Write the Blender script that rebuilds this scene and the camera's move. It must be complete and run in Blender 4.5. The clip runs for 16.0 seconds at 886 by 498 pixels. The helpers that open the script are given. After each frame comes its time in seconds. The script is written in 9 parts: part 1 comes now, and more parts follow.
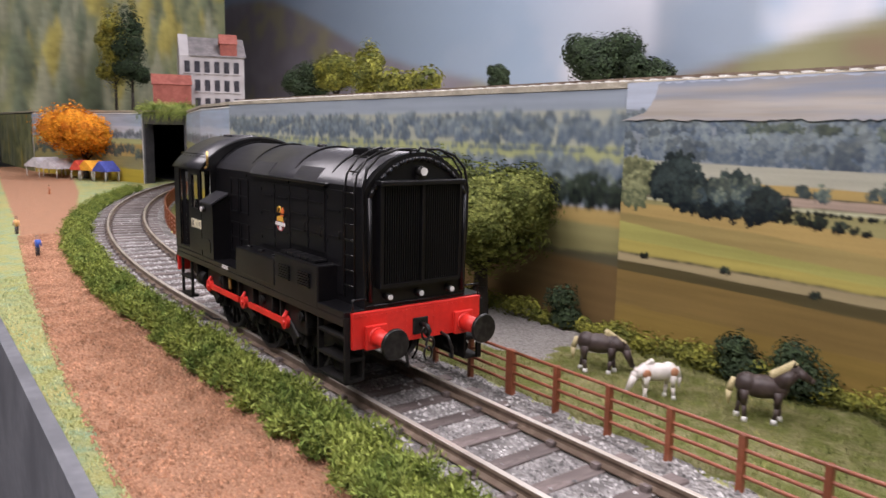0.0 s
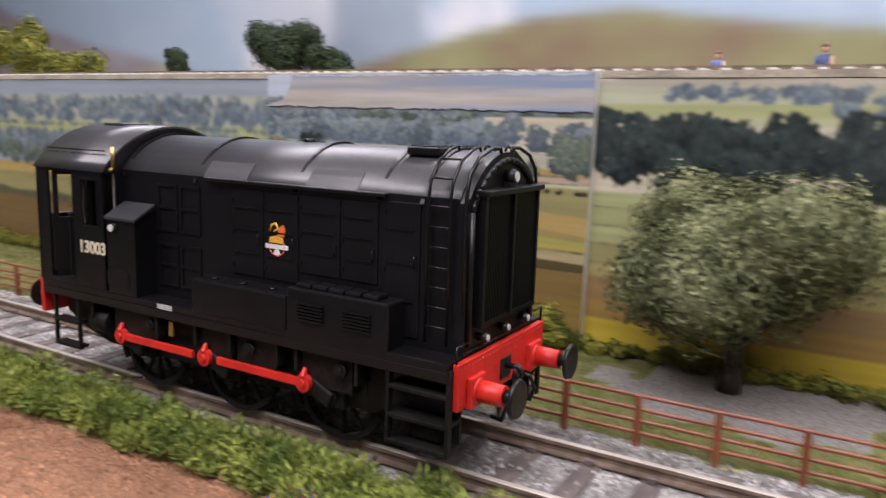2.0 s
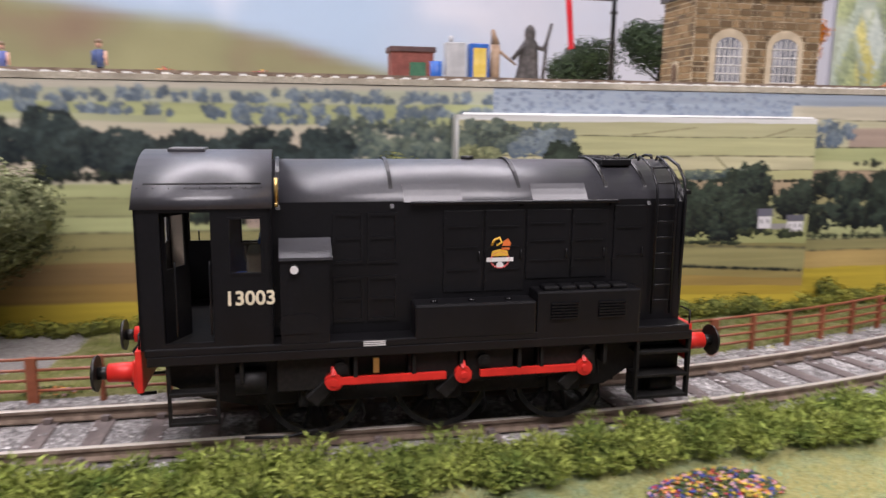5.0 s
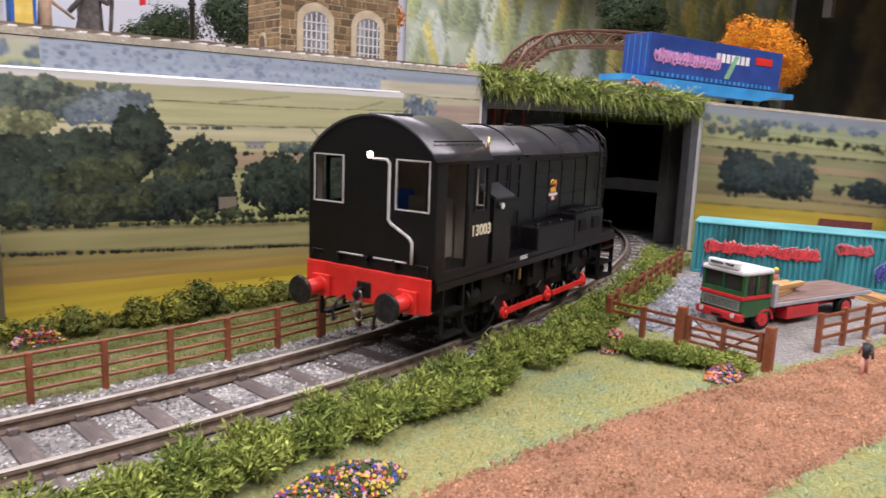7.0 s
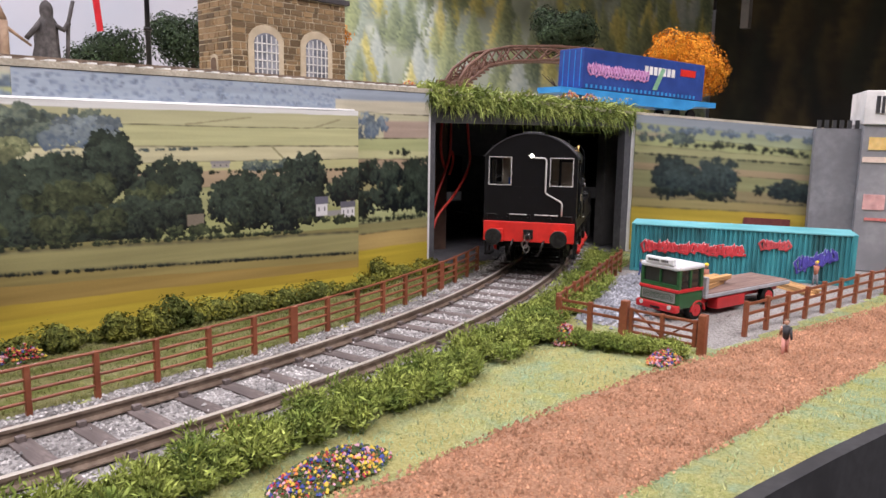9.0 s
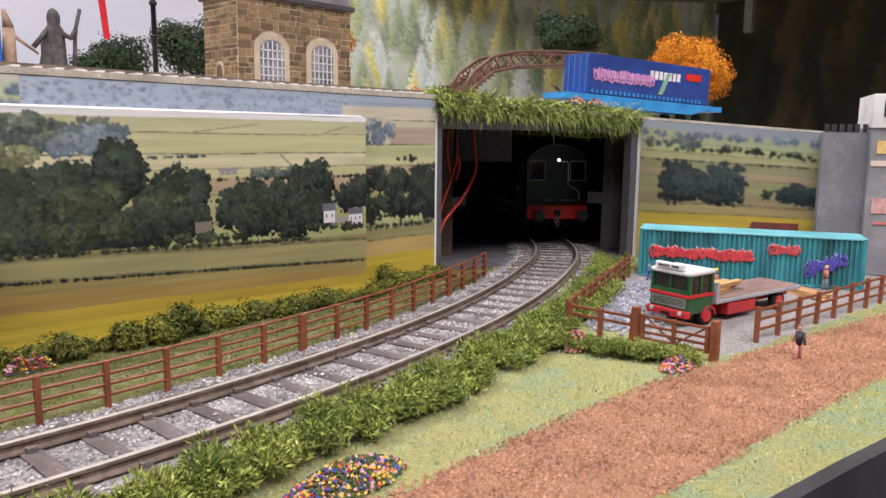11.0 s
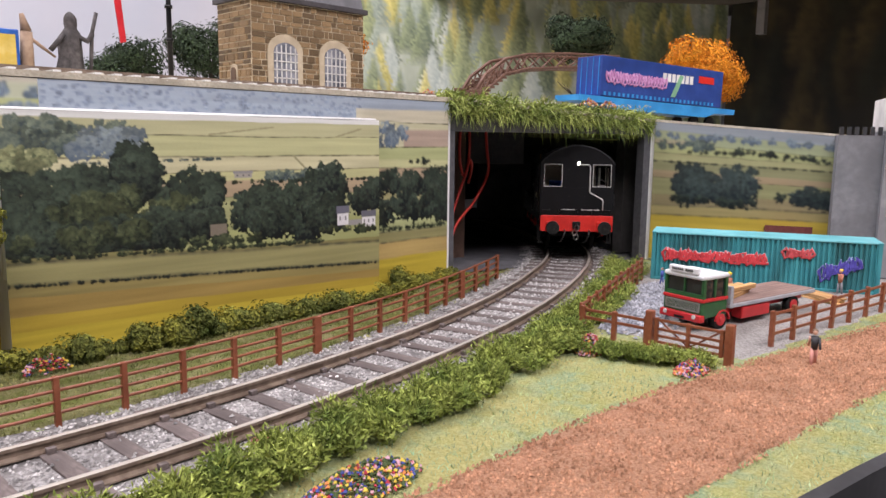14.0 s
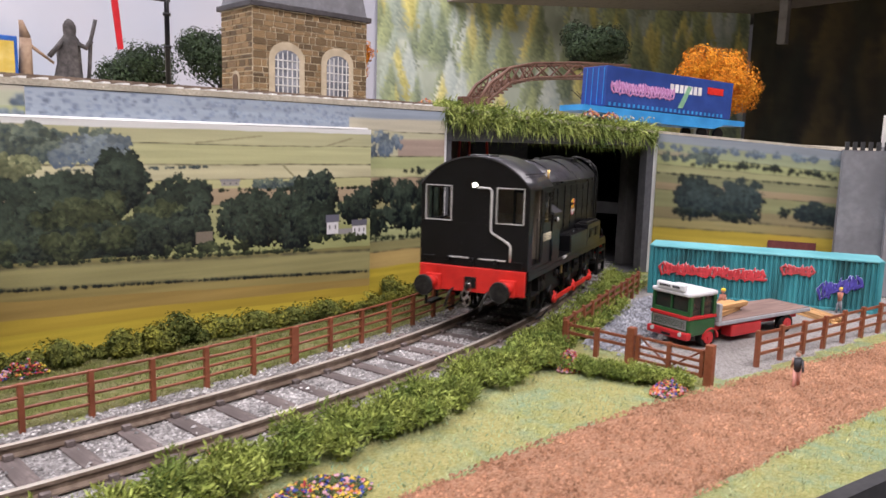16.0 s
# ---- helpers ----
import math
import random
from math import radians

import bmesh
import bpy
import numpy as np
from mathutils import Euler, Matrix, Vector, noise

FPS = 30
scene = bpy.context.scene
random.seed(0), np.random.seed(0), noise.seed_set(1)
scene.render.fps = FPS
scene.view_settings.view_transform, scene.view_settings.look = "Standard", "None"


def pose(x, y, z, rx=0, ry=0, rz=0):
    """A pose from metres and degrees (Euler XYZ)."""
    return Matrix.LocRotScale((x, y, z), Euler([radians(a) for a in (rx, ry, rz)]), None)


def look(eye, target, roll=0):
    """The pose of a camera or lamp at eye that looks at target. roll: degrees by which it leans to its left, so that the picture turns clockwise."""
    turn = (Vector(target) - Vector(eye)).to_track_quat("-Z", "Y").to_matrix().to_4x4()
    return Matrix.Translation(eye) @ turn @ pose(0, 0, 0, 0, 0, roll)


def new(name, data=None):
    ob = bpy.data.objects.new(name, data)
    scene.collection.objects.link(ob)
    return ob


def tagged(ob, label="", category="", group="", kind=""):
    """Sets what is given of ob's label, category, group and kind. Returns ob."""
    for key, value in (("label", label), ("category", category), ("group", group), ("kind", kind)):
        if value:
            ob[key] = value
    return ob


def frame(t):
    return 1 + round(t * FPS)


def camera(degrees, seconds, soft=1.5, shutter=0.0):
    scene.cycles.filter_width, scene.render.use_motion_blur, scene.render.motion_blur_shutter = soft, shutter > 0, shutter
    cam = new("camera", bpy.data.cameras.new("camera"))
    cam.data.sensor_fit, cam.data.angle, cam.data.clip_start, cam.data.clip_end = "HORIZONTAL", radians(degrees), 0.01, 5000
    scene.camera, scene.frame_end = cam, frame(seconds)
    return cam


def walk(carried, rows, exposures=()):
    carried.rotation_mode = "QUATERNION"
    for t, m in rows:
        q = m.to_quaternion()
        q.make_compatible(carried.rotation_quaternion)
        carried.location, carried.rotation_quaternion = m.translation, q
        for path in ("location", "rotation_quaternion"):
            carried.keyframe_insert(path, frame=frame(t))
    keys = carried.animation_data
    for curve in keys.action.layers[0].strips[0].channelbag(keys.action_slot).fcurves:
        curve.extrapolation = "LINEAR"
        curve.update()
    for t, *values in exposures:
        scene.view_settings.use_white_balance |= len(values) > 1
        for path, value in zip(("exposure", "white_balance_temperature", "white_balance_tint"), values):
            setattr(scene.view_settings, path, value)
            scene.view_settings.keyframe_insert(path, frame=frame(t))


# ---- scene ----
cam = camera(61.46, 16.0, shutter=0.4)
PATH = [
    (0, (0.2481, -0.1498, 0.0934), (-1.3211, 1.0505, -0.2182), 1.14),
    (0.5, (0.267, -0.1566, 0.0921), (-1.2273, 1.1343, -0.2251), 0.97),
    (1, (0.2821, -0.161, 0.0926), (-1.1301, 1.2185, -0.2278), 1.09),
    (1.5, (0.2992, -0.1725, 0.0972), (-0.9598, 1.3456, -0.2354), 1.22),
    (2, (0.3198, -0.1861, 0.0931), (-0.6679, 1.5214, -0.2369), 1.87),
    (2.5, (0.3407, -0.2006, 0.0909), (-0.3399, 1.6495, -0.2468), 1.62),
    (3, (0.3533, -0.2103, 0.0898), (-0.2254, 1.6761, -0.2365), 1.04),
    (3.2, (0.361, -0.2164, 0.0895), (-0.1571, 1.6866, -0.2424), 0.92),
    (5.3, (0.4394, -0.2466, 0.1005), (0.9733, 1.6484, -0.2512), 0.92),
    (5.5, (0.4445, -0.2403, 0.1), (1.076, 1.6254, -0.247), 1.11),
    (6, (0.4566, -0.2255, 0.0936), (1.3825, 1.5134, -0.2512), 1.75),
    (6.5, (0.4517, -0.2214, 0.0911), (1.609, 1.3718, -0.2589), 2.09),
    (7, (0.4503, -0.2128, 0.0889), (1.7573, 1.2605, -0.2593), 2.25),
    (7.5, (0.4469, -0.2151, 0.0891), (1.8136, 1.2063, -0.2452), 1.66),
    (8, (0.4368, -0.2246, 0.0915), (1.8468, 1.1554, -0.2364), 1.53),
    (8.5, (0.4284, -0.2254, 0.0907), (1.8549, 1.1391, -0.2307), 1.28),
    (9, (0.4262, -0.225, 0.0909), (1.8506, 1.1433, -0.2235), 0.94),
    (11.5, (0.4252, -0.2201, 0.0912), (1.844, 1.1574, -0.208), 0.56),
    (12, (0.4256, -0.2193, 0.0897), (1.8389, 1.1646, -0.2059), 0.49),
    (12.5, (0.4247, -0.2203, 0.0914), (1.8352, 1.1674, -0.2001), 0.50),
    (13, (0.4242, -0.2197, 0.0919), (1.8307, 1.1714, -0.2025), 0.55),
    (13.5, (0.4234, -0.2206, 0.0921), (1.8283, 1.1721, -0.2022), 0.64),
    (14, (0.4233, -0.2202, 0.092), (1.8272, 1.1729, -0.205), 0.70),
    (14.5, (0.4228, -0.2203, 0.0915), (1.8269, 1.1724, -0.2064), 0.87),
    (15, (0.4232, -0.2198, 0.0914), (1.828, 1.1721, -0.2071), 0.96),
    (15.5, (0.4249, -0.2194, 0.0913), (1.8293, 1.1731, -0.2066), 1.22),
    (16, (0.4393, -0.2327, 0.096), (1.7988, 1.2058, -0.1911), 1.50),
]
walk(cam, [(t, look(eye, target, roll)) for t, eye, target, roll in PATH])

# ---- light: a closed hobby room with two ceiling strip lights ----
world = bpy.data.worlds.new("room_world")
scene.world = world
world.use_nodes = True
world.node_tree.nodes["Background"].inputs[0].default_value = (0.9, 0.95, 1.0, 1)
world.node_tree.nodes["Background"].inputs[1].default_value = 0.05
scene.view_settings.exposure = 0.0


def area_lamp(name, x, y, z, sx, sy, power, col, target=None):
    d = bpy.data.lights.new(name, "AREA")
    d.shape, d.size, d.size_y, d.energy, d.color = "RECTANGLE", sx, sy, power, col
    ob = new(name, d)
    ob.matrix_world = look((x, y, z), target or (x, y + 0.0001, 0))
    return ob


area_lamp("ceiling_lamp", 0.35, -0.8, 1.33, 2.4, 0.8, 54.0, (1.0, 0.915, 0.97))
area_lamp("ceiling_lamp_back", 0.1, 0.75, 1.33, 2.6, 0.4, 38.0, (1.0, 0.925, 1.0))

# ---- materials ----


def nodes_of(name):
    m = bpy.data.materials.new(name)
    m.use_nodes = True
    nt = m.node_tree
    return m, nt, nt.nodes["Principled BSDF"]


def mat(name, c1, c2=None, rough=0.6, metal=0.0, scale=400.0, scale2=60.0, bump=0.0, spread=(0.35, 0.65), c3=None, spec=0.5,
        rough2=None, stretch=(1, 1, 1), bump_scale=None, per_object=0.0, per_island=0.0, detail=6.0):
    """A surface with grain at two scales; sizes are cycles per metre."""
    m, nt, bs = nodes_of(name)
    N, Lk = nt.nodes, nt.links
    tc = N.new("ShaderNodeTexCoord")
    mp = N.new("ShaderNodeMapping")
    mp.inputs["Scale"].default_value = stretch
    Lk.new(tc.outputs["Object"], mp.inputs["Vector"])
    n1 = N.new("ShaderNodeTexNoise")
    n1.inputs["Scale"].default_value, n1.inputs["Detail"].default_value = scale, detail
    n2 = N.new("ShaderNodeTexNoise")
    n2.inputs["Scale"].default_value, n2.inputs["Detail"].default_value = scale2, 4
    for n in (n1, n2):
        Lk.new(mp.outputs[0], n.inputs["Vector"])
    c2 = c2 or tuple(min(1, c * 1.25 + 0.005) for c in c1)
    r = N.new("ShaderNodeValToRGB")
    r.color_ramp.elements[0].position, r.color_ramp.elements[1].position = spread
    r.color_ramp.elements[0].color, r.color_ramp.elements[1].color = (*c1, 1), (*c2, 1)
    Lk.new(n1.outputs["Fac"], r.inputs[0])
    out = r.outputs[0]
    mx = N.new("ShaderNodeMix")
    mx.data_type = "RGBA"
    r2 = N.new("ShaderNodeMapRange")
    r2.inputs[1].default_value, r2.inputs[2].default_value = 0.42, 0.68
    Lk.new(n2.outputs["Fac"], r2.inputs[0])
    Lk.new(r2.outputs[0], mx.inputs[0])
    Lk.new(out, mx.inputs[6])
    c3 = c3 or tuple(c * 0.8 for c in c1)
    mx.inputs[7].default_value = (*c3, 1)
    mx.clamp_factor = True
    out = mx.outputs[2]
    if per_object or per_island:
        src = N.new("ShaderNodeObjectInfo").outputs["Random"] if per_object else N.new("ShaderNodeNewGeometry").outputs["Random Per Island"]
        hs = N.new("ShaderNodeHueSaturation")
        k = per_object or per_island
        mr = N.new("ShaderNodeMapRange")
        mr.inputs[3].default_value, mr.inputs[4].default_value = 1 - k, 1 + k
        Lk.new(src, mr.inputs[0])
        Lk.new(mr.outputs[0], hs.inputs["Value"])
        Lk.new(out, hs.inputs["Color"])
        out = hs.outputs[0]
    Lk.new(out, bs.inputs["Base Color"])
    bs.inputs["Roughness"].default_value, bs.inputs["Metallic"].default_value = rough, metal
    bs.inputs["Specular IOR Level"].default_value = spec
    if rough2 is not None:
        mr = N.new("ShaderNodeMapRange")
        mr.inputs[3].default_value, mr.inputs[4].default_value = rough, rough2
        Lk.new(n2.outputs["Fac"], mr.inputs[0])
        Lk.new(mr.outputs[0], bs.inputs["Roughness"])
    if bump:
        b = N.new("ShaderNodeBump")
        b.inputs["Strength"].default_value, b.inputs["Distance"].default_value = 1.0, bump
        src = n1
        if bump_scale:
            src = N.new("ShaderNodeTexNoise")
            src.inputs["Scale"].default_value = bump_scale
            Lk.new(mp.outputs[0], src.inputs["Vector"])
        Lk.new(src.outputs["Fac"], b.inputs["Height"])
        Lk.new(b.outputs[0], bs.inputs["Normal"])
    return m


def glow(name, col, strength):
    m, nt, bs = nodes_of(name)
    bs.inputs["Base Color"].default_value = (*col, 1)
    bs.inputs["Emission Color"].default_value = (*col, 1)
    bs.inputs["Emission Strength"].default_value = strength
    return m


def glass(name, tint=(1, 1, 1)):
    m, nt, bs = nodes_of(name)
    bs.inputs["Base Color"].default_value = (*tint, 1)
    bs.inputs["Roughness"].default_value = 0.03
    bs.inputs["Transmission Weight"].default_value = 1.0
    bs.inputs["IOR"].default_value = 1.1
    return m


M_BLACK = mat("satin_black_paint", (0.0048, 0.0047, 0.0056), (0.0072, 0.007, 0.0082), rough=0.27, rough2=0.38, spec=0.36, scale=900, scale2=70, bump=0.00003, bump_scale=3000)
# Same black on upper surfaces, its base lightened to stand for ceiling sheen.
M_ROOF_SHEEN = mat("satin_black_top_sheen", (0.036, 0.036, 0.042), (0.047, 0.047, 0.054), rough=0.28, rough2=0.38, spec=0.85, scale=900, scale2=60, bump=0.00003, bump_scale=3000)
M_UNDER = mat("matt_black_frame", (0.005, 0.005, 0.005), (0.013, 0.012, 0.011), rough=0.55, scale=700, scale2=120, spec=0.25)
M_RED = mat("signal_red_paint", (0.62, 0.022, 0.016), (0.68, 0.03, 0.02), rough=0.45, scale=500, scale2=90, bump=0.00002)
M_STEEL = mat("blackened_steel", (0.02, 0.02, 0.02), (0.05, 0.048, 0.045), rough=0.4, metal=0.6, scale=600, scale2=200)
M_BRIGHT = mat("bright_wheel_steel", (0.35, 0.34, 0.32), (0.5, 0.49, 0.47), rough=0.3, metal=1.0, scale=600, scale2=150)
M_CREAM = mat("cream_lettering", (0.72, 0.66, 0.47), (0.78, 0.72, 0.53), rough=0.5, scale=900)
M_WHITE = mat("white_paint", (0.75, 0.74, 0.72), (0.82, 0.81, 0.79), rough=0.5, scale=500)
M_YELLOW = mat("emblem_yellow", (0.75, 0.42, 0.04), (0.8, 0.5, 0.07), rough=0.5, scale=900)
M_ORANGE_RED = mat("emblem_orange", (0.7, 0.14, 0.03), (0.75, 0.2, 0.05), rough=0.5, scale=900)
M_PIPE = mat("pale_grey_conduit", (0.52, 0.51, 0.49), (0.62, 0.61, 0.58), rough=0.4, scale=500)
M_BRASS = mat("brass", (0.55, 0.38, 0.14), (0.65, 0.46, 0.18), rough=0.35, metal=0.9, scale=500)
M_BLUE = mat("blue_plastic", (0.02, 0.09, 0.42), (0.03, 0.12, 0.5), rough=0.45, scale=400)
M_GLASS = glass("clear_glazing", (0.98, 0.99, 0.99))
M_LAMP_LENS = glow("lit_headlamp", (1.0, 0.93, 0.8), 9.0)
M_LAMP_DIM = mat("silver_lamp_lens", (0.6, 0.6, 0.58), (0.75, 0.75, 0.72), rough=0.25, scale=500)

M_RAIL = mat("weathered_rail_side", (0.16, 0.115, 0.085), (0.27, 0.21, 0.16), rough=0.55, metal=0.25, scale=300, scale2=60)
M_RAILTOP = mat("polished_rail_head", (0.68, 0.62, 0.54), (0.8, 0.75, 0.68), rough=0.24, rough2=0.38, metal=0.6, scale=120, scale2=30)
M_SLEEPER = mat("grey_brown_sleeper", (0.105, 0.083, 0.077), (0.18, 0.148, 0.138), rough=0.8, scale=900, scale2=200, bump=0.0002, stretch=(1, 0.25, 1), per_object=0.2)
M_STONE = mat("grey_ballast_stone", (0.24, 0.23, 0.225), (0.58, 0.565, 0.55), rough=0.85, scale=800, scale2=50, per_island=0.6)
M_BALLAST = mat("grey_ballast_bed", (0.14, 0.13, 0.125), (0.42, 0.405, 0.39), rough=0.9, scale=900, scale2=70, bump=0.0008)
M_FENCE = mat("red_brown_plastic_fence", (0.21, 0.062, 0.028), (0.27, 0.09, 0.045), rough=0.42, scale=500, scale2=70)
M_EDGE = mat("grey_painted_board_edge", (0.13, 0.135, 0.15), (0.17, 0.175, 0.19), rough=0.6, scale=200, scale2=30)
M_EDGE_DARK = mat("dark_board_edge", (0.03, 0.03, 0.032), (0.045, 0.045, 0.048), rough=0.55, scale=300, scale2=40)
M_FLOOR = mat("dark_room_floor", (0.05, 0.05, 0.055), (0.07, 0.07, 0.075), rough=0.6, scale=20, scale2=4)
# Unseen walls, darkened so the locomotive's sides reflect less light.
M_WALL_DIM = mat("dimmed_unseen_wall", (0.26, 0.26, 0.26), (0.3, 0.3, 0.3), rough=0.8, scale=30, scale2=3)
M_WALL = mat("white_room_wall", (0.62, 0.62, 0.61), (0.68, 0.68, 0.67), rough=0.8, scale=30, scale2=3)
M_TUNNEL = mat("matt_black_tunnel_lining", (0.06, 0.058, 0.056), (0.085, 0.082, 0.08), rough=0.9, scale=200, scale2=30)
M_PILLAR = mat("dark_grey_pillar", (0.07, 0.07, 0.078), (0.1, 0.1, 0.108), rough=0.7, scale=300, scale2=40)
M_TUNNEL_FLOOR = mat("dark_tunnel_floor", (0.075, 0.075, 0.082), (0.12, 0.12, 0.13), rough=0.9, scale=700, scale2=60, bump=0.0004)
M_PAPER = mat("white_paper_edge", (0.74, 0.74, 0.72), (0.8, 0.8, 0.78), rough=0.55, scale=200, scale2=20)
M_DECK = mat("sandy_deck_surface", (0.4, 0.36, 0.28), (0.55, 0.5, 0.4), rough=0.9, scale=600, scale2=50, bump=0.0006)
M_HEDGE = mat("green_foam_hedge", (0.14, 0.18, 0.03), (0.34, 0.39, 0.10), rough=0.9, scale=700, scale2=60, c3=(0.09, 0.14, 0.03), per_island=0.55, spec=0.2)
M_BUSH = mat("olive_foam_bush", (0.15, 0.16, 0.02), (0.32, 0.31, 0.05), rough=0.9, scale=700, scale2=70, c3=(0.08, 0.1, 0.02), per_island=0.4)
M_DKBUSH = mat("dark_foam_bush", (0.022, 0.04, 0.018), (0.05, 0.08, 0.03), rough=0.9, scale=700, scale2=70, per_island=0.4)
M_TREE = mat("mid_green_tree_foliage", (0.095, 0.115, 0.025), (0.25, 0.27, 0.075), rough=0.9, scale=600, scale2=60, c3=(0.05, 0.07, 0.018), per_island=0.45, spec=0.2)
M_TREE2 = mat("pale_green_tree_foliage", (0.12, 0.135, 0.06), (0.32, 0.34, 0.19), rough=0.9, scale=600, scale2=60, c3=(0.07, 0.085, 0.038), per_island=0.45, spec=0.2)
M_ORTREE = mat("orange_autumn_foliage", (0.7, 0.25, 0.01), (0.85, 0.42, 0.03), rough=0.9, scale=500, scale2=60, c3=(0.55, 0.17, 0.01), per_island=0.3)
M_GOLDTREE = mat("yellow_green_cypress_foliage", (0.24, 0.22, 0.03), (0.46, 0.4, 0.07), rough=0.9, scale=500, scale2=60, c3=(0.14, 0.15, 0.03), per_island=0.4)
M_BARK = mat("dark_bark", (0.03, 0.024, 0.02), (0.06, 0.05, 0.04), rough=0.9, scale=600, scale2=90)
M_TUFT = mat("green_static_grass", (0.2, 0.26, 0.04), (0.5, 0.55, 0.17), rough=0.8, scale=500, scale2=70, per_island=0.4, c3=(0.12, 0.18, 0.03))


# ---- mesh helpers ----
def part(name, bm, material, parent=None, label=""):
    me = bpy.data.meshes.new(name)
    bm.normal_update()
    bm.to_mesh(me)
    bm.free()
    mats = material if isinstance(material, (list, tuple)) else [material]
    for m in mats:
        me.materials.append(m)
    ob = new(name, me)
    if parent is not None:
        ob.parent = parent
    if label:
        tagged(ob, label)
    return ob


def thing(name, m, label, category, group="", kind=""):
    ob = new(name)
    ob.matrix_world = m
    ob.empty_display_size = 0.01
    return tagged(ob, label, category, group, kind)


def mesh_of(name, verts, faces, material):
    me = bpy.data.meshes.new(name)
    me.from_pydata(verts, [], faces)
    mats = material if isinstance(material, (list, tuple)) else [material]
    for m in mats:
        me.materials.append(m)
    return me


def box(bm, x0, x1, y0, y1, z0, z1, bev=0.0, mi=0, m=None):
    r = bmesh.ops.create_cube(bm, size=1.0, matrix=Matrix.LocRotScale(((x0 + x1) / 2, (y0 + y1) / 2, (z0 + z1) / 2), None, (x1 - x0, y1 - y0, z1 - z0)))
    vs = r["verts"]
    if bev:
        es = list({e for v in vs for e in v.link_edges})
        rr = bmesh.ops.bevel(bm, geom=es, offset=bev, segments=2, affect="EDGES", profile=0.5)
        vs = list({v for f in rr["faces"] for v in f.verts} | {v for v in vs if v.is_valid})
    for f in {f for v in vs for f in v.link_faces}:
        f.material_index = mi
    if m is not None:
        bmesh.ops.transform(bm, matrix=m, verts=vs)
    return vs


def tube(bm, p0, p1, r, r2=None, seg=10, mi=0):
    p0, p1 = Vector(p0), Vector(p1)
    d = p1 - p0
    m = Matrix.Translation((p0 + p1) / 2) @ d.to_track_quat("Z", "Y").to_matrix().to_4x4()
    vs = bmesh.ops.create_cone(bm, cap_ends=True, segments=seg, radius1=r, radius2=r if r2 is None else r2, depth=d.length, matrix=m)["verts"]
    for f in {f for v in vs for f in v.link_faces}:
        f.material_index = mi
        f.smooth = len(f.verts) == 4
    return vs


def wire(bm, pts, r, seg=8):
    """A round bar bent through the points, one closed surface."""
    pts = [Vector(p) for p in pts]
    rings, side = [], None
    closed = (pts[0] - pts[-1]).length < 1e-7 and len(pts) > 3
    if closed:
        pts = pts[:-1]
    n = len(pts)
    for i, p in enumerate(pts):
        a = pts[i - 1] if (i or closed) else p
        b = pts[(i + 1) % n] if (i < n - 1 or closed) else p
        d = (b - a).normalized()
        if side is None:
            side = d.orthogonal().normalized()
        side = (side - d * side.dot(d)).normalized()
        up = d.cross(side)
        rings.append([bm.verts.new(p + (side * math.cos(w) + up * math.sin(w)) * r) for w in [2 * math.pi * k / seg for k in range(seg)]])
    fs = []
    for i in range(n if closed else n - 1):
        A, B = rings[i], rings[(i + 1) % n]
        for k in range(seg):
            f = bm.faces.new((A[k], A[(k + 1) % seg], B[(k + 1) % seg], B[k]))
            f.smooth = True
            fs.append(f)
    if not closed:
        fs += [bm.faces.new(rings[0][::-1]), bm.faces.new(rings[-1])]
    bmesh.ops.recalc_face_normals(bm, faces=fs)


def ball(bm, c, r, sub=2, scale=(1, 1, 1)):
    return bmesh.ops.create_icosphere(bm, subdivisions=sub, radius=r, matrix=Matrix.LocRotScale(c, None, scale))["verts"]


def prism(bm, prof, a0, a1, axis="x", smooth=False):
    """A closed profile (list of 2D points) drawn out along an axis."""
    def pt(p, a):
        return (a, p[0], p[1]) if axis == "x" else (p[0], a, p[1]) if axis == "y" else (p[0], p[1], a)
    v0 = [bm.verts.new(pt(p, a0)) for p in prof]
    v1 = [bm.verts.new(pt(p, a1)) for p in prof]
    n = len(prof)
    fs = [bm.faces.new(v0[::-1]), bm.faces.new(v1)]
    for i in range(n):
        f = bm.faces.new((v0[i], v0[(i + 1) % n], v1[(i + 1) % n], v1[i]))
        f.smooth = smooth
        fs.append(f)
    bmesh.ops.recalc_face_normals(bm, faces=fs)
    return fs


def lump(bm, c, r, rng, sub=2, rough=0.35, scale=(1, 1, 1)):
    vs = ball(bm, c, r, sub, scale)
    for v in vs:
        d = v.co - Vector(c)
        v.co = Vector(c) + d * (1 + rough * noise.noise(v.co * (1.6 / r)) + rng.uniform(-0.1, 0.1))
    for f in {f for v in vs for f in v.link_faces}:
        f.smooth = True
    return vs


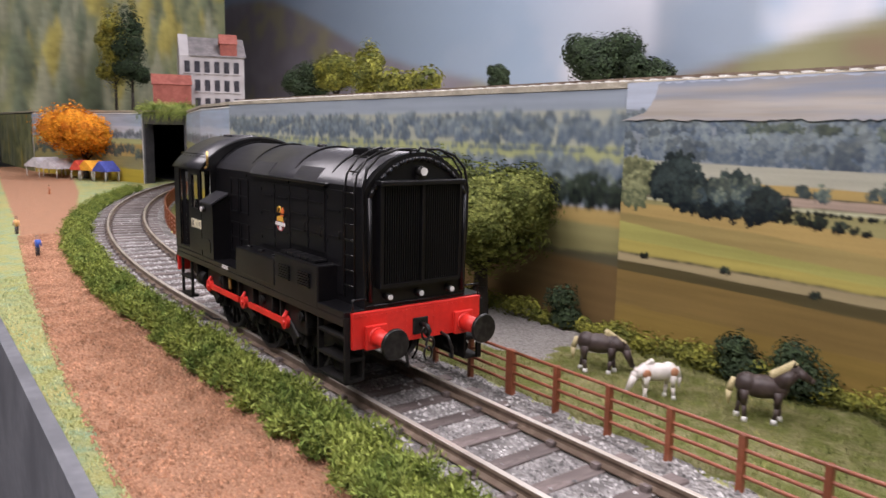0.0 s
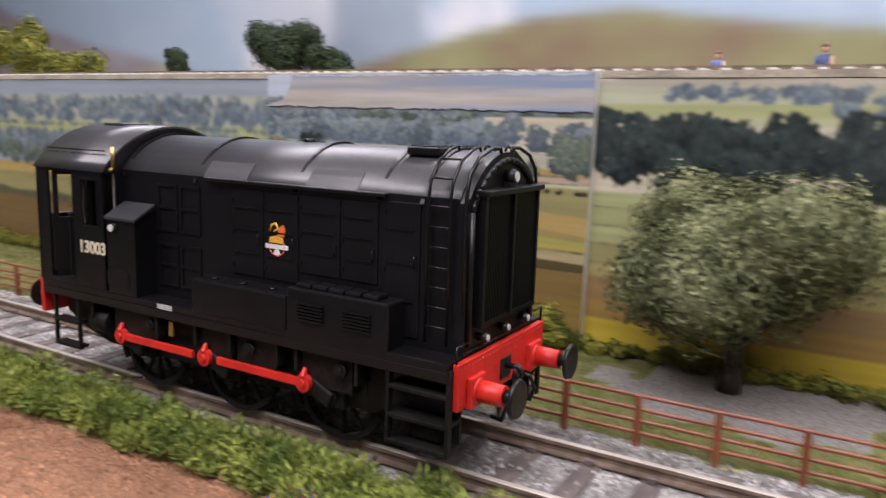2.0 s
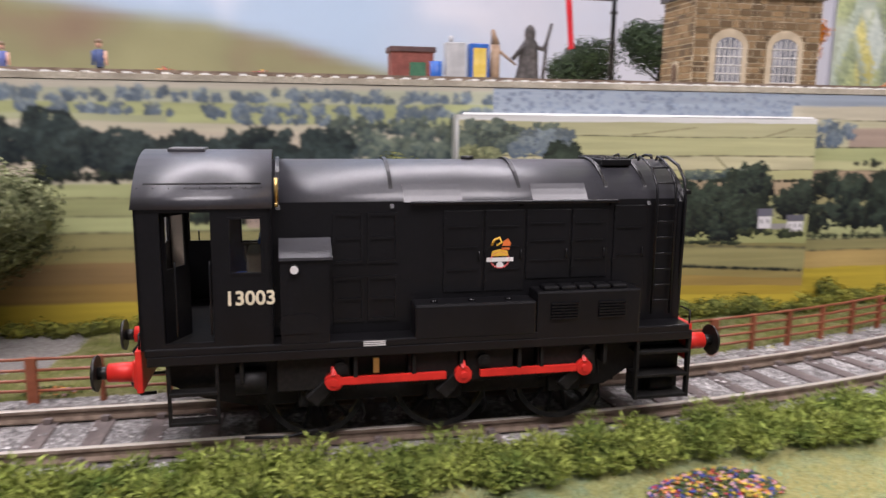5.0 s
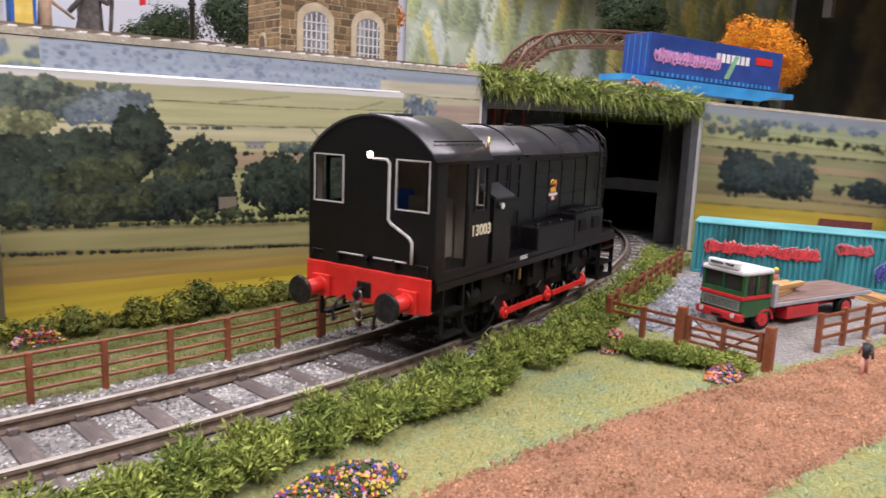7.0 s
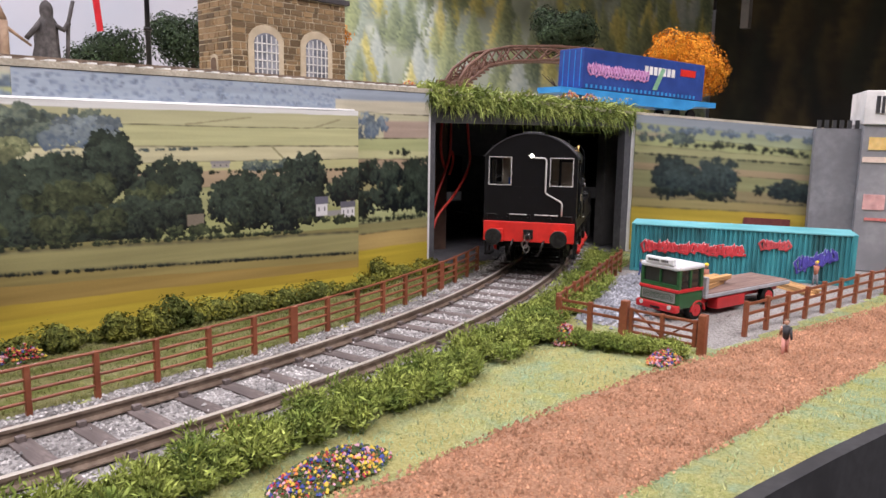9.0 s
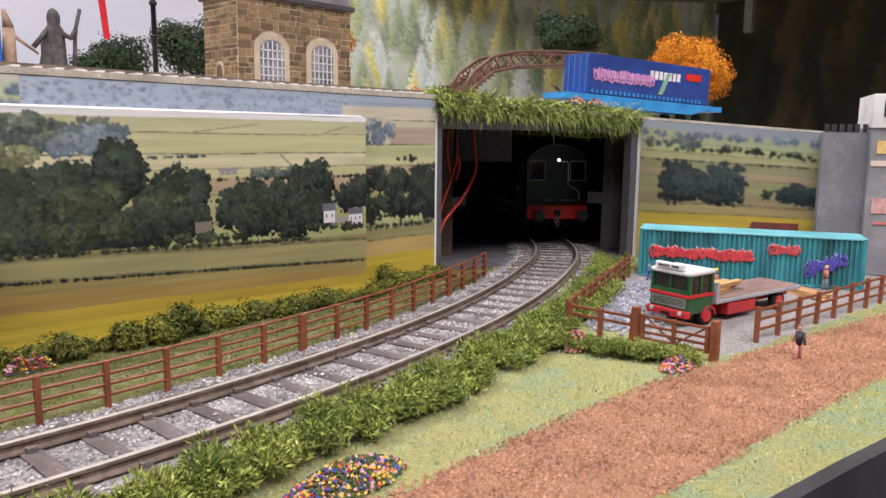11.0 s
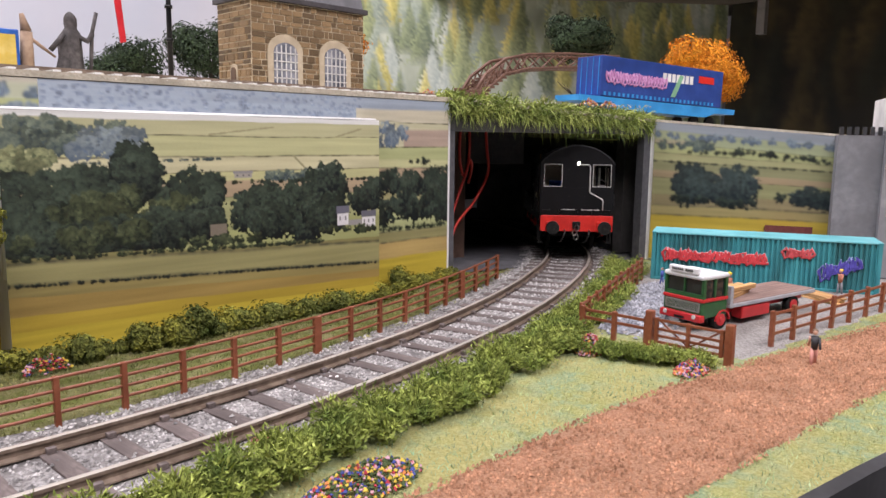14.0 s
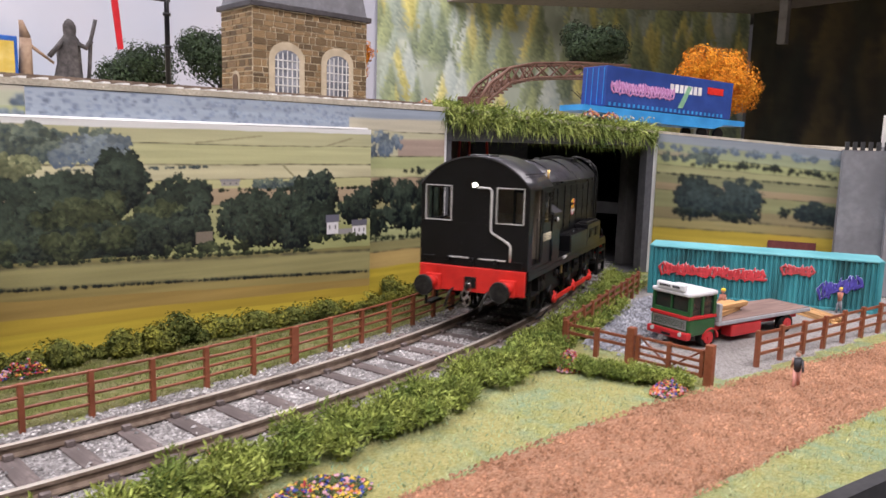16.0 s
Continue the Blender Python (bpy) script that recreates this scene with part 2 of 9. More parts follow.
def clumps(verts, faces, c, r, n, size, rng, squash=1.0, shell=0.55):
    """Many small leaf-like facets scattered through an uneven ball; appended to verts and faces."""
    for _ in range(n):
        d = Vector((rng.gauss(0, 1), rng.gauss(0, 1), rng.gauss(0, 1))).normalized()
        rr = r * (shell + (1 - shell) * rng.random()) * (1 + 0.35 * noise.noise(d * 2.3 + Vector(c) * 60))
        p = Vector(c) + Vector((d.x * rr, d.y * rr, d.z * rr * squash))
        s = size * rng.uniform(0.6, 1.4)
        u = Vector((rng.gauss(0, 1), rng.gauss(0, 1), rng.gauss(0, 1))).normalized()
        w = (d + u * 0.8).cross(u).normalized()
        u = w.cross(d).normalized()
        k = len(verts)
        verts += [p - u * s, p + w * s * 0.6 + d * s * 0.35, p + u * s, p - w * s * 0.6 + d * s * 0.35]
        faces.append((k, k + 1, k + 2, k + 3))


def strands(verts, faces, c, r, n, size, rng, squash=1.0):
    """Fine fibres standing out of a small tuft; appended to verts and faces."""
    for _ in range(n):
        d = Vector((rng.gauss(0, 1), rng.gauss(0, 1), abs(rng.gauss(0.2, 0.9)))).normalized()
        p = Vector(c) + Vector((d.x, d.y, d.z * squash)) * r * rng.uniform(0.25, 0.95)
        a = (d + Vector((rng.gauss(0, 0.6), rng.gauss(0, 0.6), rng.gauss(0.1, 0.5)))).normalized()
        w = a.orthogonal().normalized()
        w = (w + a.cross(w) * rng.uniform(-1.5, 1.5)).normalized()
        s = size * rng.uniform(0.6, 1.5)
        k = len(verts)
        verts += [p - a * s - w * s * 0.16, p - w * s * 0.24, p + a * s, p + w * s * 0.24]
        faces.append((k, k + 1, k + 2, k + 3))


# ---- the line of the track ----
XR, RR, XL, RL = 0.48, 0.82, -0.15, 1.55
XT, RT = 0.88, 0.58


def track(s):
    """Centre line: straight in the middle, bending behind the scenery at both ends. Returns x, y, heading."""
    if s > XT:
        a0, a = (XT - XR) / RR, (XT - XR) / RR + (s - XT) / RT
        return (XR + RR * math.sin(a0) + RT * (math.sin(a) - math.sin(a0)), RR * (1 - math.cos(a0)) + RT * (math.cos(a0) - math.cos(a)), a)
    if s > XR:
        a = (s - XR) / RR
        return XR + RR * math.sin(a), RR * (1 - math.cos(a)), a
    if s < XL:
        a = (XL - s) / RL
        return XL - RL * math.sin(a), RL * (1 - math.cos(a)), -a
    return s, 0.0, 0.0


def drop(x, y):
    """How far the board has fallen inside the tunnel."""
    return 0.027 * max(0.0, (x - 0.84) * 0.75 + (y - 0.1) * 0.66) if x > 0.8 else 0.0


def beside(s, off, z=0.0):
    x, y, a = track(s)
    x, y = x - off * math.sin(a), y + off * math.cos(a)
    return Vector((x, y, z - drop(x, y)))


def interp(pairs, x):
    for (x0, y0), (x1, y1) in zip(pairs[:-1], pairs[1:]):
        if x <= x1:
            k = max(0.0, (x - x0) / (x1 - x0))
            return y0 + (y1 - y0) * k
    return pairs[-1][1]


GZ = -0.006       # board surface; rail tops are at z = 0
DECK = 0.119      # upper level
FASC = 0.146      # plane of the fascia below the upper level
PATH_FAR = [(-1.6, 0.2), (-0.96, 0.091), (-0.555, 0.004), (-0.165, -0.040), (0.0, -0.047), (0.27, -0.050), (0.45, -0.066), (0.56, -0.080), (0.63, -0.080), (0.70, -0.084), (0.88, -0.114), (1.2, -0.16)]
PATH_NEAR = [(-1.6, 0.06), (-1.25, 0.024), (-0.58, -0.042), (-0.24, -0.080), (-0.083, -0.094), (0.025, -0.101), (0.3, -0.113), (0.61, -0.131), (0.76, -0.144), (1.2, -0.2)]
EDGE = [(-1.8, -0.09), (-0.19, -0.104), (0.05, -0.109), (0.3, -0.122), (0.5, -0.139), (0.633, -0.155), (0.685, -0.163), (0.9, -0.21), (1.5, -0.36)]


# ---- ground: one sheet of painted and flocked board ----
def ground_material():
    m, nt, bs = nodes_of("flocked_ground")
    N, Lk = nt.nodes, nt.links
    at = N.new("ShaderNodeVertexColor")
    at.layer_name = "zone"
    sp = N.new("ShaderNodeSeparateColor")
    Lk.new(at.outputs[0], sp.inputs[0])
    tc = N.new("ShaderNodeTexCoord")

    def tex(scale, detail=6, rough=0.6):
        n = N.new("ShaderNodeTexNoise")
        n.inputs["Scale"].default_value, n.inputs["Detail"].default_value, n.inputs["Roughness"].default_value = scale, detail, rough
        Lk.new(tc.outputs["Object"], n.inputs["Vector"])
        return n.outputs["Fac"]

    def ramp(fac, stops):
        r = N.new("ShaderNodeValToRGB")
        while len(r.color_ramp.elements) < len(stops):
            r.color_ramp.elements.new(0.5)
        for e, (p, c) in zip(r.color_ramp.elements, stops):
            e.position, e.color = p, (*c, 1)
        Lk.new(fac, r.inputs[0])
        return r.outputs[0]

    def mix(fac, a, b):
        x = N.new("ShaderNodeMix")
        x.data_type = "RGBA"
        Lk.new(fac, x.inputs[0])
        Lk.new(a, x.inputs[6])
        Lk.new(b, x.inputs[7])
        return x.outputs[2]

    def add(a, b, k):
        x = N.new("ShaderNodeMath")
        x.operation = "MULTIPLY_ADD"
        Lk.new(b, x.inputs[0])
        x.inputs[1].default_value = k
        Lk.new(a, x.inputs[2])
        return x.outputs[0]

    def step(v, lo, hi):
        x = N.new("ShaderNodeMapRange")
        x.inputs[1].default_value, x.inputs[2].default_value = lo, hi
        Lk.new(v, x.inputs[0])
        return x.outputs[0]

    fine, mid, big = tex(900, 8, 0.7), tex(120), tex(22, 4)
    grass = mix(step(mid, 0.42, 0.6), ramp(fine, [(0.3, (0.22, 0.25, 0.08)), (0.55, (0.43, 0.44, 0.17)), (0.75, (0.66, 0.6, 0.34))]),
                ramp(fine, [(0.3, (0.18, 0.27, 0.13)), (0.7, (0.42, 0.52, 0.33))]))
    grass = mix(step(big, 0.45, 0.62), grass, ramp(fine, [(0.3, (0.29, 0.28, 0.09)), (0.7, (0.58, 0.54, 0.24))]))
    field = mix(step(mid, 0.4, 0.62), ramp(fine, [(0.3, (0.09, 0.11, 0.02)), (0.7, (0.22, 0.24, 0.07))]), ramp(fine, [(0.3, (0.16, 0.15, 0.05)), (0.72, (0.4, 0.38, 0.2))]))
    path = mix(step(mid, 0.4, 0.65), ramp(fine, [(0.28, (0.2, 0.1, 0.06)), (0.5, (0.47, 0.25, 0.15)), (0.75, (0.64, 0.39, 0.25))]),
               ramp(fine, [(0.3, (0.26, 0.14, 0.085)), (0.7, (0.57, 0.33, 0.205))]))
    grit = ramp(fine, [(0.3, (0.13, 0.125, 0.12)), (0.5, (0.36, 0.34, 0.32)), (0.75, (0.6, 0.57, 0.53))])
    edge = tex(240, 3)
    col = mix(step(add(sp.outputs[0], edge, 0.5), 0.68, 0.82), grass, path)
    col = mix(step(add(sp.outputs[1], edge, 0.5), 0.68, 0.82), col, grit)
    col = mix(step(add(sp.outputs[2], edge, 0.5), 0.68, 0.9), col, field)
    Lk.new(col, bs.inputs["Base Color"])
    bs.inputs["Roughness"].default_value = 0.92
    bs.inputs["Specular IOR Level"].default_value = 0.2
    b = N.new("ShaderNodeBump")
    b.inputs["Distance"].default_value = 0.0018
    Lk.new(fine, b.inputs["Height"])
    Lk.new(b.outputs[0], bs.inputs["Normal"])
    return m


def ground_zone(x, y):
    """red: path; green: grit; blue: field."""
    p = 1.0 if interp(PATH_NEAR, x) < y < interp(PATH_FAR, x) else 0.0
    g = f = 0.0
    if -1.3 < x < 1.2:
        s = x
        for _ in range(3):
            tx, ty, a = track(s)
            s += (x - tx) * math.cos(a) + (y - ty) * math.sin(a)
        tx, ty, a = track(s)
        off = -(x - tx) * math.sin(a) + (y - ty) * math.cos(a)
        if -0.036 < off < 0.037:
            g = 1.0
        if off > 0.040:
            f = 1.0
    if x > 0.752 and y > interp([(0.75, -0.088), (0.93, -0.106), (1.3, -0.12)], x) and p < 0.5 and y < interp([(0.74, -0.02), (0.9, 0.05), (1.1, 0.12)], x):
        g, f = 1.0, 0.0
    for cx, cy, r in ((-0.035, 0.108, 0.042), (0.285, 0.108, 0.04)):
        if math.hypot((x - cx) / 1.35, y - cy) < r * (1 + 0.5 * noise.noise(Vector((x * 55, y * 55, 3)))):
            g, f = 1.0, 0.0
    return p, g, f


def ground():
    nx, ny = 560, 150
    verts, faces, zone = [], [], []
    for i in range(nx + 1):
        x = -1.7 + 3.0 * i / nx
        e = interp(EDGE, x)
        for j in range(ny + 1):
            k = j / ny
            y = e + (0.62 - e) * k ** 1.45
            p, g, f = ground_zone(x, y)
            h = 0.0004 * noise.noise(Vector((x * 90, y * 90, 0)))
            if p:
                h += 0.0007 * noise.noise(Vector((x * 330, y * 330, 2))) + 0.0005
            verts.append((x, y, GZ + h - drop(x, y)))
            zone.append((p, g, f, 1))
    for i in range(nx):
        for j in range(ny):
            a = i * (ny + 1) + j
            faces.append((a, a + ny + 1, a + ny + 2, a + 1))
    me = mesh_of("ground", verts, faces, ground_material())
    ca = me.color_attributes.new("zone", "FLOAT_COLOR", "POINT")
    ca.data.foreach_set("color", np.array(zone, dtype=np.float32).ravel())
    me.polygons.foreach_set("use_smooth", [True] * len(me.polygons))
    ob = new("ground", me)
    tagged(ob, "flocked baseboard with brown path, yellow-green grass and grey grit", "ground", kind="structure")
    bm = bmesh.new()
    prev = None
    for x, y in [(-1.8, EDGE[0][1])] + [(x, interp(EDGE, x)) for x in np.linspace(-1.7, 1.3, 90)]:
        row = [bm.verts.new((x, y - d, z)) for d, z in ((0.0, GZ - 0.0005), (0.0, GZ + 0.0015), (0.005, GZ + 0.0015), (0.005, -0.12), (0.0, -0.12))]
        if prev:
            for k in range(5):
                f = bm.faces.new((prev[k], prev[(k + 1) % 5], row[(k + 1) % 5], row[k]))
                f.material_index = 1 if x > 0.35 else 0
        prev = row
    bmesh.ops.recalc_face_normals(bm, faces=bm.faces[:])
    ed = part("board_edge", bm, [M_EDGE, M_EDGE_DARK], None)
    tagged(ed, "grey painted timber edge of the baseboard", "board edge", kind="structure")


ground()


# ---- room: added around the layout; unseen walls and ceiling shape the bounced light ----
def room():
    for nm, b, m in (("floor", (-3.4, 3.0, -2.2, 2.2, -1.0, -0.95), M_FLOOR), ("ceiling", (-3.4, 3.0, -2.2, 2.2, 1.4, 1.45), M_WALL),
                     ("wall_north", (-3.4, 3.0, 2.2, 2.25, -1.0, 1.45), M_WALL), ("wall_south", (-3.4, 3.0, -2.25, -2.2, -1.0, 1.45), M_WALL_DIM),
                     ("wall_west", (-3.45, -3.4, -2.2, 2.2, -1.0, 1.45), M_WALL_DIM), ("wall_east", (3.0, 3.05, -2.2, 2.2, -1.0, 1.45), M_WALL_DIM)):
        bm = bmesh.new()
        box(bm, *b)
        tagged(part(nm, bm, m), "plain %s of the hobby room" % nm.split("_")[0], nm.split("_")[0], kind="structure")


room()


# ---- fascia, upper deck and tunnels ----
PR_L, PR_R = (0.798, 0.146), (0.985, 0.097)       # right-hand tunnel mouth
PL_L, PL_R = (-1.096, 0.224), (-1.007, 0.271)     # far tunnel mouth
WALL_R_END = (1.085, -0.135)
FRONT = [(-1.5, 0.12), PL_L, PL_R, (-0.66, 0.172), (-0.5, FASC), PR_L, PR_R, WALL_R_END, (1.3, -0.2)]


def slab(bm, p, q, z0, z1, th, mi=0, z1b=None):
    """An upright slab from p to q (its front line), th thick to the back; its top may fall to z1b at q."""
    p, q = Vector((*p, 0)), Vector((*q, 0))
    tops = (z1, z1 if z1b is None else z1b)
    n = Vector((0, 0, 1)).cross((q - p).normalized()) * th
    vs = [bm.verts.new((a.x, a.y, z0 if low else tops[e])) for low in (1, 0) for a, e in ((p, 0), (q, 1), (q + n, 1), (p + n, 0))]
    for f in ((0, 1, 5, 4), (1, 2, 6, 5), (2, 3, 7, 6), (3, 0, 4, 7), (4, 5, 6, 7), (3, 2, 1, 0)):
        fc = bm.faces.new([vs[i] for i in f])
        fc.material_index = mi
    bmesh.ops.recalc_face_normals(bm, faces=bm.faces[:])


DECK_FALL = [(-3.0, DECK), (0.80, DECK), (0.985, 0.1088), (1.085, 0.1062), (1.17, 0.103), (1.7, 0.1)]


def deck_z(x, y):
    """Height of the upper deck: level, then falling towards the yard."""
    z = interp(DECK_FALL, x)
    if x > 0.985:
        z -= 0.0175 * min(1.0, max(0.0, (PR_R[1] - y) / 0.232))
    return z


def deck_sheet(bm, low, high, inset=0.0, x0=-2.55, x1=2.2):
    """A slab that follows the deck between two heights relative to its surface."""
    xs = sorted({x0, x1, *[f[0] for f in FRONT if x0 < f[0] < x1], *[x0 + (x1 - x0) * i / 60 for i in range(61)]})
    rows = []
    for x in xs:
        y0 = interp([(-2.6, 0.12)] + FRONT + [(2.3, -0.2)], x) - 0.0012 + inset
        ys = [y0 + (1.04 - y0) * k for k in (0, 0.03, 0.07, 0.12, 0.18, 0.25, 0.4, 0.7, 1.0)]
        rows.append([[bm.verts.new((x, y, deck_z(x, y) + h)) for y in ys] for h in (low, high)])
    for (la, ha), (lb, hb) in zip(rows[:-1], rows[1:]):
        for j in range(8):
            bm.faces.new((ha[j], hb[j], hb[j + 1], ha[j + 1]))
            bm.faces.new((la[j], la[j + 1], lb[j + 1], lb[j]))
        bm.faces.new((la[0], lb[0], hb[0], ha[0]))
        bm.faces.new((la[8], ha[8], hb[8], lb[8]))


def upper_level():
    for a, b, nm in ((0, 1, "fascia"), (2, 3, "fascia"), (3, 4, "fascia"), (4, 5, "fascia"), (6, 7, "fascia")):
        bm = bmesh.new()
        slab(bm, FRONT[a], FRONT[b], GZ - 0.002, deck_z(*FRONT[a]) - 0.004, 0.008, z1b=deck_z(*FRONT[b]) - 0.004)
        tagged(part(nm, bm, M_PAPER), "upright card fascia under the upper level", "fascia", kind="structure")
    bm = bmesh.new()
    deck_sheet(bm, -0.003, 0.0)
    tagged(part("upper_deck", bm, M_DECK), "sandy upper deck with a pale worn front lip", "deck", kind="structure")
    # ragged pale lip of the deck
    rng = random.Random(5)
    verts, faces = [], []
    for (x0, y0), (x1, y1) in zip(FRONT[3:6], FRONT[4:7]):
        n = int(math.hypot(x1 - x0, y1 - y0) / 0.0022)
        for i in range(n):
            k = (i + rng.random()) / n
            c = Vector((x0 + (x1 - x0) * k, y0 + (y1 - y0) * k - rng.uniform(-0.004, 0.001), DECK - rng.uniform(-0.0002, 0.0022)))
            r = rng.uniform(0.0003, 0.0009)
            b = len(verts)
            verts += [c + Vector((-r * 1.6, 0, 0)), c + Vector((0, -r, -r * 0.5)), c + Vector((r * 1.6, 0, 0)), c + Vector((0, r, 0)), c + Vector((0, 0, r)), c + Vector((0, 0, -r))]
            faces += [(b, b + 1, b + 4), (b + 1, b + 2, b + 4), (b + 2, b + 3, b + 4), (b + 3, b, b + 4), (b + 1, b, b + 5), (b + 2, b + 1, b + 5)]
    ob = new("deck_scatter", mesh_of("deck_scatter", verts, faces, mat("pale_deck_scatter", (0.5, 0.46, 0.36), (0.7, 0.67, 0.58), rough=0.9, scale=800, per_island=0.3)))
    tagged(ob, "loose pale scatter along the lip of the deck", "scatter", kind="stuff")


upper_level()


def lip_track():
    """The near rail and sleeper ends of the upper line, just behind the lip of the deck."""
    t = thing("upper_track", Matrix(), "fine weathered rail on pale sleepers along the lip of the upper deck", "track", kind="structure")
    for off in (0.007, 0.0235):
        bm = bmesh.new()
        box(bm, -0.5, 0.79, FASC + off - 0.0006, FASC + off + 0.0006, DECK + 0.0012, DECK + 0.0024)
        part("rail", bm, M_RAIL, t)
    bm = bmesh.new()
    box(bm, -0.0016, 0.0016, 0.001, 0.030, 0.0, 0.0011)
    me = bpy.data.meshes.new("sleeper")
    bm.to_mesh(me)
    bm.free()
    me.materials.append(M_PAPER)
    for i in range(140):
        ob = new("sleeper", me)
        ob.parent = t
        ob.matrix_basis = pose(-0.495 + 0.0092 * i, FASC + 0.0005, DECK)


lip_track()


def tunnel(nm, l, r, depth_dir, depth, floor=True, left_th=0.012, right_th=0.012, zt=DECK - 0.004):
    """A dark box behind a mouth between l and r; two pillars, a lintel, and lining."""
    l, r, d = Vector((*l, 0)), Vector((*r, 0)), Vector((*depth_dir, 0)).normalized() * depth
    u = (r - l).normalized()
    t = thing(nm, Matrix(), "dark tunnel mouth with grey pillars", "tunnel", kind="structure")
    bm = bmesh.new()
    slab(bm, (l.x, l.y), (l.x + u.x * 0.004, l.y + u.y * 0.004), GZ - 0.002, zt, left_th)
    part("pillar", bm, M_PILLAR, t)
    bm = bmesh.new()
    slab(bm, (r.x - u.x * right_th * 0.6, r.y - u.y * right_th * 0.6), (r.x, r.y), GZ - 0.002, deck_z(r.x, r.y) - 0.004, 0.008)
    part("pillar", bm, M_PILLAR, t)
    bm = bmesh.new()
    slab(bm, (l.x, l.y), (r.x, r.y), 0.096, deck_z(l.x, l.y) - 0.004, 0.012, z1b=deck_z(r.x, r.y) - 0.004)
    part("lintel", bm, M_TUNNEL, t)
    return t


TR = tunnel("tunnel_1", PR_L, PR_R, (0.3, 1), 0.5)
TL = tunnel("tunnel_2", PL_L, PL_R, (-0.6, 1), 0.4, left_th=0.02)


def tunnel_lining():
    # inside of the space below the deck: dark back walls, seen through both mouths
    bm = bmesh.new()
    slab(bm, (1.62, -0.1), (1.62, 0.9), GZ - 0.002, deck_z(1.62, -0.1) - 0.005, 0.01, z1b=deck_z(1.62, 0.9) - 0.005)
    slab(bm, (1.62, 0.62), (0.985, 0.62), GZ - 0.002, deck_z(1.62, 0.62) - 0.005, 0.01, z1b=deck_z(0.985, 0.62) - 0.005)
    slab(bm, (0.985, 0.62), (0.62, 0.62), GZ - 0.002, deck_z(0.985, 0.62) - 0.005, 0.01, z1b=DECK - 0.005)
    slab(bm, (1.0, 0.13), (1.62, -0.02), GZ - 0.002, deck_z(1.0, 0.1) - 0.005, 0.01, z1b=deck_z(1.62, -0.02) - 0.005)
    slab(bm, (-0.7, 0.62), (-1.6, 0.62), GZ - 0.002, DECK - 0.004, 0.01)
    slab(bm, (-1.6, 0.62), (-1.6, 0.16), GZ - 0.002, DECK - 0.004, 0.01)
    tagged(part("tunnel_lining", bm, M_TUNNEL), "matt black lining below the deck", "lining", kind="structure")
    bm = bmesh.new()
    n = 60
    grid = {}
    for i in range(n + 1):
        x = 0.802 + 0.8 * (i / n) ** 1.5
        front = interp([PR_L, PR_R, (1.7, 0.02)], x) + 0.004
        for j in range(n + 1):
            y = front + (0.62 - front) * j / n
            grid[i, j] = bm.verts.new((x, y, GZ + 0.0009 - drop(x, y)))
    line = [track(0.6 + 0.01 * k) for k in range(75)]
    for i in range(n):
        for j in range(n):
            c = (grid[i, j].co + grid[i + 1, j + 1].co) / 2
            if min(math.hypot(c.x - q[0], c.y - q[1]) for q in line) > 0.037:
                bm.faces.new((grid[i, j], grid[i + 1, j], grid[i + 1, j + 1], grid[i, j + 1]))
    box(bm, -1.6, -1.1, 0.29, 0.62, GZ - 0.003, GZ + 0.0012)
    tagged(part("tunnel_floor", bm, M_TUNNEL_FLOOR), "dark speckled board floor inside the tunnel", "floor", kind="structure")
    bm = bmesh.new()
    deck_sheet(bm, -0.008, -0.0045, 0.014, -1.94, 1.95)
    tagged(part("deck_underside", bm, M_TUNNEL), "black painted underside of the deck", "underside", kind="structure")
    bm = bmesh.new()
    slab(bm, (0.922, 0.243), (0.9568, 0.2076), 0.0687, 0.1065, 0.008, z1b=0.1035)
    tagged(part("hanging_board", bm, M_PILLAR), "dark grey board hanging below the deck", "support", kind="structure")
    bm = bmesh.new()
    slab(bm, (1.19, 0.475), (1.245, 0.415), GZ - 0.012, 0.056, 0.006)
    tagged(part("back_panel", bm, mat("pale_grey_panel", (0.4, 0.38, 0.36), (0.5, 0.48, 0.45), rough=0.7, scale=90)), "pale grey panel standing deep inside the tunnel", "support", kind="structure")
    bm = bmesh.new()
    slab(bm, (0.842, 0.215), (0.875, 0.203), GZ - 0.002, 0.1075, 0.012)
    tagged(part("support_board", bm, mat("brown_support_board", (0.09, 0.05, 0.035), (0.14, 0.08, 0.055), rough=0.8, scale=120, scale2=20)), "brown timber upright inside the tunnel", "support", kind="structure")
    red = mat("red_cable", (0.5, 0.03, 0.02), (0.6, 0.05, 0.03), rough=0.4, scale=300)
    for pts in ([(0.826, 0.176, GZ), (0.8357, 0.1763, 0.0232), (0.8588, 0.1783, 0.0414), (0.8763, 0.1795, 0.0632), (0.8776, 0.1821, 0.0822), (0.877, 0.184, 0.108)],
                [(0.83, 0.178, GZ), (0.836, 0.180, 0.030), (0.848, 0.1806, 0.056), (0.853, 0.181, 0.066), (0.8571, 0.1818, 0.0748), (0.861, 0.183, 0.068), (0.858, 0.184, 0.056)],
                [(0.846, 0.181, 0.108), (0.845, 0.1816, 0.078), (0.851, 0.182, 0.062), (0.857, 0.1825, 0.078), (0.858, 0.184, 0.108)]):
        bm = bmesh.new()
        fine = []
        for k in range(len(pts) - 1):
            p0, p1, p2, p3 = (Vector(pts[min(max(k + d, 0), len(pts) - 1)]) for d in (-1, 0, 1, 2))
            for i in range(5):
                w = i / 5
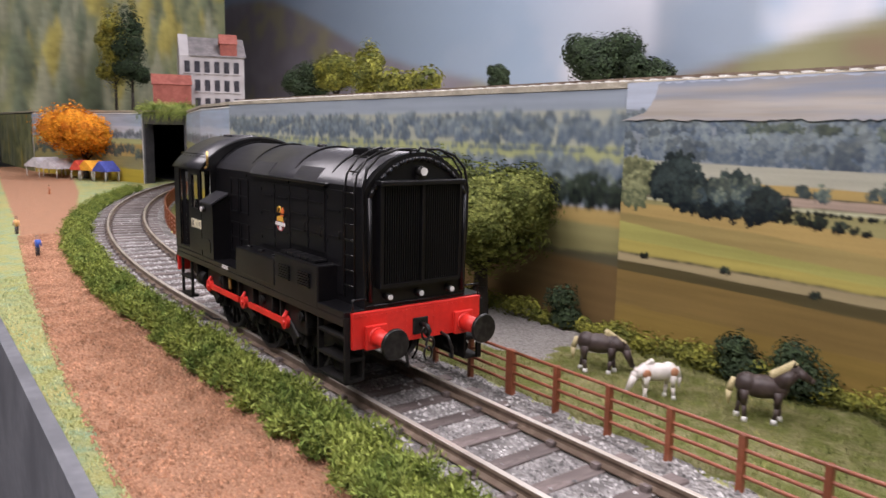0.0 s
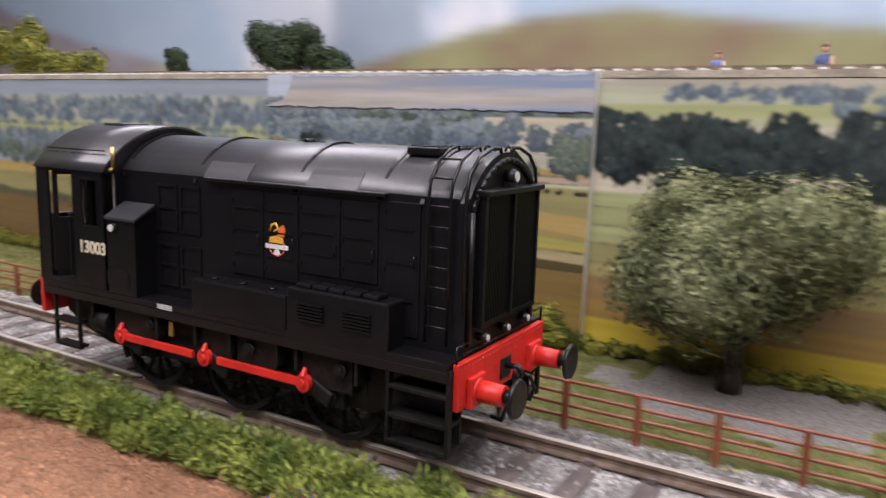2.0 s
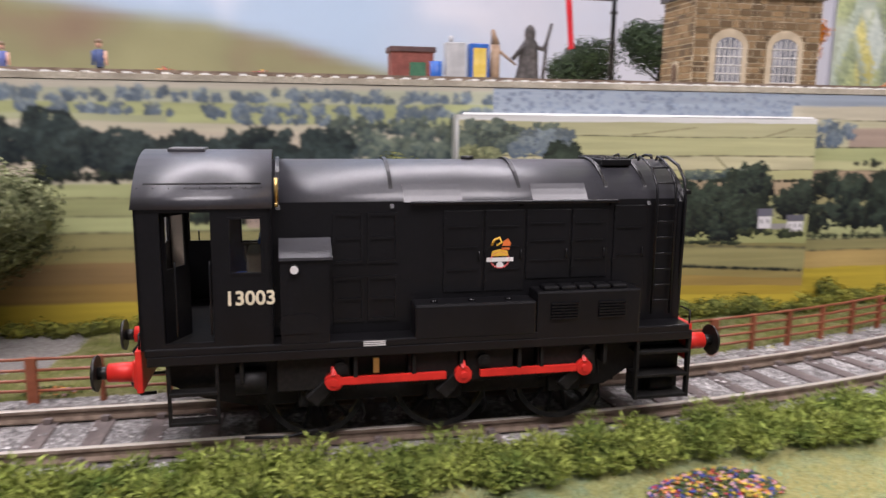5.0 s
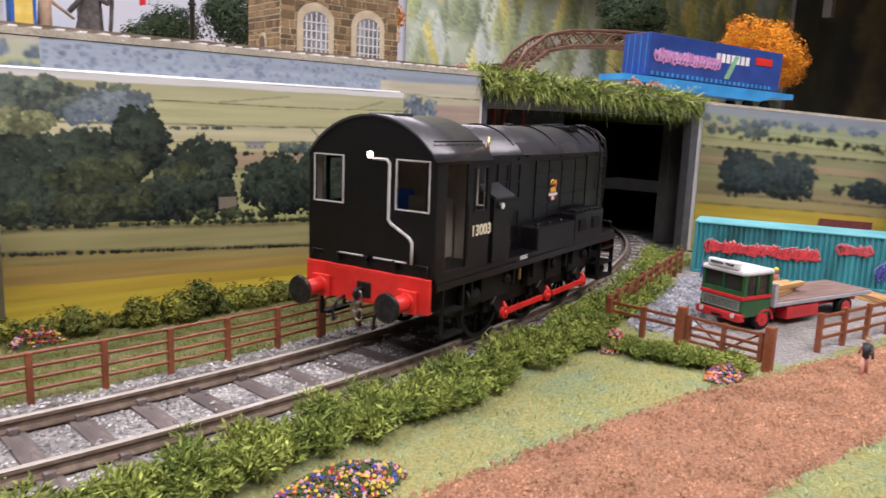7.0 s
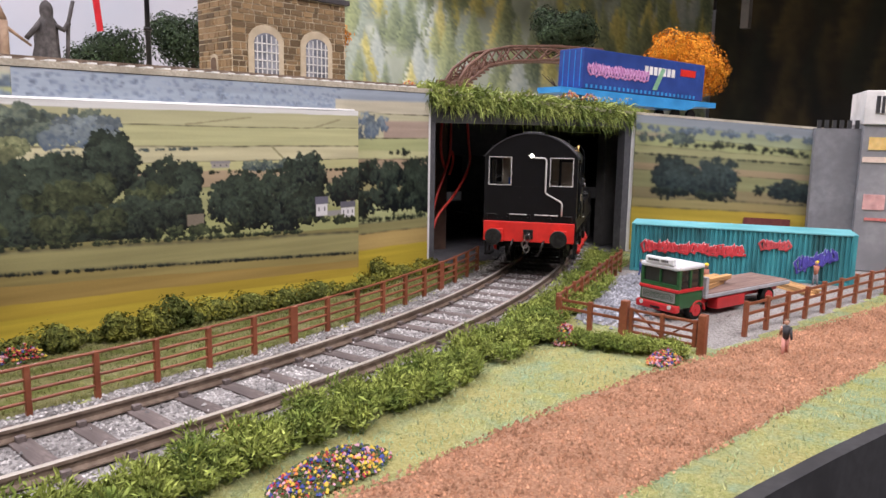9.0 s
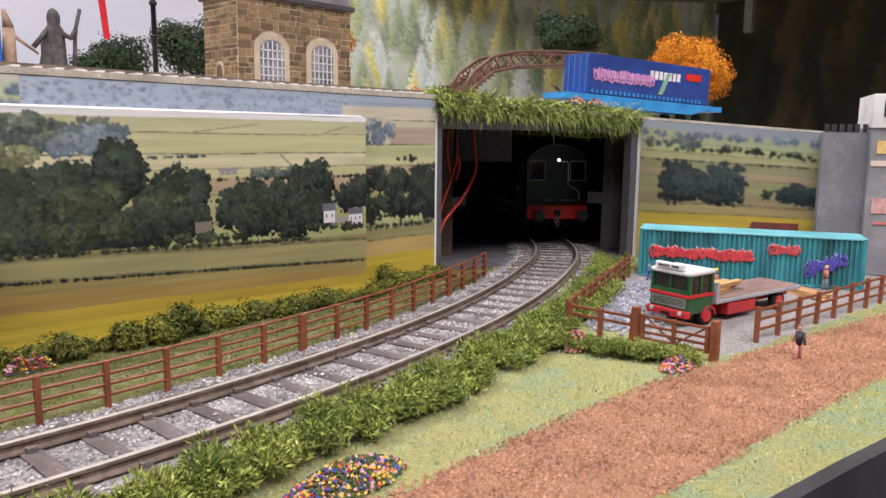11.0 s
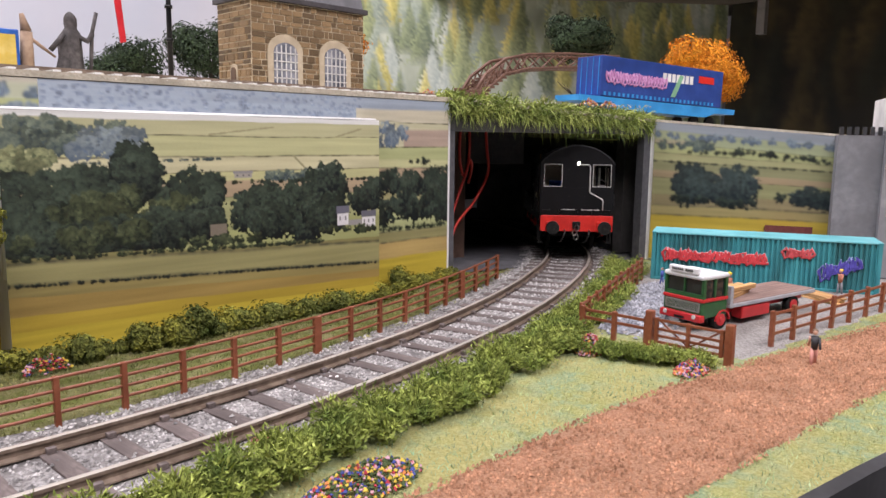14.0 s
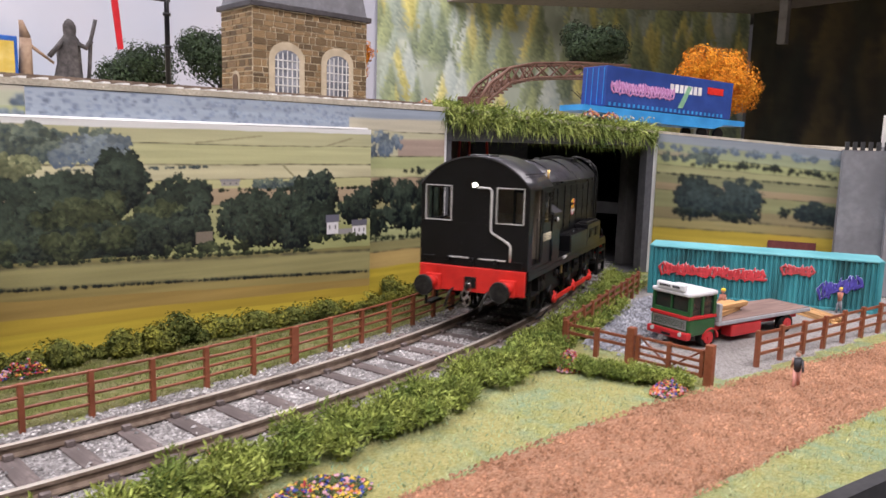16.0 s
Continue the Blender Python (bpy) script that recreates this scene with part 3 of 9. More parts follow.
                fine.append(0.5 * ((2 * p1) + (p2 - p0) * w + (2 * p0 - 5 * p1 + 4 * p2 - p3) * w * w + (3 * p1 - p0 - 3 * p2 + p3) * w ** 3))
        fine.append(Vector(pts[-1]))
        wire(bm, fine, 0.0011)
        tagged(part("cable", bm, red), "thin red wire hanging below the deck", "cable", group="cables in the tunnel")


tunnel_lining()


# ---- printed landscape sheets: pictures laid down in fine cells of colour ----
def soft_noise(h, w, cy, cx, rng, octaves=4):
    """Layered smooth noise from 0 to 1 with cy by cx cells."""
    out, amp, total = np.zeros((h, w)), 1.0, 0.0
    for _ in range(octaves):
        g = rng.random((int(cy) + 3, int(cx) + 3))
        y, x = np.linspace(0, cy, h), np.linspace(0, cx, w)
        iy, ix = y.astype(int), x.astype(int)
        fy, fx = (y - iy)[:, None], (x - ix)[None, :]
        fy, fx = fy * fy * (3 - 2 * fy), fx * fx * (3 - 2 * fx)
        a, b = g[np.ix_(iy, ix)], g[np.ix_(iy, ix + 1)]
        c, d = g[np.ix_(iy + 1, ix)], g[np.ix_(iy + 1, ix + 1)]
        out += amp * ((a * (1 - fx) + b * fx) * (1 - fy) + (c * (1 - fx) + d * fx) * fy)
        total += amp
        amp, cy, cx = amp * 0.55, cy * 2, cx * 2
    return np.clip((out / total - 0.5) * 1.7 + 0.5, 0, 1)


HAZE, HILL, PALE = (0.5, 0.56, 0.66), (0.31, 0.36, 0.42), (0.57, 0.53, 0.40)
GREEN, LIME, PINK = (0.40, 0.43, 0.21), (0.50, 0.50, 0.27), (0.45, 0.35, 0.28)
OLIVE, BROWN, OCHRE = (0.29, 0.27, 0.12), (0.27, 0.18, 0.08), (0.44, 0.32, 0.12)
GOLD, LINE, WHITE_EDGE = (0.52, 0.40, 0.05), (0.09, 0.085, 0.05), (0.78, 0.79, 0.76)
T_DARK = ((0.004, 0.007, 0.008), (0.052, 0.074, 0.050))
T_DEEP = ((0.006, 0.012, 0.016), (0.050, 0.072, 0.066))
T_OLIVE = ((0.012, 0.019, 0.012), (0.088, 0.108, 0.052))
T_MID = ((0.05, 0.074, 0.08), (0.19, 0.228, 0.165))
T_BLUE = ((0.11, 0.15, 0.20), (0.26, 0.31, 0.31))
T_LIGHT = ((0.09, 0.11, 0.06), (0.33, 0.35, 0.18))


class Picture:
    """A landscape laid down from back to front; u runs 0 to 1 to the right, v 0 to 1 downwards."""

    def __init__(self, width, height, pitch, seed):
        self.width, self.height, self.pitch = width, height, pitch
        self.w, self.h = max(8, int(width / pitch)) + 1, max(8, int(height / pitch)) + 1
        self.rng = np.random.default_rng(seed)
        self.rgb = np.zeros((self.h, self.w, 3))
        self.u = np.linspace(0, 1, self.w)[None, :]
        self.v = np.linspace(0, 1, self.h)[:, None]
        self.grain = self.rng.random((self.h, self.w))
        self.leaf = soft_noise(self.h, self.w, height / 0.0018, width / 0.0018, self.rng, 3)

    def lay(self, mask, colour):
        self.rgb += (np.asarray(colour) - self.rgb) * mask[..., None]

    def field(self, va, vb, colour, u0=0.0, u1=1.0, line=0.0, bow=0.0, ragged=0.006):
        """Everything below a slightly wavering edge from va at the left to vb at the right."""
        n = soft_noise(1, self.w, 1, self.width * 40, self.rng, 3)[0] - 0.5
        edge = va + (vb - va) * self.u[0] + bow * np.sin(np.pi * self.u[0]) + n * ragged
        mask = np.clip((self.v - edge[None, :]) * (self.h - 1) + 0.5, 0, 1) * ((self.u >= u0) & (self.u <= u1))
        streak = soft_noise(self.h, self.w, self.height * 420, self.width * 18, self.rng, 3)
        patch = soft_noise(self.h, self.w, self.height * 60, self.width * 9, self.rng, 3)
        tone = 0.80 + 0.22 * streak + 0.18 * patch + 0.05 * (self.grain - 0.5)
        self.lay(mask, np.asarray(colour) * tone[..., None])
        if line:
            d = np.abs(self.v - edge[None, :]) * self.height / line
            k = np.clip(1.1 - d, 0, 1) * (0.35 + 0.65 * soft_noise(1, self.w, 1, self.width * 220, self.rng, 2)) * ((self.u >= u0) & (self.u <= u1))
            self.lay(k, LINE)

    def dab(self, x, y, rx, ry, fill):
        """A soft round touch; fill is given offsets inside it, from -1 to 1, and returns colour."""
        x0, x1, y0, y1 = max(0, int(x - rx - 1)), min(self.w, int(x + rx + 2)), max(0, int(y - ry - 1)), min(self.h, int(y + ry + 2))
        if x0 >= x1 or y0 >= y1:
            return
        dx, dy = (np.arange(x0, x1)[None, :] - x) / rx, (np.arange(y0, y1)[:, None] - y) / ry
        q = self.leaf[y0:y1, x0:x1]
        d = np.sqrt(dx * dx + dy * dy) + (q - 0.5) * 0.8 + 0.1
        m = np.clip((1 - d) * min(rx, ry) * 0.8 + 0.4, 0, 1)
        c = fill(dx, dy, q)
        s = self.rgb[y0:y1, x0:x1]
        s += (c - s) * m[..., None]

    def crown(self, u, v, r, shade, tall=1.0):
        """One broadleaf crown of radius r metres about u, v."""
        x, y, R = u * (self.w - 1), v * (self.h - 1), r / self.pitch
        lo, hi = np.asarray(shade[0]), np.asarray(shade[1])
        k = self.rng.uniform(0.55, 1.3)
        self.dab(x, y + R * 0.12, R * 0.9, R * 0.8 * tall, lambda dx, dy, q: lo * (0.7 + 0.6 * q[..., None]))
        n = 5 if R < 4 else 14 if R < 9 else 30
        spots = sorted(((self.rng.uniform(-0.85, 0.6) * R * tall, self.rng.uniform(-0.85, 0.85) * R) for _ in range(n)), key=lambda p: p[0])
        for oy, ox in spots:
            ox *= math.sqrt(max(0.12, 1 - (oy / (R * tall)) ** 2))
            rr = R * self.rng.uniform(0.16, 0.36)
            base = self.rng.uniform(0.2, 0.42) - 0.30 * oy / (R * tall)

            def fill(dx, dy, q, base=base):
                t = np.clip(base - 0.34 * dy - 0.18 * dx + 0.9 * (q - 0.5), 0, 1)[..., None]
                return (lo + (hi - lo) * t) * k
            self.dab(x + ox, y + oy, rr * 1.1, rr, fill)

    def wood(self, u0, u1, v0, v1, r, count, shade, tall=1.0):
        spots = sorted((self.rng.uniform(v0, v1), self.rng.uniform(u0, u1)) for _ in range(count))
        for v, u in spots:
            self.crown(u, v, r * self.rng.uniform(0.65, 1.15), shade, tall)

    def hedge(self, u0, v0, u1, v1, r, shade, gaps=0.25):
        n = max(2, int(abs(u1 - u0) * self.width / (r * 1.3)))
        for i in range(n):
            if self.rng.random() > gaps:
                k = (i + self.rng.random() * 0.6) / n
                self.crown(u0 + (u1 - u0) * k, v0 + (v1 - v0) * k, r * self.rng.uniform(0.6, 1.2), shade, 0.8)

    def patch(self, u0, u1, v0, v1, colour):
        m = np.clip((self.u - u0) * self.w + 0.5, 0, 1) * np.clip((u1 - self.u) * self.w + 0.5, 0, 1)
        m = m * np.clip((self.v - v0) * self.h + 0.5, 0, 1) * np.clip((v1 - self.v) * self.h + 0.5, 0, 1)
        self.lay(m, np.asarray(colour) * (0.92 + 0.16 * self.grain[..., None]))

    def cottage(self, u0, u1, v0, v1, wall, roof):
        vm = v0 + (v1 - v0) * 0.38
        self.patch(u0, u1, vm, v1, wall)
        self.patch(u0 - 0.003, u1 + 0.003, v0, vm, roof)
        n = max(2, int((u1 - u0) * self.width / 0.003))
        for i in range(n):
            c = u0 + (u1 - u0) * (i + 0.5) / n
            self.patch(c - 0.0004 / self.width, c + 0.0004 / self.width, vm + (v1 - vm) * 0.25, vm + (v1 - vm) * 0.6, (0.08, 0.08, 0.09))

    def conifer(self, u, v, w, h, dark, light):
        """A pointed tree with its foot at u, v; w and h in metres."""
        x, y, W, H = u * (self.w - 1), v * (self.h - 1), w / self.pitch, h / self.pitch
        x0, x1, y0, y1 = max(0, int(x - W - 1)), min(self.w, int(x + W + 2)), max(0, int(y - H)), min(self.h, int(y + 1))
        if x0 >= x1 or y0 >= y1:
            return
        dy = (np.arange(y0, y1)[:, None] - (y - H)) / H
        dx = (np.arange(x0, x1)[None, :] - x) / W
        jag = 0.75 + 0.5 * self.grain[y0:y1, x0:x1]
        m = np.clip((dy * jag - np.abs(dx)) * W * 0.8 + 0.3, 0, 1) * np.clip((1.1 - dy) * 4, 0, 1)
        t = np.clip(0.55 - 0.6 * dx + 0.5 * (self.grain[y0:y1, x0:x1] - 0.5) - 0.3 * dy, 0, 1)[..., None]
        s = self.rgb[y0:y1, x0:x1]
        s += (np.asarray(dark) + (np.asarray(light) - np.asarray(dark)) * t - s) * (m * 0.9)[..., None]

    def forest(self, count, h, palette, v0=0.15, v1=1.05):
        spots = sorted((self.rng.uniform(v0, v1), self.rng.random()) for _ in range(count))
        for v, u in spots:
            dark, light = palette[self.rng.integers(len(palette))]
            hh = h * self.rng.uniform(0.6, 1.25)
            self.conifer(u, v, hh * self.rng.uniform(0.2, 0.3), hh, dark, light)

    def soften(self, times=1):
        for _ in range(times):
            p = np.pad(self.rgb, ((1, 1), (1, 1), (0, 0)), mode="edge")
            self.rgb = (p[:-2, 1:-1] + p[2:, 1:-1] + p[1:-1, :-2] + p[1:-1, 2:] + 2 * p[1:-1, 1:-1]) / 6

    def sheet(self, name, place, material, parent=None):
        """The picture as one sheet; place(u, v) gives world positions for arrays."""
        uu, vv = np.meshgrid(self.u[0], self.v[:, 0])
        co = place(uu.ravel(), vv.ravel())
        i = np.arange(self.h * self.w).reshape(self.h, self.w)
        quads = np.stack((i[:-1, :-1], i[1:, :-1], i[1:, 1:], i[:-1, 1:]), -1).reshape(-1, 4)
        me = bpy.data.meshes.new(name)
        me.vertices.add(len(co))
        me.vertices.foreach_set("co", co.astype(np.float32).ravel())
        me.loops.add(quads.size)
        me.loops.foreach_set("vertex_index", quads.astype(np.int32).ravel())
        me.polygons.add(len(quads))
        me.polygons.foreach_set("loop_start", np.arange(0, quads.size, 4, dtype=np.int32))
        me.update(calc_edges=True)
        ca = me.color_attributes.new("print", "FLOAT_COLOR", "POINT")
        ca.data.foreach_set("color", np.concatenate((np.clip(self.rgb, 0, 1).reshape(-1, 3), np.ones((len(co), 1))), 1).astype(np.float32).ravel())
        me.materials.append(material)
        ob = new(name, me)
        if parent is not None:
            ob.parent = parent
        return ob


def print_material(name, rough, rough2, spec=0.5):
    """Printed paper: ink laid on by colour, a gloss that varies, slight waves in the sheet."""
    m, nt, bs = nodes_of(name)
    N, Lk = nt.nodes, nt.links
    ink = N.new("ShaderNodeVertexColor")
    ink.layer_name = "print"
    Lk.new(ink.outputs[0], bs.inputs["Base Color"])
    tc = N.new("ShaderNodeTexCoord")
    n = N.new("ShaderNodeTexNoise")
    n.inputs["Scale"].default_value = 24
    Lk.new(tc.outputs["Object"], n.inputs["Vector"])
    mr = N.new("ShaderNodeMapRange")
    mr.inputs[3].default_value, mr.inputs[4].default_value = rough, rough2
    Lk.new(n.outputs["Fac"], mr.inputs[0])
    Lk.new(mr.outputs[0], bs.inputs["Roughness"])
    bs.inputs["Specular IOR Level"].default_value = spec
    b = N.new("ShaderNodeBump")
    b.inputs["Distance"].default_value = 0.0008
    Lk.new(n.outputs["Fac"], b.inputs["Height"])
    Lk.new(b.outputs[0], bs.inputs["Normal"])
    return m


P_PRINT = print_material("glossy_printed_paper", 0.34, 0.5)
P_FAR = print_material("matt_printed_paper", 0.5, 0.65, 0.3)


def poster(label, p, q, z0, z1, proud, pic, name="backdrop_sheet", thick=0.0015, z1_end=None):
    """A card from p to q on the fascia with the picture on its face; its top may fall towards q."""
    p, q = Vector((*p, 0)), Vector((*q, 0))
    length, u = (q - p).length, (q - p).normalized()
    n = Vector((u.y, -u.x, 0))
    base = p + n * proud
    z1b = z1 if z1_end is None else z1_end
    t = thing(name, Matrix(), label, "backdrop sheet", kind="structure")
    bm = bmesh.new()
    slab(bm, (base.x, base.y), (base.x + u.x * length, base.y + u.y * length), z0, z1, thick, z1b=z1b)
    part("card", bm, M_PAPER, t, "white card edge")

    def place(a, v):
        top = z1 + (z1b - z1) * a
        return np.stack((base.x + u.x * length * a + n.x * 0.0003, base.y + u.y * length * a + n.y * 0.0003, top - v * (top - z0)), -1)
    pic.sheet("printed_picture", place, P_PRINT, t)
    return t


def hazy_sheet():
    c = Picture(0.52, 0.117, 0.0011, 1)
    for a, b, col in ((0, 0, HILL), (0.10, 0.08, (0.42, 0.44, 0.36)), (0.24, 0.23, GREEN), (0.31, 0.30, HILL), (0.50, 0.49, OCHRE), (0.56, 0.56, OLIVE), (0.74, 0.76, (0.17, 0.11, 0.045))):
        c.field(a, b, col)
    c.field(0.66, 0.68, LINE, ragged=0.03)
    c.field(0.70, 0.72, (0.17, 0.11, 0.045))
    c.wood(0, 1, 0.11, 0.21, 0.005, 430, T_BLUE)
    c.hedge(0, 0.25, 1, 0.25, 0.0025, T_BLUE)
    c.wood(0, 1, 0.31, 0.40, 0.006, 420, T_BLUE)
    c.wood(0.1, 1, 0.40, 0.47, 0.006, 120, T_MID)
    c.wood(0.55, 1, 0.40, 0.47, 0.007, 60, T_DARK)
    c.soften(1)
    return c


def torn_card():
    c = Picture(0.195, 0.124, 0.0006, 4)
    c.field(0, 0, HAZE)
    c.field(0.10, 0.10, (0.25, 0.29, 0.32))
    c.wood(-0.02, 1.02, 0.13, 0.21, 0.005, 150, T_BLUE)
    c.wood(0.3, 1.02, 0.18, 0.21, 0.005, 40, T_MID)
    c.field(0.175, 0.165, PALE, 0.72, 1.0)
    c.wood(-0.02, 1.02, 0.22, 0.265, 0.0062, 80, T_BLUE)
    c.field(0.29, 0.295, (0.46, 0.46, 0.37))
    c.field(0.345, 0.355, OCHRE)
    c.field(0.385, 0.38, PINK, line=0.0006)
    c.field(0.425, 0.405, (0.50, 0.50, 0.33), line=0.0006)
    c.field(0.44, 0.42, OLIVE)
    c.wood(0.92, 1.02, 0.26, 0.34, 0.006, 16, T_MID)
    for u, v, r in ((0.46, 0.365, 0.0032), (0.495, 0.37, 0.0042), (0.59, 0.362, 0.003), (0.62, 0.355, 0.0042), (0.685, 0.355, 0.0036), (0.72, 0.36, 0.003), (0.76, 0.36, 0.0042), (0.81, 0.365, 0.0042), (0.85, 0.365, 0.0042), (0.955, 0.375, 0.0032)):
        c.crown(u, v, r, T_MID)
    c.hedge(0.45, 0.43, 1.0, 0.44, 0.0016, T_DARK, 0.4)
    for u, v, r in ((0.655, 0.405, 0.0052), (0.665, 0.442, 0.0045), (0.75, 0.408, 0.0068)):
        c.crown(u, v, r, T_DEEP, 0.8)
    c.field(0.455, 0.53, OCHRE, bow=-0.018)
    c.field(0.50, 0.60, (0.33, 0.26, 0.10), bow=-0.02)
    c.field(0.535, 0.62, (0.37, 0.36, 0.11), bow=0.01)
    c.field(0.60, 0.64, (0.42, 0.36, 0.10))
    c.field(0.655, 0.66, (0.36, 0.30, 0.17), line=0.0009)
    c.field(0.685, 0.70, (0.085, 0.07, 0.03))
    # lowest brown fields, their colour darkened to stand for shade at the card's foot
    c.field(0.725, 0.735, (0.20, 0.135, 0.045))
    c.field(0.86, 0.85, (0.24, 0.165, 0.045))
    c.wood(0.0, 0.10, 0.33, 0.43, 0.0065, 18, T_LIGHT)
    c.wood(0.12, 0.2, 0.31, 0.43, 0.0075, 14, T_DEEP)
    c.wood(0.18, 0.36, 0.37, 0.44, 0.0075, 26, T_DEEP)
    c.wood(0.22, 0.38, 0.36, 0.41, 0.006, 9, T_MID)
    c.wood(0.36, 0.42, 0.40, 0.455, 0.006, 9, T_DEEP)
    c.hedge(0.40, 0.445, 0.6, 0.478, 0.0034, T_DARK, 0.05)
    for u, v in ((0.08, 0.655), (0.30, 0.66), (0.5, 0.69)):
        c.crown(u, v, 0.0026, T_DARK, 0.7)
    return c


def dark_wood_sheet():
    c = Picture(0.33, 0.119, 0.00065, 2)
    c.field(0, 0, (0.50, 0.47, 0.38))
    c.field(0.03, 0.02, (0.45, 0.47, 0.34))
    c.wood(0.1, 1, 0.035, 0.07, 0.003, 120, T_BLUE)
    c.field(0.09, 0.075, GREEN)
    c.wood(0.3, 1.0, 0.10, 0.125, 0.0036, 70, T_BLUE)
    c.field(0.125, 0.14, (0.42, 0.44, 0.27), 0, 0.5)
    c.field(0.15, 0.17, PALE)
    c.hedge(0.6, 0.15, 0.9, 0.15, 0.003, T_BLUE)
    c.field(0.19, 0.20, (0.60, 0.53, 0.41), 0.1, 0.7)
    c.wood(0.74, 1.0, 0.16, 0.30, 0.0055, 60, T_MID)
    c.field(0.38, 0.37, PALE)
    c.field(0.415, 0.405, GREEN)
    c.field(0.47, 0.46, (0.34, 0.36, 0.17), line=0.0006)
    c.field(0.54, 0.54, GREEN, line=0.0006)
    c.field(0.61, 0.61, OLIVE, line=0.0009)
    c.field(0.685, 0.67, (0.33, 0.29, 0.12), line=0.001)
    c.field(0.735, 0.735, BROWN)
    c.field(0.82, 0.82, (0.34, 0.22, 0.07))
    c.field(0.9, 0.9, GOLD)
    c.wood(0.0, 0.36, 0.17, 0.34, 0.0085, 70, T_DEEP)
    c.wood(0.33, 0.66, 0.25, 0.36, 0.0085, 95, T_DEEP)
    c.wood(0.62, 0.76, 0.235, 0.36, 0.0085, 34, T_DEEP)
    c.hedge(0.30, 0.38, 0.78, 0.385, 0.003, T_DARK, 0.1)
    c.wood(0.48, 0.62, 0.535, 0.565, 0.0034, 42, T_DARK)
    c.wood(0.10, 0.3, 0.55, 0.58, 0.0034, 30, T_OLIVE)
    c.cottage(0.61, 0.715, 0.515, 0.60, (0.42, 0.32, 0.26), (0.17, 0.17, 0.22))
    c.wood(0.74, 0.98, 0.50, 0.56, 0.005, 34, T_DARK)
    c.soften(1)
    return c


def hillside_sheet():
    c = Picture(0.259, 0.119, 0.00085, 3)
    c.field(0, 0, HILL)
    c.wood(0, 0.7, 0.0, 0.13, 0.0015, 330, ((0.2, 0.25, 0.33), (0.32, 0.37, 0.42)), 0.6)
    c.field(0.07, 0.05, PALE, 0.69, 1)
    c.field(0.115, 0.12, (0.52, 0.50, 0.33), line=0.0005)
    c.field(0.15, 0.155, PINK, 0.84, 1.0)
    c.field(0.24, 0.25, GREEN, line=0.0006)
    c.field(0.30, 0.32, LIME)
    c.field(0.365, 0.36, (0.40, 0.30, 0.2), line=0.0007)
    c.field(0.45, 0.45, (0.36, 0.33, 0.16))
    c.field(0.60, 0.60, GREEN)
    c.field(0.69, 0.70, OLIVE, line=0.0008)
    c.field(0.76, 0.755, OCHRE, line=0.001)
    c.field(0.85, 0.84, GOLD)
    c.wood(0.75, 0.84, 0.14, 0.22, 0.0048, 16, T_BLUE)
    c.hedge(0.86, 0.325, 0.94, 0.325, 0.0036, T_DARK, 0.1)
    c.wood(0.70, 0.9, 0.43, 0.62, 0.0085, 24, T_DARK)
    c.wood(0.86, 1.0, 0.42, 0.62, 0.0095, 22, T_DARK)
    c.hedge(0.7, 0.68, 1.0, 0.685, 0.0024, T_OLIVE, 0.2)
    return c


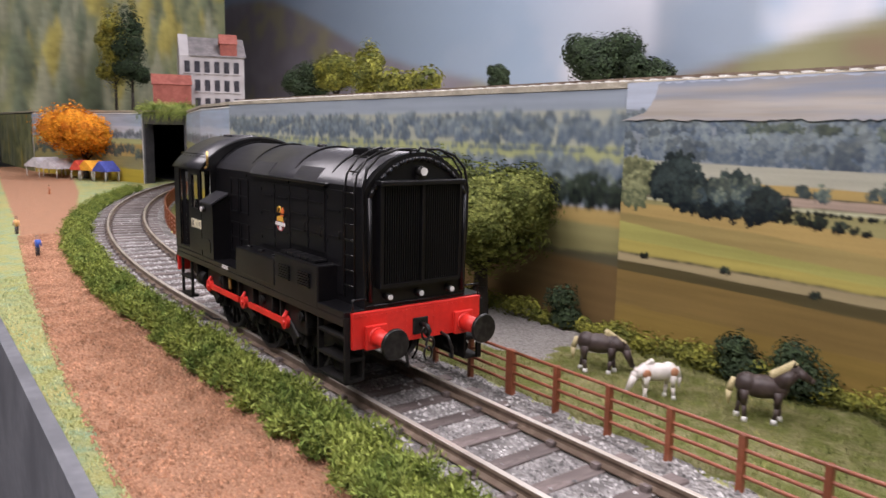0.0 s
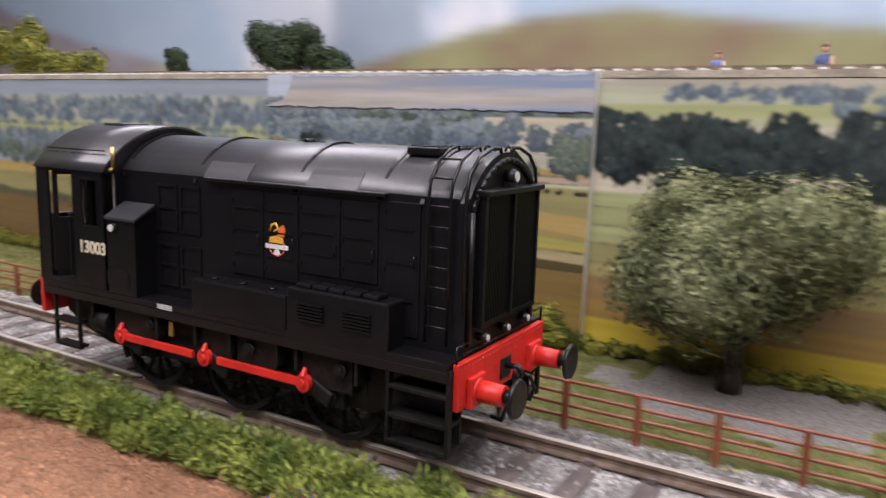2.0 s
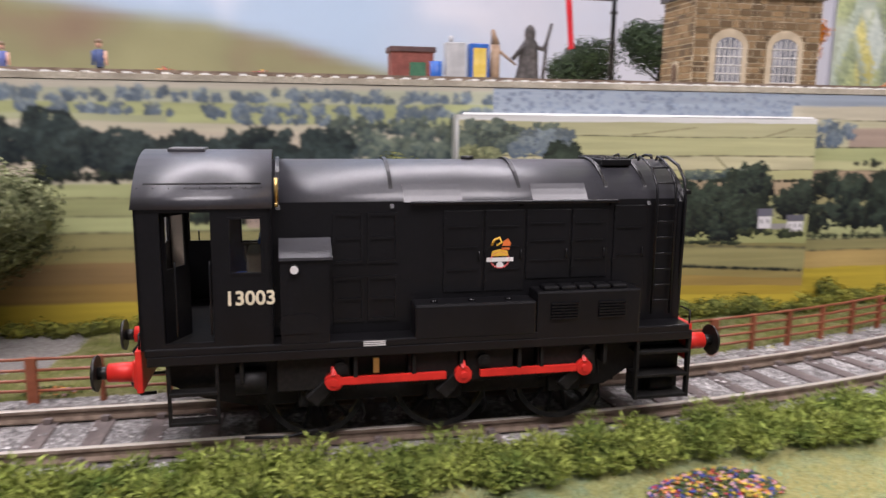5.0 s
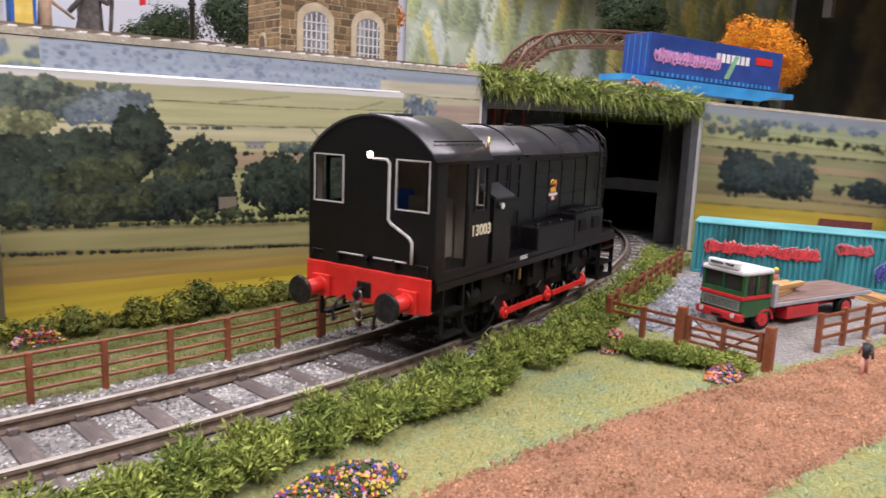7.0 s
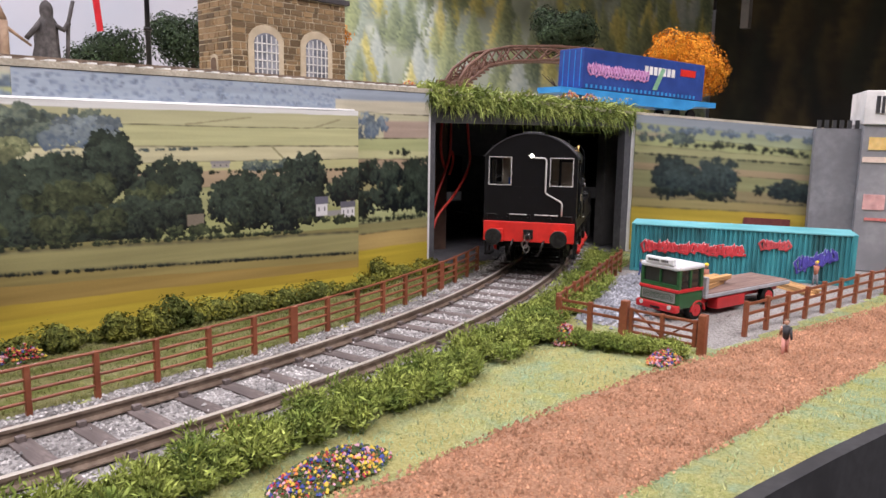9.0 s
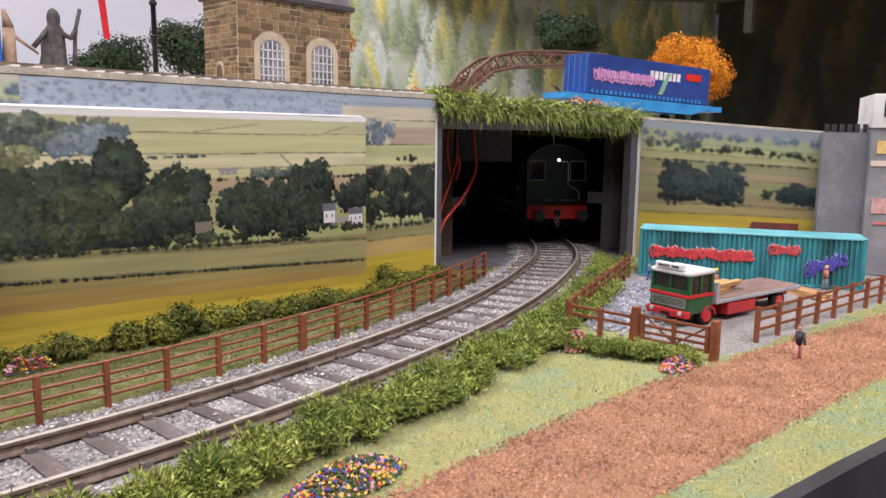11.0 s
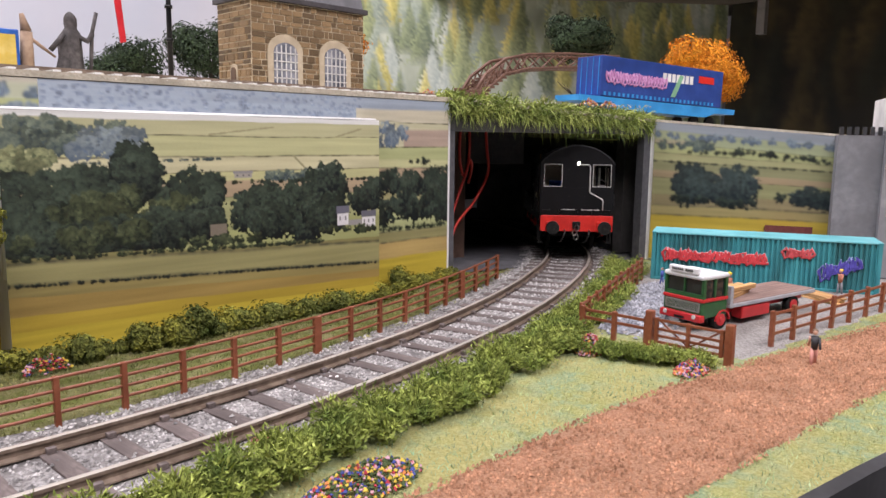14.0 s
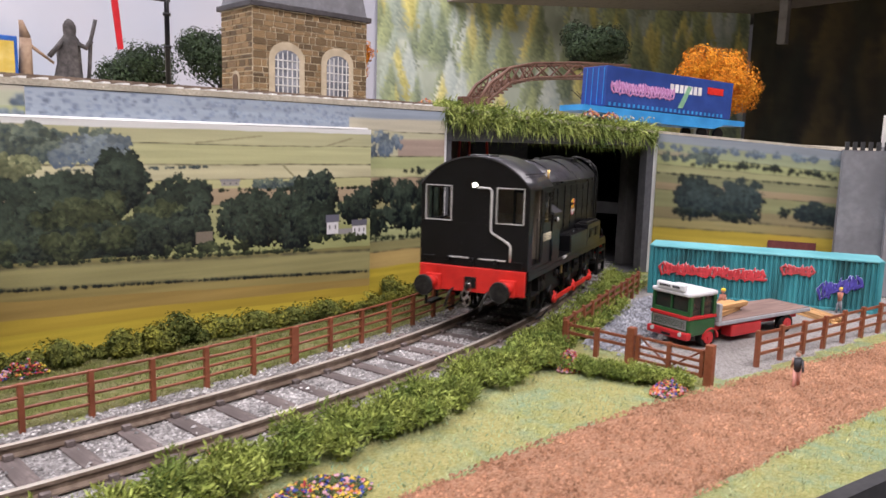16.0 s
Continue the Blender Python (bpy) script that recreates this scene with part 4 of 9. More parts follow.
def farm_card():
    c = Picture(0.205, 0.1075, 0.00045, 6)
    c.field(0, 0, WHITE_EDGE)
    c.field(0.028, 0.028, (0.47, 0.46, 0.27))
    c.field(0.095, 0.098, LIME, line=0.0005)
    c.field(0.19, 0.195, (0.54, 0.51, 0.32), line=0.0007)
    c.field(0.262, 0.265, (0.50, 0.49, 0.25), line=0.0004)
    c.field(0.30, 0.315, (0.40, 0.31, 0.20))
    c.field(0.37, 0.40, (0.34, 0.35, 0.17), line=0.0005)
    c.field(0.50, 0.52, (0.33, 0.35, 0.15))
    for (ua, va), (ub, vb) in (((0.46, 0.09), (0.64, 0.05)), ((0.84, 0.095), (0.93, 0.05)), ((0.70, 0.19), (0.74, 0.26))):
        for i in range(60):
            k = i / 59
            c.dab((ua + (ub - ua) * k) * c.w, (va + (vb - va) * k) * c.h, 1.3, 1.0, lambda dx, dy, q: np.asarray((0.33, 0.31, 0.18)) + 0 * q[..., None])
    c.wood(0.0, 0.27, 0.06, 0.15, 0.0055, 48, T_MID)
    c.wood(0.16, 0.29, 0.10, 0.17, 0.0052, 24, T_BLUE)
    c.wood(0.0, 0.11, 0.19, 0.24, 0.005, 14, T_LIGHT)
    c.hedge(0.15, 0.215, 0.5, 0.2, 0.0013, T_MID, 0.35)
    c.cottage(0.525, 0.575, 0.262, 0.295, (0.34, 0.32, 0.29), (0.26, 0.25, 0.26))
    c.wood(0.60, 0.72, 0.28, 0.30, 0.003, 20, T_MID)
    c.wood(0.72, 0.84, 0.265, 0.30, 0.0036, 14, T_MID)
    c.hedge(0.52, 0.315, 1.0, 0.32, 0.0016, T_OLIVE, 0.3)
    c.wood(0.255, 0.30, 0.25, 0.31, 0.0125, 7, T_DARK)
    c.wood(0.01, 0.20, 0.33, 0.50, 0.0115, 36, T_DARK)
    c.wood(0.12, 0.26, 0.36, 0.47, 0.0085, 15, T_OLIVE)
    c.wood(0.33, 0.37, 0.36, 0.42, 0.008, 5, T_DARK)
    c.wood(0.38, 0.48, 0.33, 0.46, 0.0095, 17, T_DARK)
    c.wood(0.30, 0.42, 0.42, 0.52, 0.0075, 15, T_OLIVE)
    c.wood(0.30, 0.48, 0.48, 0.55, 0.008, 26, T_DARK)
    c.wood(0.0, 0.32, 0.50, 0.57, 0.008, 40, T_DARK)
    c.wood(0.02, 0.3, 0.50, 0.56, 0.006, 16, T_OLIVE)
    c.wood(0.545, 0.60, 0.40, 0.50, 0.009, 9, T_DARK)
    c.wood(0.58, 0.78, 0.42, 0.56, 0.0105, 34, T_DARK)
    c.wood(0.76, 0.84, 0.34, 0.56, 0.0095, 20, T_DARK)
    c.crown(0.815, 0.31, 0.0085, T_DARK, 1.2)
    c.wood(0.915, 1.0, 0.38, 0.46, 0.008, 12, T_DARK)
    c.cottage(0.845, 0.885, 0.465, 0.57, (0.66, 0.65, 0.66), (0.14, 0.14, 0.18))
    c.cottage(0.935, 0.985, 0.50, 0.59, (0.66, 0.65, 0.66), (0.13, 0.13, 0.16))
    c.patch(0.885, 0.935, 0.545, 0.575, (0.30, 0.29, 0.28))
    c.hedge(0.79, 0.585, 1.0, 0.605, 0.0036, T_OLIVE, 0.1)
    c.patch(0.455, 0.50, 0.51, 0.565, (0.2, 0.17, 0.13))
    c.hedge(0.38, 0.58, 0.6, 0.60, 0.0036, T_OLIVE, 0.1)
    c.field(0.585, 0.655, (0.23, 0.21, 0.085), ragged=0.012)
    c.field(0.605, 0.68, OLIVE, line=0.0014)
    c.field(0.69, 0.80, (0.28, 0.23, 0.085), line=0.0015)
    c.field(0.74, 0.845, (0.33, 0.23, 0.07))
    c.field(0.82, 0.885, (0.44, 0.32, 0.045))
    c.field(0.88, 0.93, GOLD)
    c.hedge(0.0, 0.695, 1.0, 0.80, 0.0012, T_DARK, 0.2)
    c.hedge(0.0, 0.59, 0.8, 0.645, 0.0018, T_OLIVE, 0.3)
    return c


def far_tunnel_sheet(width, seed):
    c = Picture(width, 0.119, 0.0022, seed)
    for a, b, col in ((0, 0, (0.36, 0.46, 0.6)), (0.16, 0.18, HAZE), (0.26, 0.28, HILL), (0.36, 0.36, GREEN), (0.46, 0.44, OCHRE), (0.62, 0.62, OLIVE), (0.8, 0.8, GOLD)):
        c.field(a, b, col)
    c.wood(0, 1, 0.26, 0.34, 0.006, int(width * 260), T_BLUE)
    c.wood(0, 1, 0.48, 0.60, 0.009, int(width * 170), T_MID)
    return c


def yard_sheet():
    c = Picture(0.2495, 0.107, 0.0008, 11)
    # field colours darkened below the other sheets, standing for shade from the shelf
    c.field(0, 0, (0.26, 0.29, 0.32))
    c.field(0.06, 0.09, (0.30, 0.33, 0.20))
    c.field(0.12, 0.13, (0.40, 0.36, 0.24), 0, 0.12)
    c.field(0.15, 0.16, (0.36, 0.38, 0.18), line=0.0005)
    c.field(0.22, 0.22, (0.36, 0.35, 0.18), line=0.0006)
    c.field(0.275, 0.26, (0.25, 0.25, 0.13), line=0.0006)
    c.field(0.345, 0.34, (0.33, 0.25, 0.15))
    c.field(0.40, 0.38, (0.27, 0.27, 0.13), line=0.0006)
    c.field(0.52, 0.46, (0.25, 0.21, 0.11))
    c.field(0.60, 0.55, (0.33, 0.28, 0.12), line=0.0012)
    c.field(0.67, 0.62, (0.46, 0.35, 0.05), line=0.001)
    c.wood(0, 0.6, 0.07, 0.10, 0.003, 50, T_BLUE)
    c.wood(0.02, 0.2, 0.13, 0.17, 0.0036, 20, T_MID)
    c.hedge(0.22, 0.165, 0.6, 0.19, 0.0036, T_DARK, 0.3)
    c.wood(0.1, 0.6, 0.18, 0.205, 0.002, 30, T_DARK)
    c.hedge(0.0, 0.28, 0.6, 0.265, 0.0013, T_DARK, 0.4)
    c.wood(0.10, 0.17, 0.38, 0.52, 0.0105, 16, T_DEEP)
    c.wood(0.22, 0.295, 0.37, 0.52, 0.0105, 16, T_DEEP)
    c.wood(0.14, 0.26, 0.44, 0.52, 0.0095, 14, T_DEEP)
    c.wood(0.06, 0.32, 0.54, 0.56, 0.0034, 26, T_DARK)
    c.wood(0.44, 0.62, 0.46, 0.51, 0.0075, 18, T_DEEP)
    c.crown(0.39, 0.49, 0.0045, T_DARK)
    c.soften(1)
    return c


YARD_TOP, YARD_TOP_END = 0.1066, 0.0872


def posters():
    poster("printed sheet of hazy woods and fields along the fascia", (-0.5, FASC), (0.02, FASC), GZ, DECK - 0.0035, 0.0015, hazy_sheet())
    poster("printed sheet of pale fields and a dark wood along the fascia", (0.205, FASC), (0.535, FASC), GZ, DECK - 0.0035, 0.0015, dark_wood_sheet())
    poster("printed sheet with a blue-grey hillside above fields", (0.535, FASC), (0.794, FASC), GZ, DECK - 0.0035, 0.0018, hillside_sheet())
    # two stiffer cards standing proud of it
    poster("stiff proud card with a wooded hillside and sloping fields", (0.012, FASC), (0.207, FASC), GZ, 0.118, 0.006, torn_card(), "backdrop_card", 0.0055)
    poster("stiff proud card with white rounded edge, fields and dark trees", (0.513, FASC), (0.718, FASC), GZ, 0.1015, 0.018, farm_card(), "backdrop_card", 0.0165)
    # the rounded white fold along the top of the second card
    bm = bmesh.new()
    wire(bm, [(0.5135, FASC - 0.0166, 0.03), (0.5135, FASC - 0.0166, 0.098), (0.516, FASC - 0.0166, 0.1008), (0.716, FASC - 0.0166, 0.1008)], 0.0017, 8)
    tagged(part("card_fold", bm, M_PAPER), "rounded white fold along the edge of a card", "card edge", kind="structure")
    # torn pale strip across the first card, curling off at its lower edge
    rng = random.Random(8)
    bm = bmesh.new()
    n, rows = 70, []
    for j in range(6):
        k = j / 5
        rows.append([bm.verts.new((0.030 + 0.177 * i / n - (0.010 * k * k + (0.010 if j == 5 else 0)) * max(0, 1 - i / 10), FASC - 0.0066 - 0.0003 * k ** 3, 0.1172 - 0.0165 * k + (rng.uniform(-0.0007, 0.0005) if j in (0, 5) else 0))) for i in range(n + 1)])
    for a, b in zip(rows[:-1], rows[1:]):
        for i in range(n):
            bm.faces.new((a[i], b[i], b[i + 1], a[i + 1])).smooth = True
    tagged(part("torn_paper_strip", bm, mat("torn_pale_paper", (0.42, 0.38, 0.33), (0.56, 0.53, 0.49), rough=0.36, scale=50, scale2=30, stretch=(0.25, 1, 4), c3=(0.27, 0.34, 0.47))), "torn and curling pale paper strip", "paper")
    # beyond the tunnels
    for i, (pa, pb) in enumerate(((PL_R, (-0.66, 0.172)), ((-0.66, 0.172), (-0.5, FASC)))):
        poster("printed sheet of hazy fields beside the far tunnel", pa, pb, GZ, DECK - 0.006, 0.0015, far_tunnel_sheet(math.dist(pa, pb), 9 + i))
    poster("printed sheet of hazy fields beyond the far tunnel", (-1.5, 0.12), PL_L, GZ, DECK - 0.006, 0.0015, far_tunnel_sheet(0.417, 12))
    poster("printed sheet of fields, darkened for shelf shade, with hedgerow trees behind the container", (PR_R[0] + 0.001, PR_R[1] - 0.003), WALL_R_END, GZ, YARD_TOP, 0.0015, yard_sheet(), z1_end=YARD_TOP_END)


posters()


# ---- far backscene ----
def sky_picture():
    """Sky with soft clouds, a grey mountain and a green moor, over the whole back of the board."""
    x0, x1, z0, z1 = -3.3, 2.2, 0.0, 1.1
    c = Picture(x1 - x0, z1 - z0, 0.012, 77)
    X, Z = x0 + (x1 - x0) * c.u, z1 - (z1 - z0) * c.v
    n = soft_noise(c.h, c.w, 6, 22, c.rng, 4)
    blue, white, grey = np.asarray((0.37, 0.48, 0.62)), np.asarray((0.72, 0.72, 0.77)), np.asarray((0.29, 0.35, 0.43))
    c.rgb += blue
    c.lay(np.clip((n - 0.5) * 3, 0, 0.7) * np.clip((X + 1.1) * 2.5, 0.1, 1), white)
    c.lay(np.clip((X - 0.55) * 3, 0, 0.85) * np.clip(0.55 + n, 0, 1) * np.ones_like(n), (0.55, 0.55, 0.61))
    # a rounded white cloud; then painted strips of shadow and paler reflection
    d = np.hypot((X + 0.84) / 0.10, (Z - 0.235) / 0.085) + (n - 0.5) * 0.9
    c.lay(np.clip((1.1 - d) * 2.5, 0, 1), white)
    c.lay(np.clip((X + 0.70) * 25, 0, 1) * np.clip((-0.44 - X) * 25, 0, 1) * np.ones_like(n) * 0.8, grey)
    c.lay(np.clip((X + 0.44) * 25, 0, 1) * np.clip((-0.25 - X) * 25, 0, 1) * np.ones_like(n) * 0.5, white)

    def ridge(pts, colour, other):
        top = np.interp(X[0], [p[0] for p in pts], [p[1] for p in pts]) + 0.006 * (soft_noise(1, c.w, 1, 40, c.rng, 3)[0] - 0.5)
        m = np.clip((top[None, :] - Z) / 0.014 + 0.5, 0, 1) * ((X > pts[0][0]) & (X < pts[-1][0]))
        q = soft_noise(c.h, c.w, 14, 34, c.rng, 4)[..., None]
        c.lay(m, np.asarray(colour) * (1.25 - 0.5 * q) + (np.asarray(other) - np.asarray(colour)) * np.clip((q - 0.5) * 3, 0, 1))
    ridge([(-3.31, 0.5), (-2.8, 0.584), (-2.6, 0.575), (-2.38, 0.55), (-2.2, 0.50), (-2.03, 0.44), (-1.74, 0.33), (-1.5, 0.27), (-1.3, 0.235), (-1.1, 0.20), (-0.7, 0.15)], (0.29, 0.27, 0.31), (0.43, 0.4, 0.3))
    ridge([(-1.0, 0.17), (-0.8, 0.19), (-0.62, 0.205), (-0.443, 0.242), (-0.235, 0.283), (-0.066, 0.291), (0.17, 0.262), (0.3, 0.249), (0.42, 0.222), (0.575, 0.181), (0.85, 0.13)], (0.23, 0.225, 0.12), (0.26, 0.205, 0.13))
    c.field(0.862, 0.862, (0.34, 0.33, 0.2), 0.39, 0.7, ragged=0.01)
    c.soften(1)
    return c


def forest_sheet(label, p, q, z0, z1, pitch, seed, ground_colours, count, h, palette, soften=1):
    """A printed sheet of forest standing from p to q."""
    width = math.dist(p, q)
    c = Picture(width, z1 - z0, pitch, seed)
    lo, hi = (np.asarray(k) for k in ground_colours)
    c.rgb += lo + (hi - lo) * soft_noise(c.h, c.w, 9, 14, c.rng, 4)[..., None]
    c.forest(count, h, palette)
    c.soften(soften)
    t = thing("forest_backdrop", Matrix(), label, "backdrop", kind="structure")
    bm = bmesh.new()
    slab(bm, p, q, z0, z1, 0.008)
    part("board", bm, M_PAPER, t)
    u = (Vector((*q, 0)) - Vector((*p, 0))).normalized()

    def place(a, v):
        return np.stack((p[0] + u.x * width * a + u.y * 0.001, p[1] + u.y * width * a - u.x * 0.001, z1 - v * (z1 - z0)), -1)
    c.sheet("printed_picture", place, P_FAR, t)


def far_backscene():
    t = thing("backdrop", Matrix(), "printed sky with soft clouds above a grey mountain and a green moor", "backdrop", kind="structure")
    bm = bmesh.new()
    box(bm, -3.3, 2.2, 1.06, 1.07, 0.0, 1.1)
    part("board", bm, M_PAPER, t)
    sky_picture().sheet("printed_picture", lambda a, v: np.stack((-3.3 + 5.5 * a, 1.058 + 0 * a, 1.1 - 1.1 * v), -1), P_FAR, t)
    autumn = [((0.06, 0.08, 0.045), (0.27, 0.28, 0.13)), ((0.10, 0.12, 0.08), (0.34, 0.36, 0.24)), ((0.16, 0.14, 0.03), (0.55, 0.47, 0.12)), ((0.05, 0.065, 0.04), (0.2, 0.24, 0.14)), ((0.14, 0.15, 0.1), (0.42, 0.42, 0.28))]
    misty = [((0.20, 0.25, 0.21), (0.46, 0.52, 0.42)), ((0.15, 0.19, 0.10), (0.46, 0.51, 0.25)), ((0.32, 0.30, 0.09), (0.80, 0.72, 0.25)), ((0.09, 0.12, 0.08), (0.32, 0.38, 0.2)), ((0.34, 0.40, 0.38), (0.60, 0.64, 0.56))]
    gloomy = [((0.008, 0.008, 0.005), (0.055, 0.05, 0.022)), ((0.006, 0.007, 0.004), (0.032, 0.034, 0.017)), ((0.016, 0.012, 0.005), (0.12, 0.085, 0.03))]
    forest_sheet("printed sheet of yellow-green conifer forest", (-1.98, 0.02), (-1.88, 0.68), DECK - 0.002, 0.95, 0.006, 51, ((0.1, 0.12, 0.06), (0.3, 0.3, 0.14)), 330, 0.15, autumn)
    forest_sheet("printed sheet of yellow-green conifer forest down to the board", (-1.98, -0.6), (-1.93, 0.02), GZ, 0.95, 0.006, 52, ((0.1, 0.12, 0.06), (0.3, 0.3, 0.14)), 330, 0.15, autumn)
    forest_sheet("printed sheet of pale misty conifer forest", (1.44, 1.045), (2.06, 0.533), 0.04, 0.95, 0.0046, 53, ((0.22, 0.26, 0.2), (0.5, 0.54, 0.44)), 520, 0.12, misty, 0)
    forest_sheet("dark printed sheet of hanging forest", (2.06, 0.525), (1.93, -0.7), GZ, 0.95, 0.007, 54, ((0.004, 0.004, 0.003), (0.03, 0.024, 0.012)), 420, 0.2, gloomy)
    forest_sheet("printed sheet of forest below the far end of the deck", (-1.94, 0.112), (-1.502, 0.118), GZ, DECK - 0.006, 0.003, 55, ((0.1, 0.12, 0.06), (0.3, 0.3, 0.14)), 90, 0.06, autumn)
    # shelf above the right-hand end of the layout, with a hanging post
    bm = bmesh.new()
    box(bm, 1.55, 2.2, -0.6, 0.95, 0.385, 0.41)
    tagged(part("overhead_shelf", bm, mat("beige_shelf", (0.24, 0.21, 0.18), (0.3, 0.27, 0.235), rough=0.6, scale=60)), "beige shelf board above the layout", "shelf", kind="structure")
    bm = bmesh.new()
    box(bm, 1.86, 1.875, 0.37, 0.385, 0.29, 0.384)
    tagged(part("shelf_post", bm, mat("pale_shelf_post", (0.2, 0.19, 0.18), (0.26, 0.25, 0.24), rough=0.6, scale=60)), "short pale post below the shelf", "shelf", kind="structure")


far_backscene()


# ---- railway track ----
def railway_track():
    t = thing("railway_track", Matrix(), "weathered model railway track with brown sleepers in grey ballast", "track", kind="structure")
    bm = bmesh.new()
    box(bm, -0.0032, 0.0032, -0.0298, 0.0298, -0.0085, -0.0042, 0.0003)
    for s in (-1, 1):
        for o in (-0.0026, 0.0026):
            box(bm, -0.0014, 0.0014, s * 0.0167 + o - 0.0011, s * 0.0167 + o + 0.0011, -0.0043, -0.0024, 0.0002)
    me = bpy.data.meshes.new("sleeper")
    bm.to_mesh(me)
    bm.free()
    me.materials.append(M_SLEEPER)
    rng = random.Random(3)
    s = -1.2
    while s < 1.33:
        x, y, a = track(s)
        ob = new("sleeper", me)
        ob.parent = t
        ob.matrix_basis = pose(x, y, 0.0006 * rng.uniform(-1, 0.4) - drop(x, y), 0, 0, math.degrees(a) + rng.uniform(-1.2, 1.2))
        s += 0.0182
    prof_web = [(-0.0021, -0.0042), (0.0021, -0.0042), (0.0021, -0.0037), (0.0004, -0.0031), (0.0004, -0.0013), (-0.0004, -0.0013), (-0.0004, -0.0031), (-0.0021, -0.0037)]
    prof_head = [(-0.0010, -0.00125), (0.0010, -0.00125), (0.0010, -0.0002), (0.0007, 0.0), (-0.0007, 0.0), (-0.0010, -0.0002)]
    ss = [-1.25 + 2.59 * i / 340 for i in range(341)]
    for side in (-1, 1):
        for nm, prof, m in (("rail", prof_web, M_RAIL), ("rail_head", prof_head, M_RAILTOP)):
            verts, faces = [], []
            k = len(prof)
            for q in ss:
                for o, z in prof:
                    verts.append(beside(q, side * 0.0168 + o, z))
            for i in range(len(ss) - 1):
                for j in range(k):
                    faces.append((i * k + j, i * k + (j + 1) % k, (i + 1) * k + (j + 1) % k, (i + 1) * k + j))
            me = mesh_of(nm, verts, faces, [m, M_RAIL])
            if nm == "rail_head":
                me.polygons.foreach_set("material_index", [1 if (i % k) in (1, 5, 0) else 0 for i in range(len(faces))])
            ob = new(nm, me)
            ob.parent = t
    # fishplates at two joints
    for q in (0.43, -0.12):
        for side in (-1, 1):
            for o in (-0.0008, 0.0008):
                bm = bmesh.new()
                box(bm, -0.009, 0.009, -0.0005, 0.0005, -0.0031, -0.0014, 0.0001)
                p = part("fishplate", bm, M_RAIL, t)
                b = beside(q, side * 0.0168 + o)
                p.matrix_basis = pose(b.x, b.y, 0)
    # ballast bed and stones
    verts, faces = [], []
    prof = [(-0.043, GZ), (-0.036, -0.0058), (-0.031, -0.005), (0.031, -0.005), (0.036, -0.0058), (0.043, GZ)]
    for q in ss:
        for o, z in prof:
            verts.append(beside(q, o, z))
    for i in range(len(ss) - 1):
        for j in range(5):
            faces.append((i * 6 + j, (i + 1) * 6 + j, (i + 1) * 6 + j + 1, i * 6 + j + 1))
    ob = new("ballast_bed", mesh_of("ballast_bed", verts, faces, M_BALLAST))
    ob.parent = t
    verts, faces = [], []
    for _ in range(52000):
        q = rng.uniform(-0.42, 1.05) if rng.random() < 0.9 else rng.uniform(-1.1, 1.3)
        o = rng.uniform(-0.041, 0.041)
        if abs(abs(o) - 0.0168) < 0.003:
            continue
        k = ((q + 1.2) / 0.0182) % 1.0
        on_sleeper = abs(k - round(k)) < 0.19 and abs(o) < 0.03
        if on_sleeper and rng.random() < 0.93:
            continue
        r = rng.uniform(0.0004, 0.00092)
        c = beside(q, o, (-0.0041 if on_sleeper else -0.0051 if abs(o) < 0.034 else -0.0058) + r * 0.3)
        b = len(verts)
        for d in ((1, 0, 0), (0, 1, 0), (-1, 0, 0), (0, -1, 0), (0, 0, 1), (0, 0, -1)):
            verts.append(c + Vector(d) * r * rng.uniform(0.6, 1.25) + Vector((rng.uniform(-1, 1), rng.uniform(-1, 1), 0)) * r * 0.3)
        faces += [(b, b + 1, b + 4), (b + 1, b + 2, b + 4), (b + 2, b + 3, b + 4), (b + 3, b, b + 4)]
    ob = new("ballast_stones", mesh_of("ballast_stones", verts, faces, M_STONE))
    ob.parent = t
    tagged(ob, kind="stuff")
    return t


railway_track()


# ---- fence along the field ----
def fence_section(k0, k1, name="fence"):
    """Posts k0..k1 along the far side of the track; the end posts are double."""
    def at(k):
        s = 0.1905 + 0.02405 * k
        if k > 30:
            s = 0.1905 + 0.02405 * k
        return beside(s, 0.0385)
    t = thing(name, Matrix.Translation(at(k0) + Vector((0, 0, GZ))), "red-brown plastic post and rail fence section beside the track", "fence", "fence sections beside the track")
    o = at(k0)
    rng = random.Random(k0)
    for k in range(k0, k1 + (1 if k1 == 27 else 0)):
        p = at(k) - o
        bm = bmesh.new()
        w = 0.0019 if k == k0 else 0.0010
        box(bm, p.x - w, p.x + w, p.y - 0.0011, p.y + 0.0011, -0.001, 0.0177 + rng.uniform(-0.0003, 0.0003), 0.0003)
        part("post", bm, M_FENCE, t)
    for z in (0.0172, 0.0129, 0.0090, 0.0051):
        bm = bmesh.new()
        line = []
        for k in range(k0, k1):
            a, b = at(k) - o, at(k + 1) - o
            line += [(a.x, a.y, z), ((a.x + b.x) / 2, (a.y + b.y) / 2, z + rng.uniform(-0.0002, 0.0002))]
        line.append((b.x, b.y, z))
        wire(bm, line, 0.00064, 6)
        part("rail", bm, M_FENCE, t)


for k in range(-48, 24, 6):
    fence_section(k, k + 6)
fence_section(24, 27)


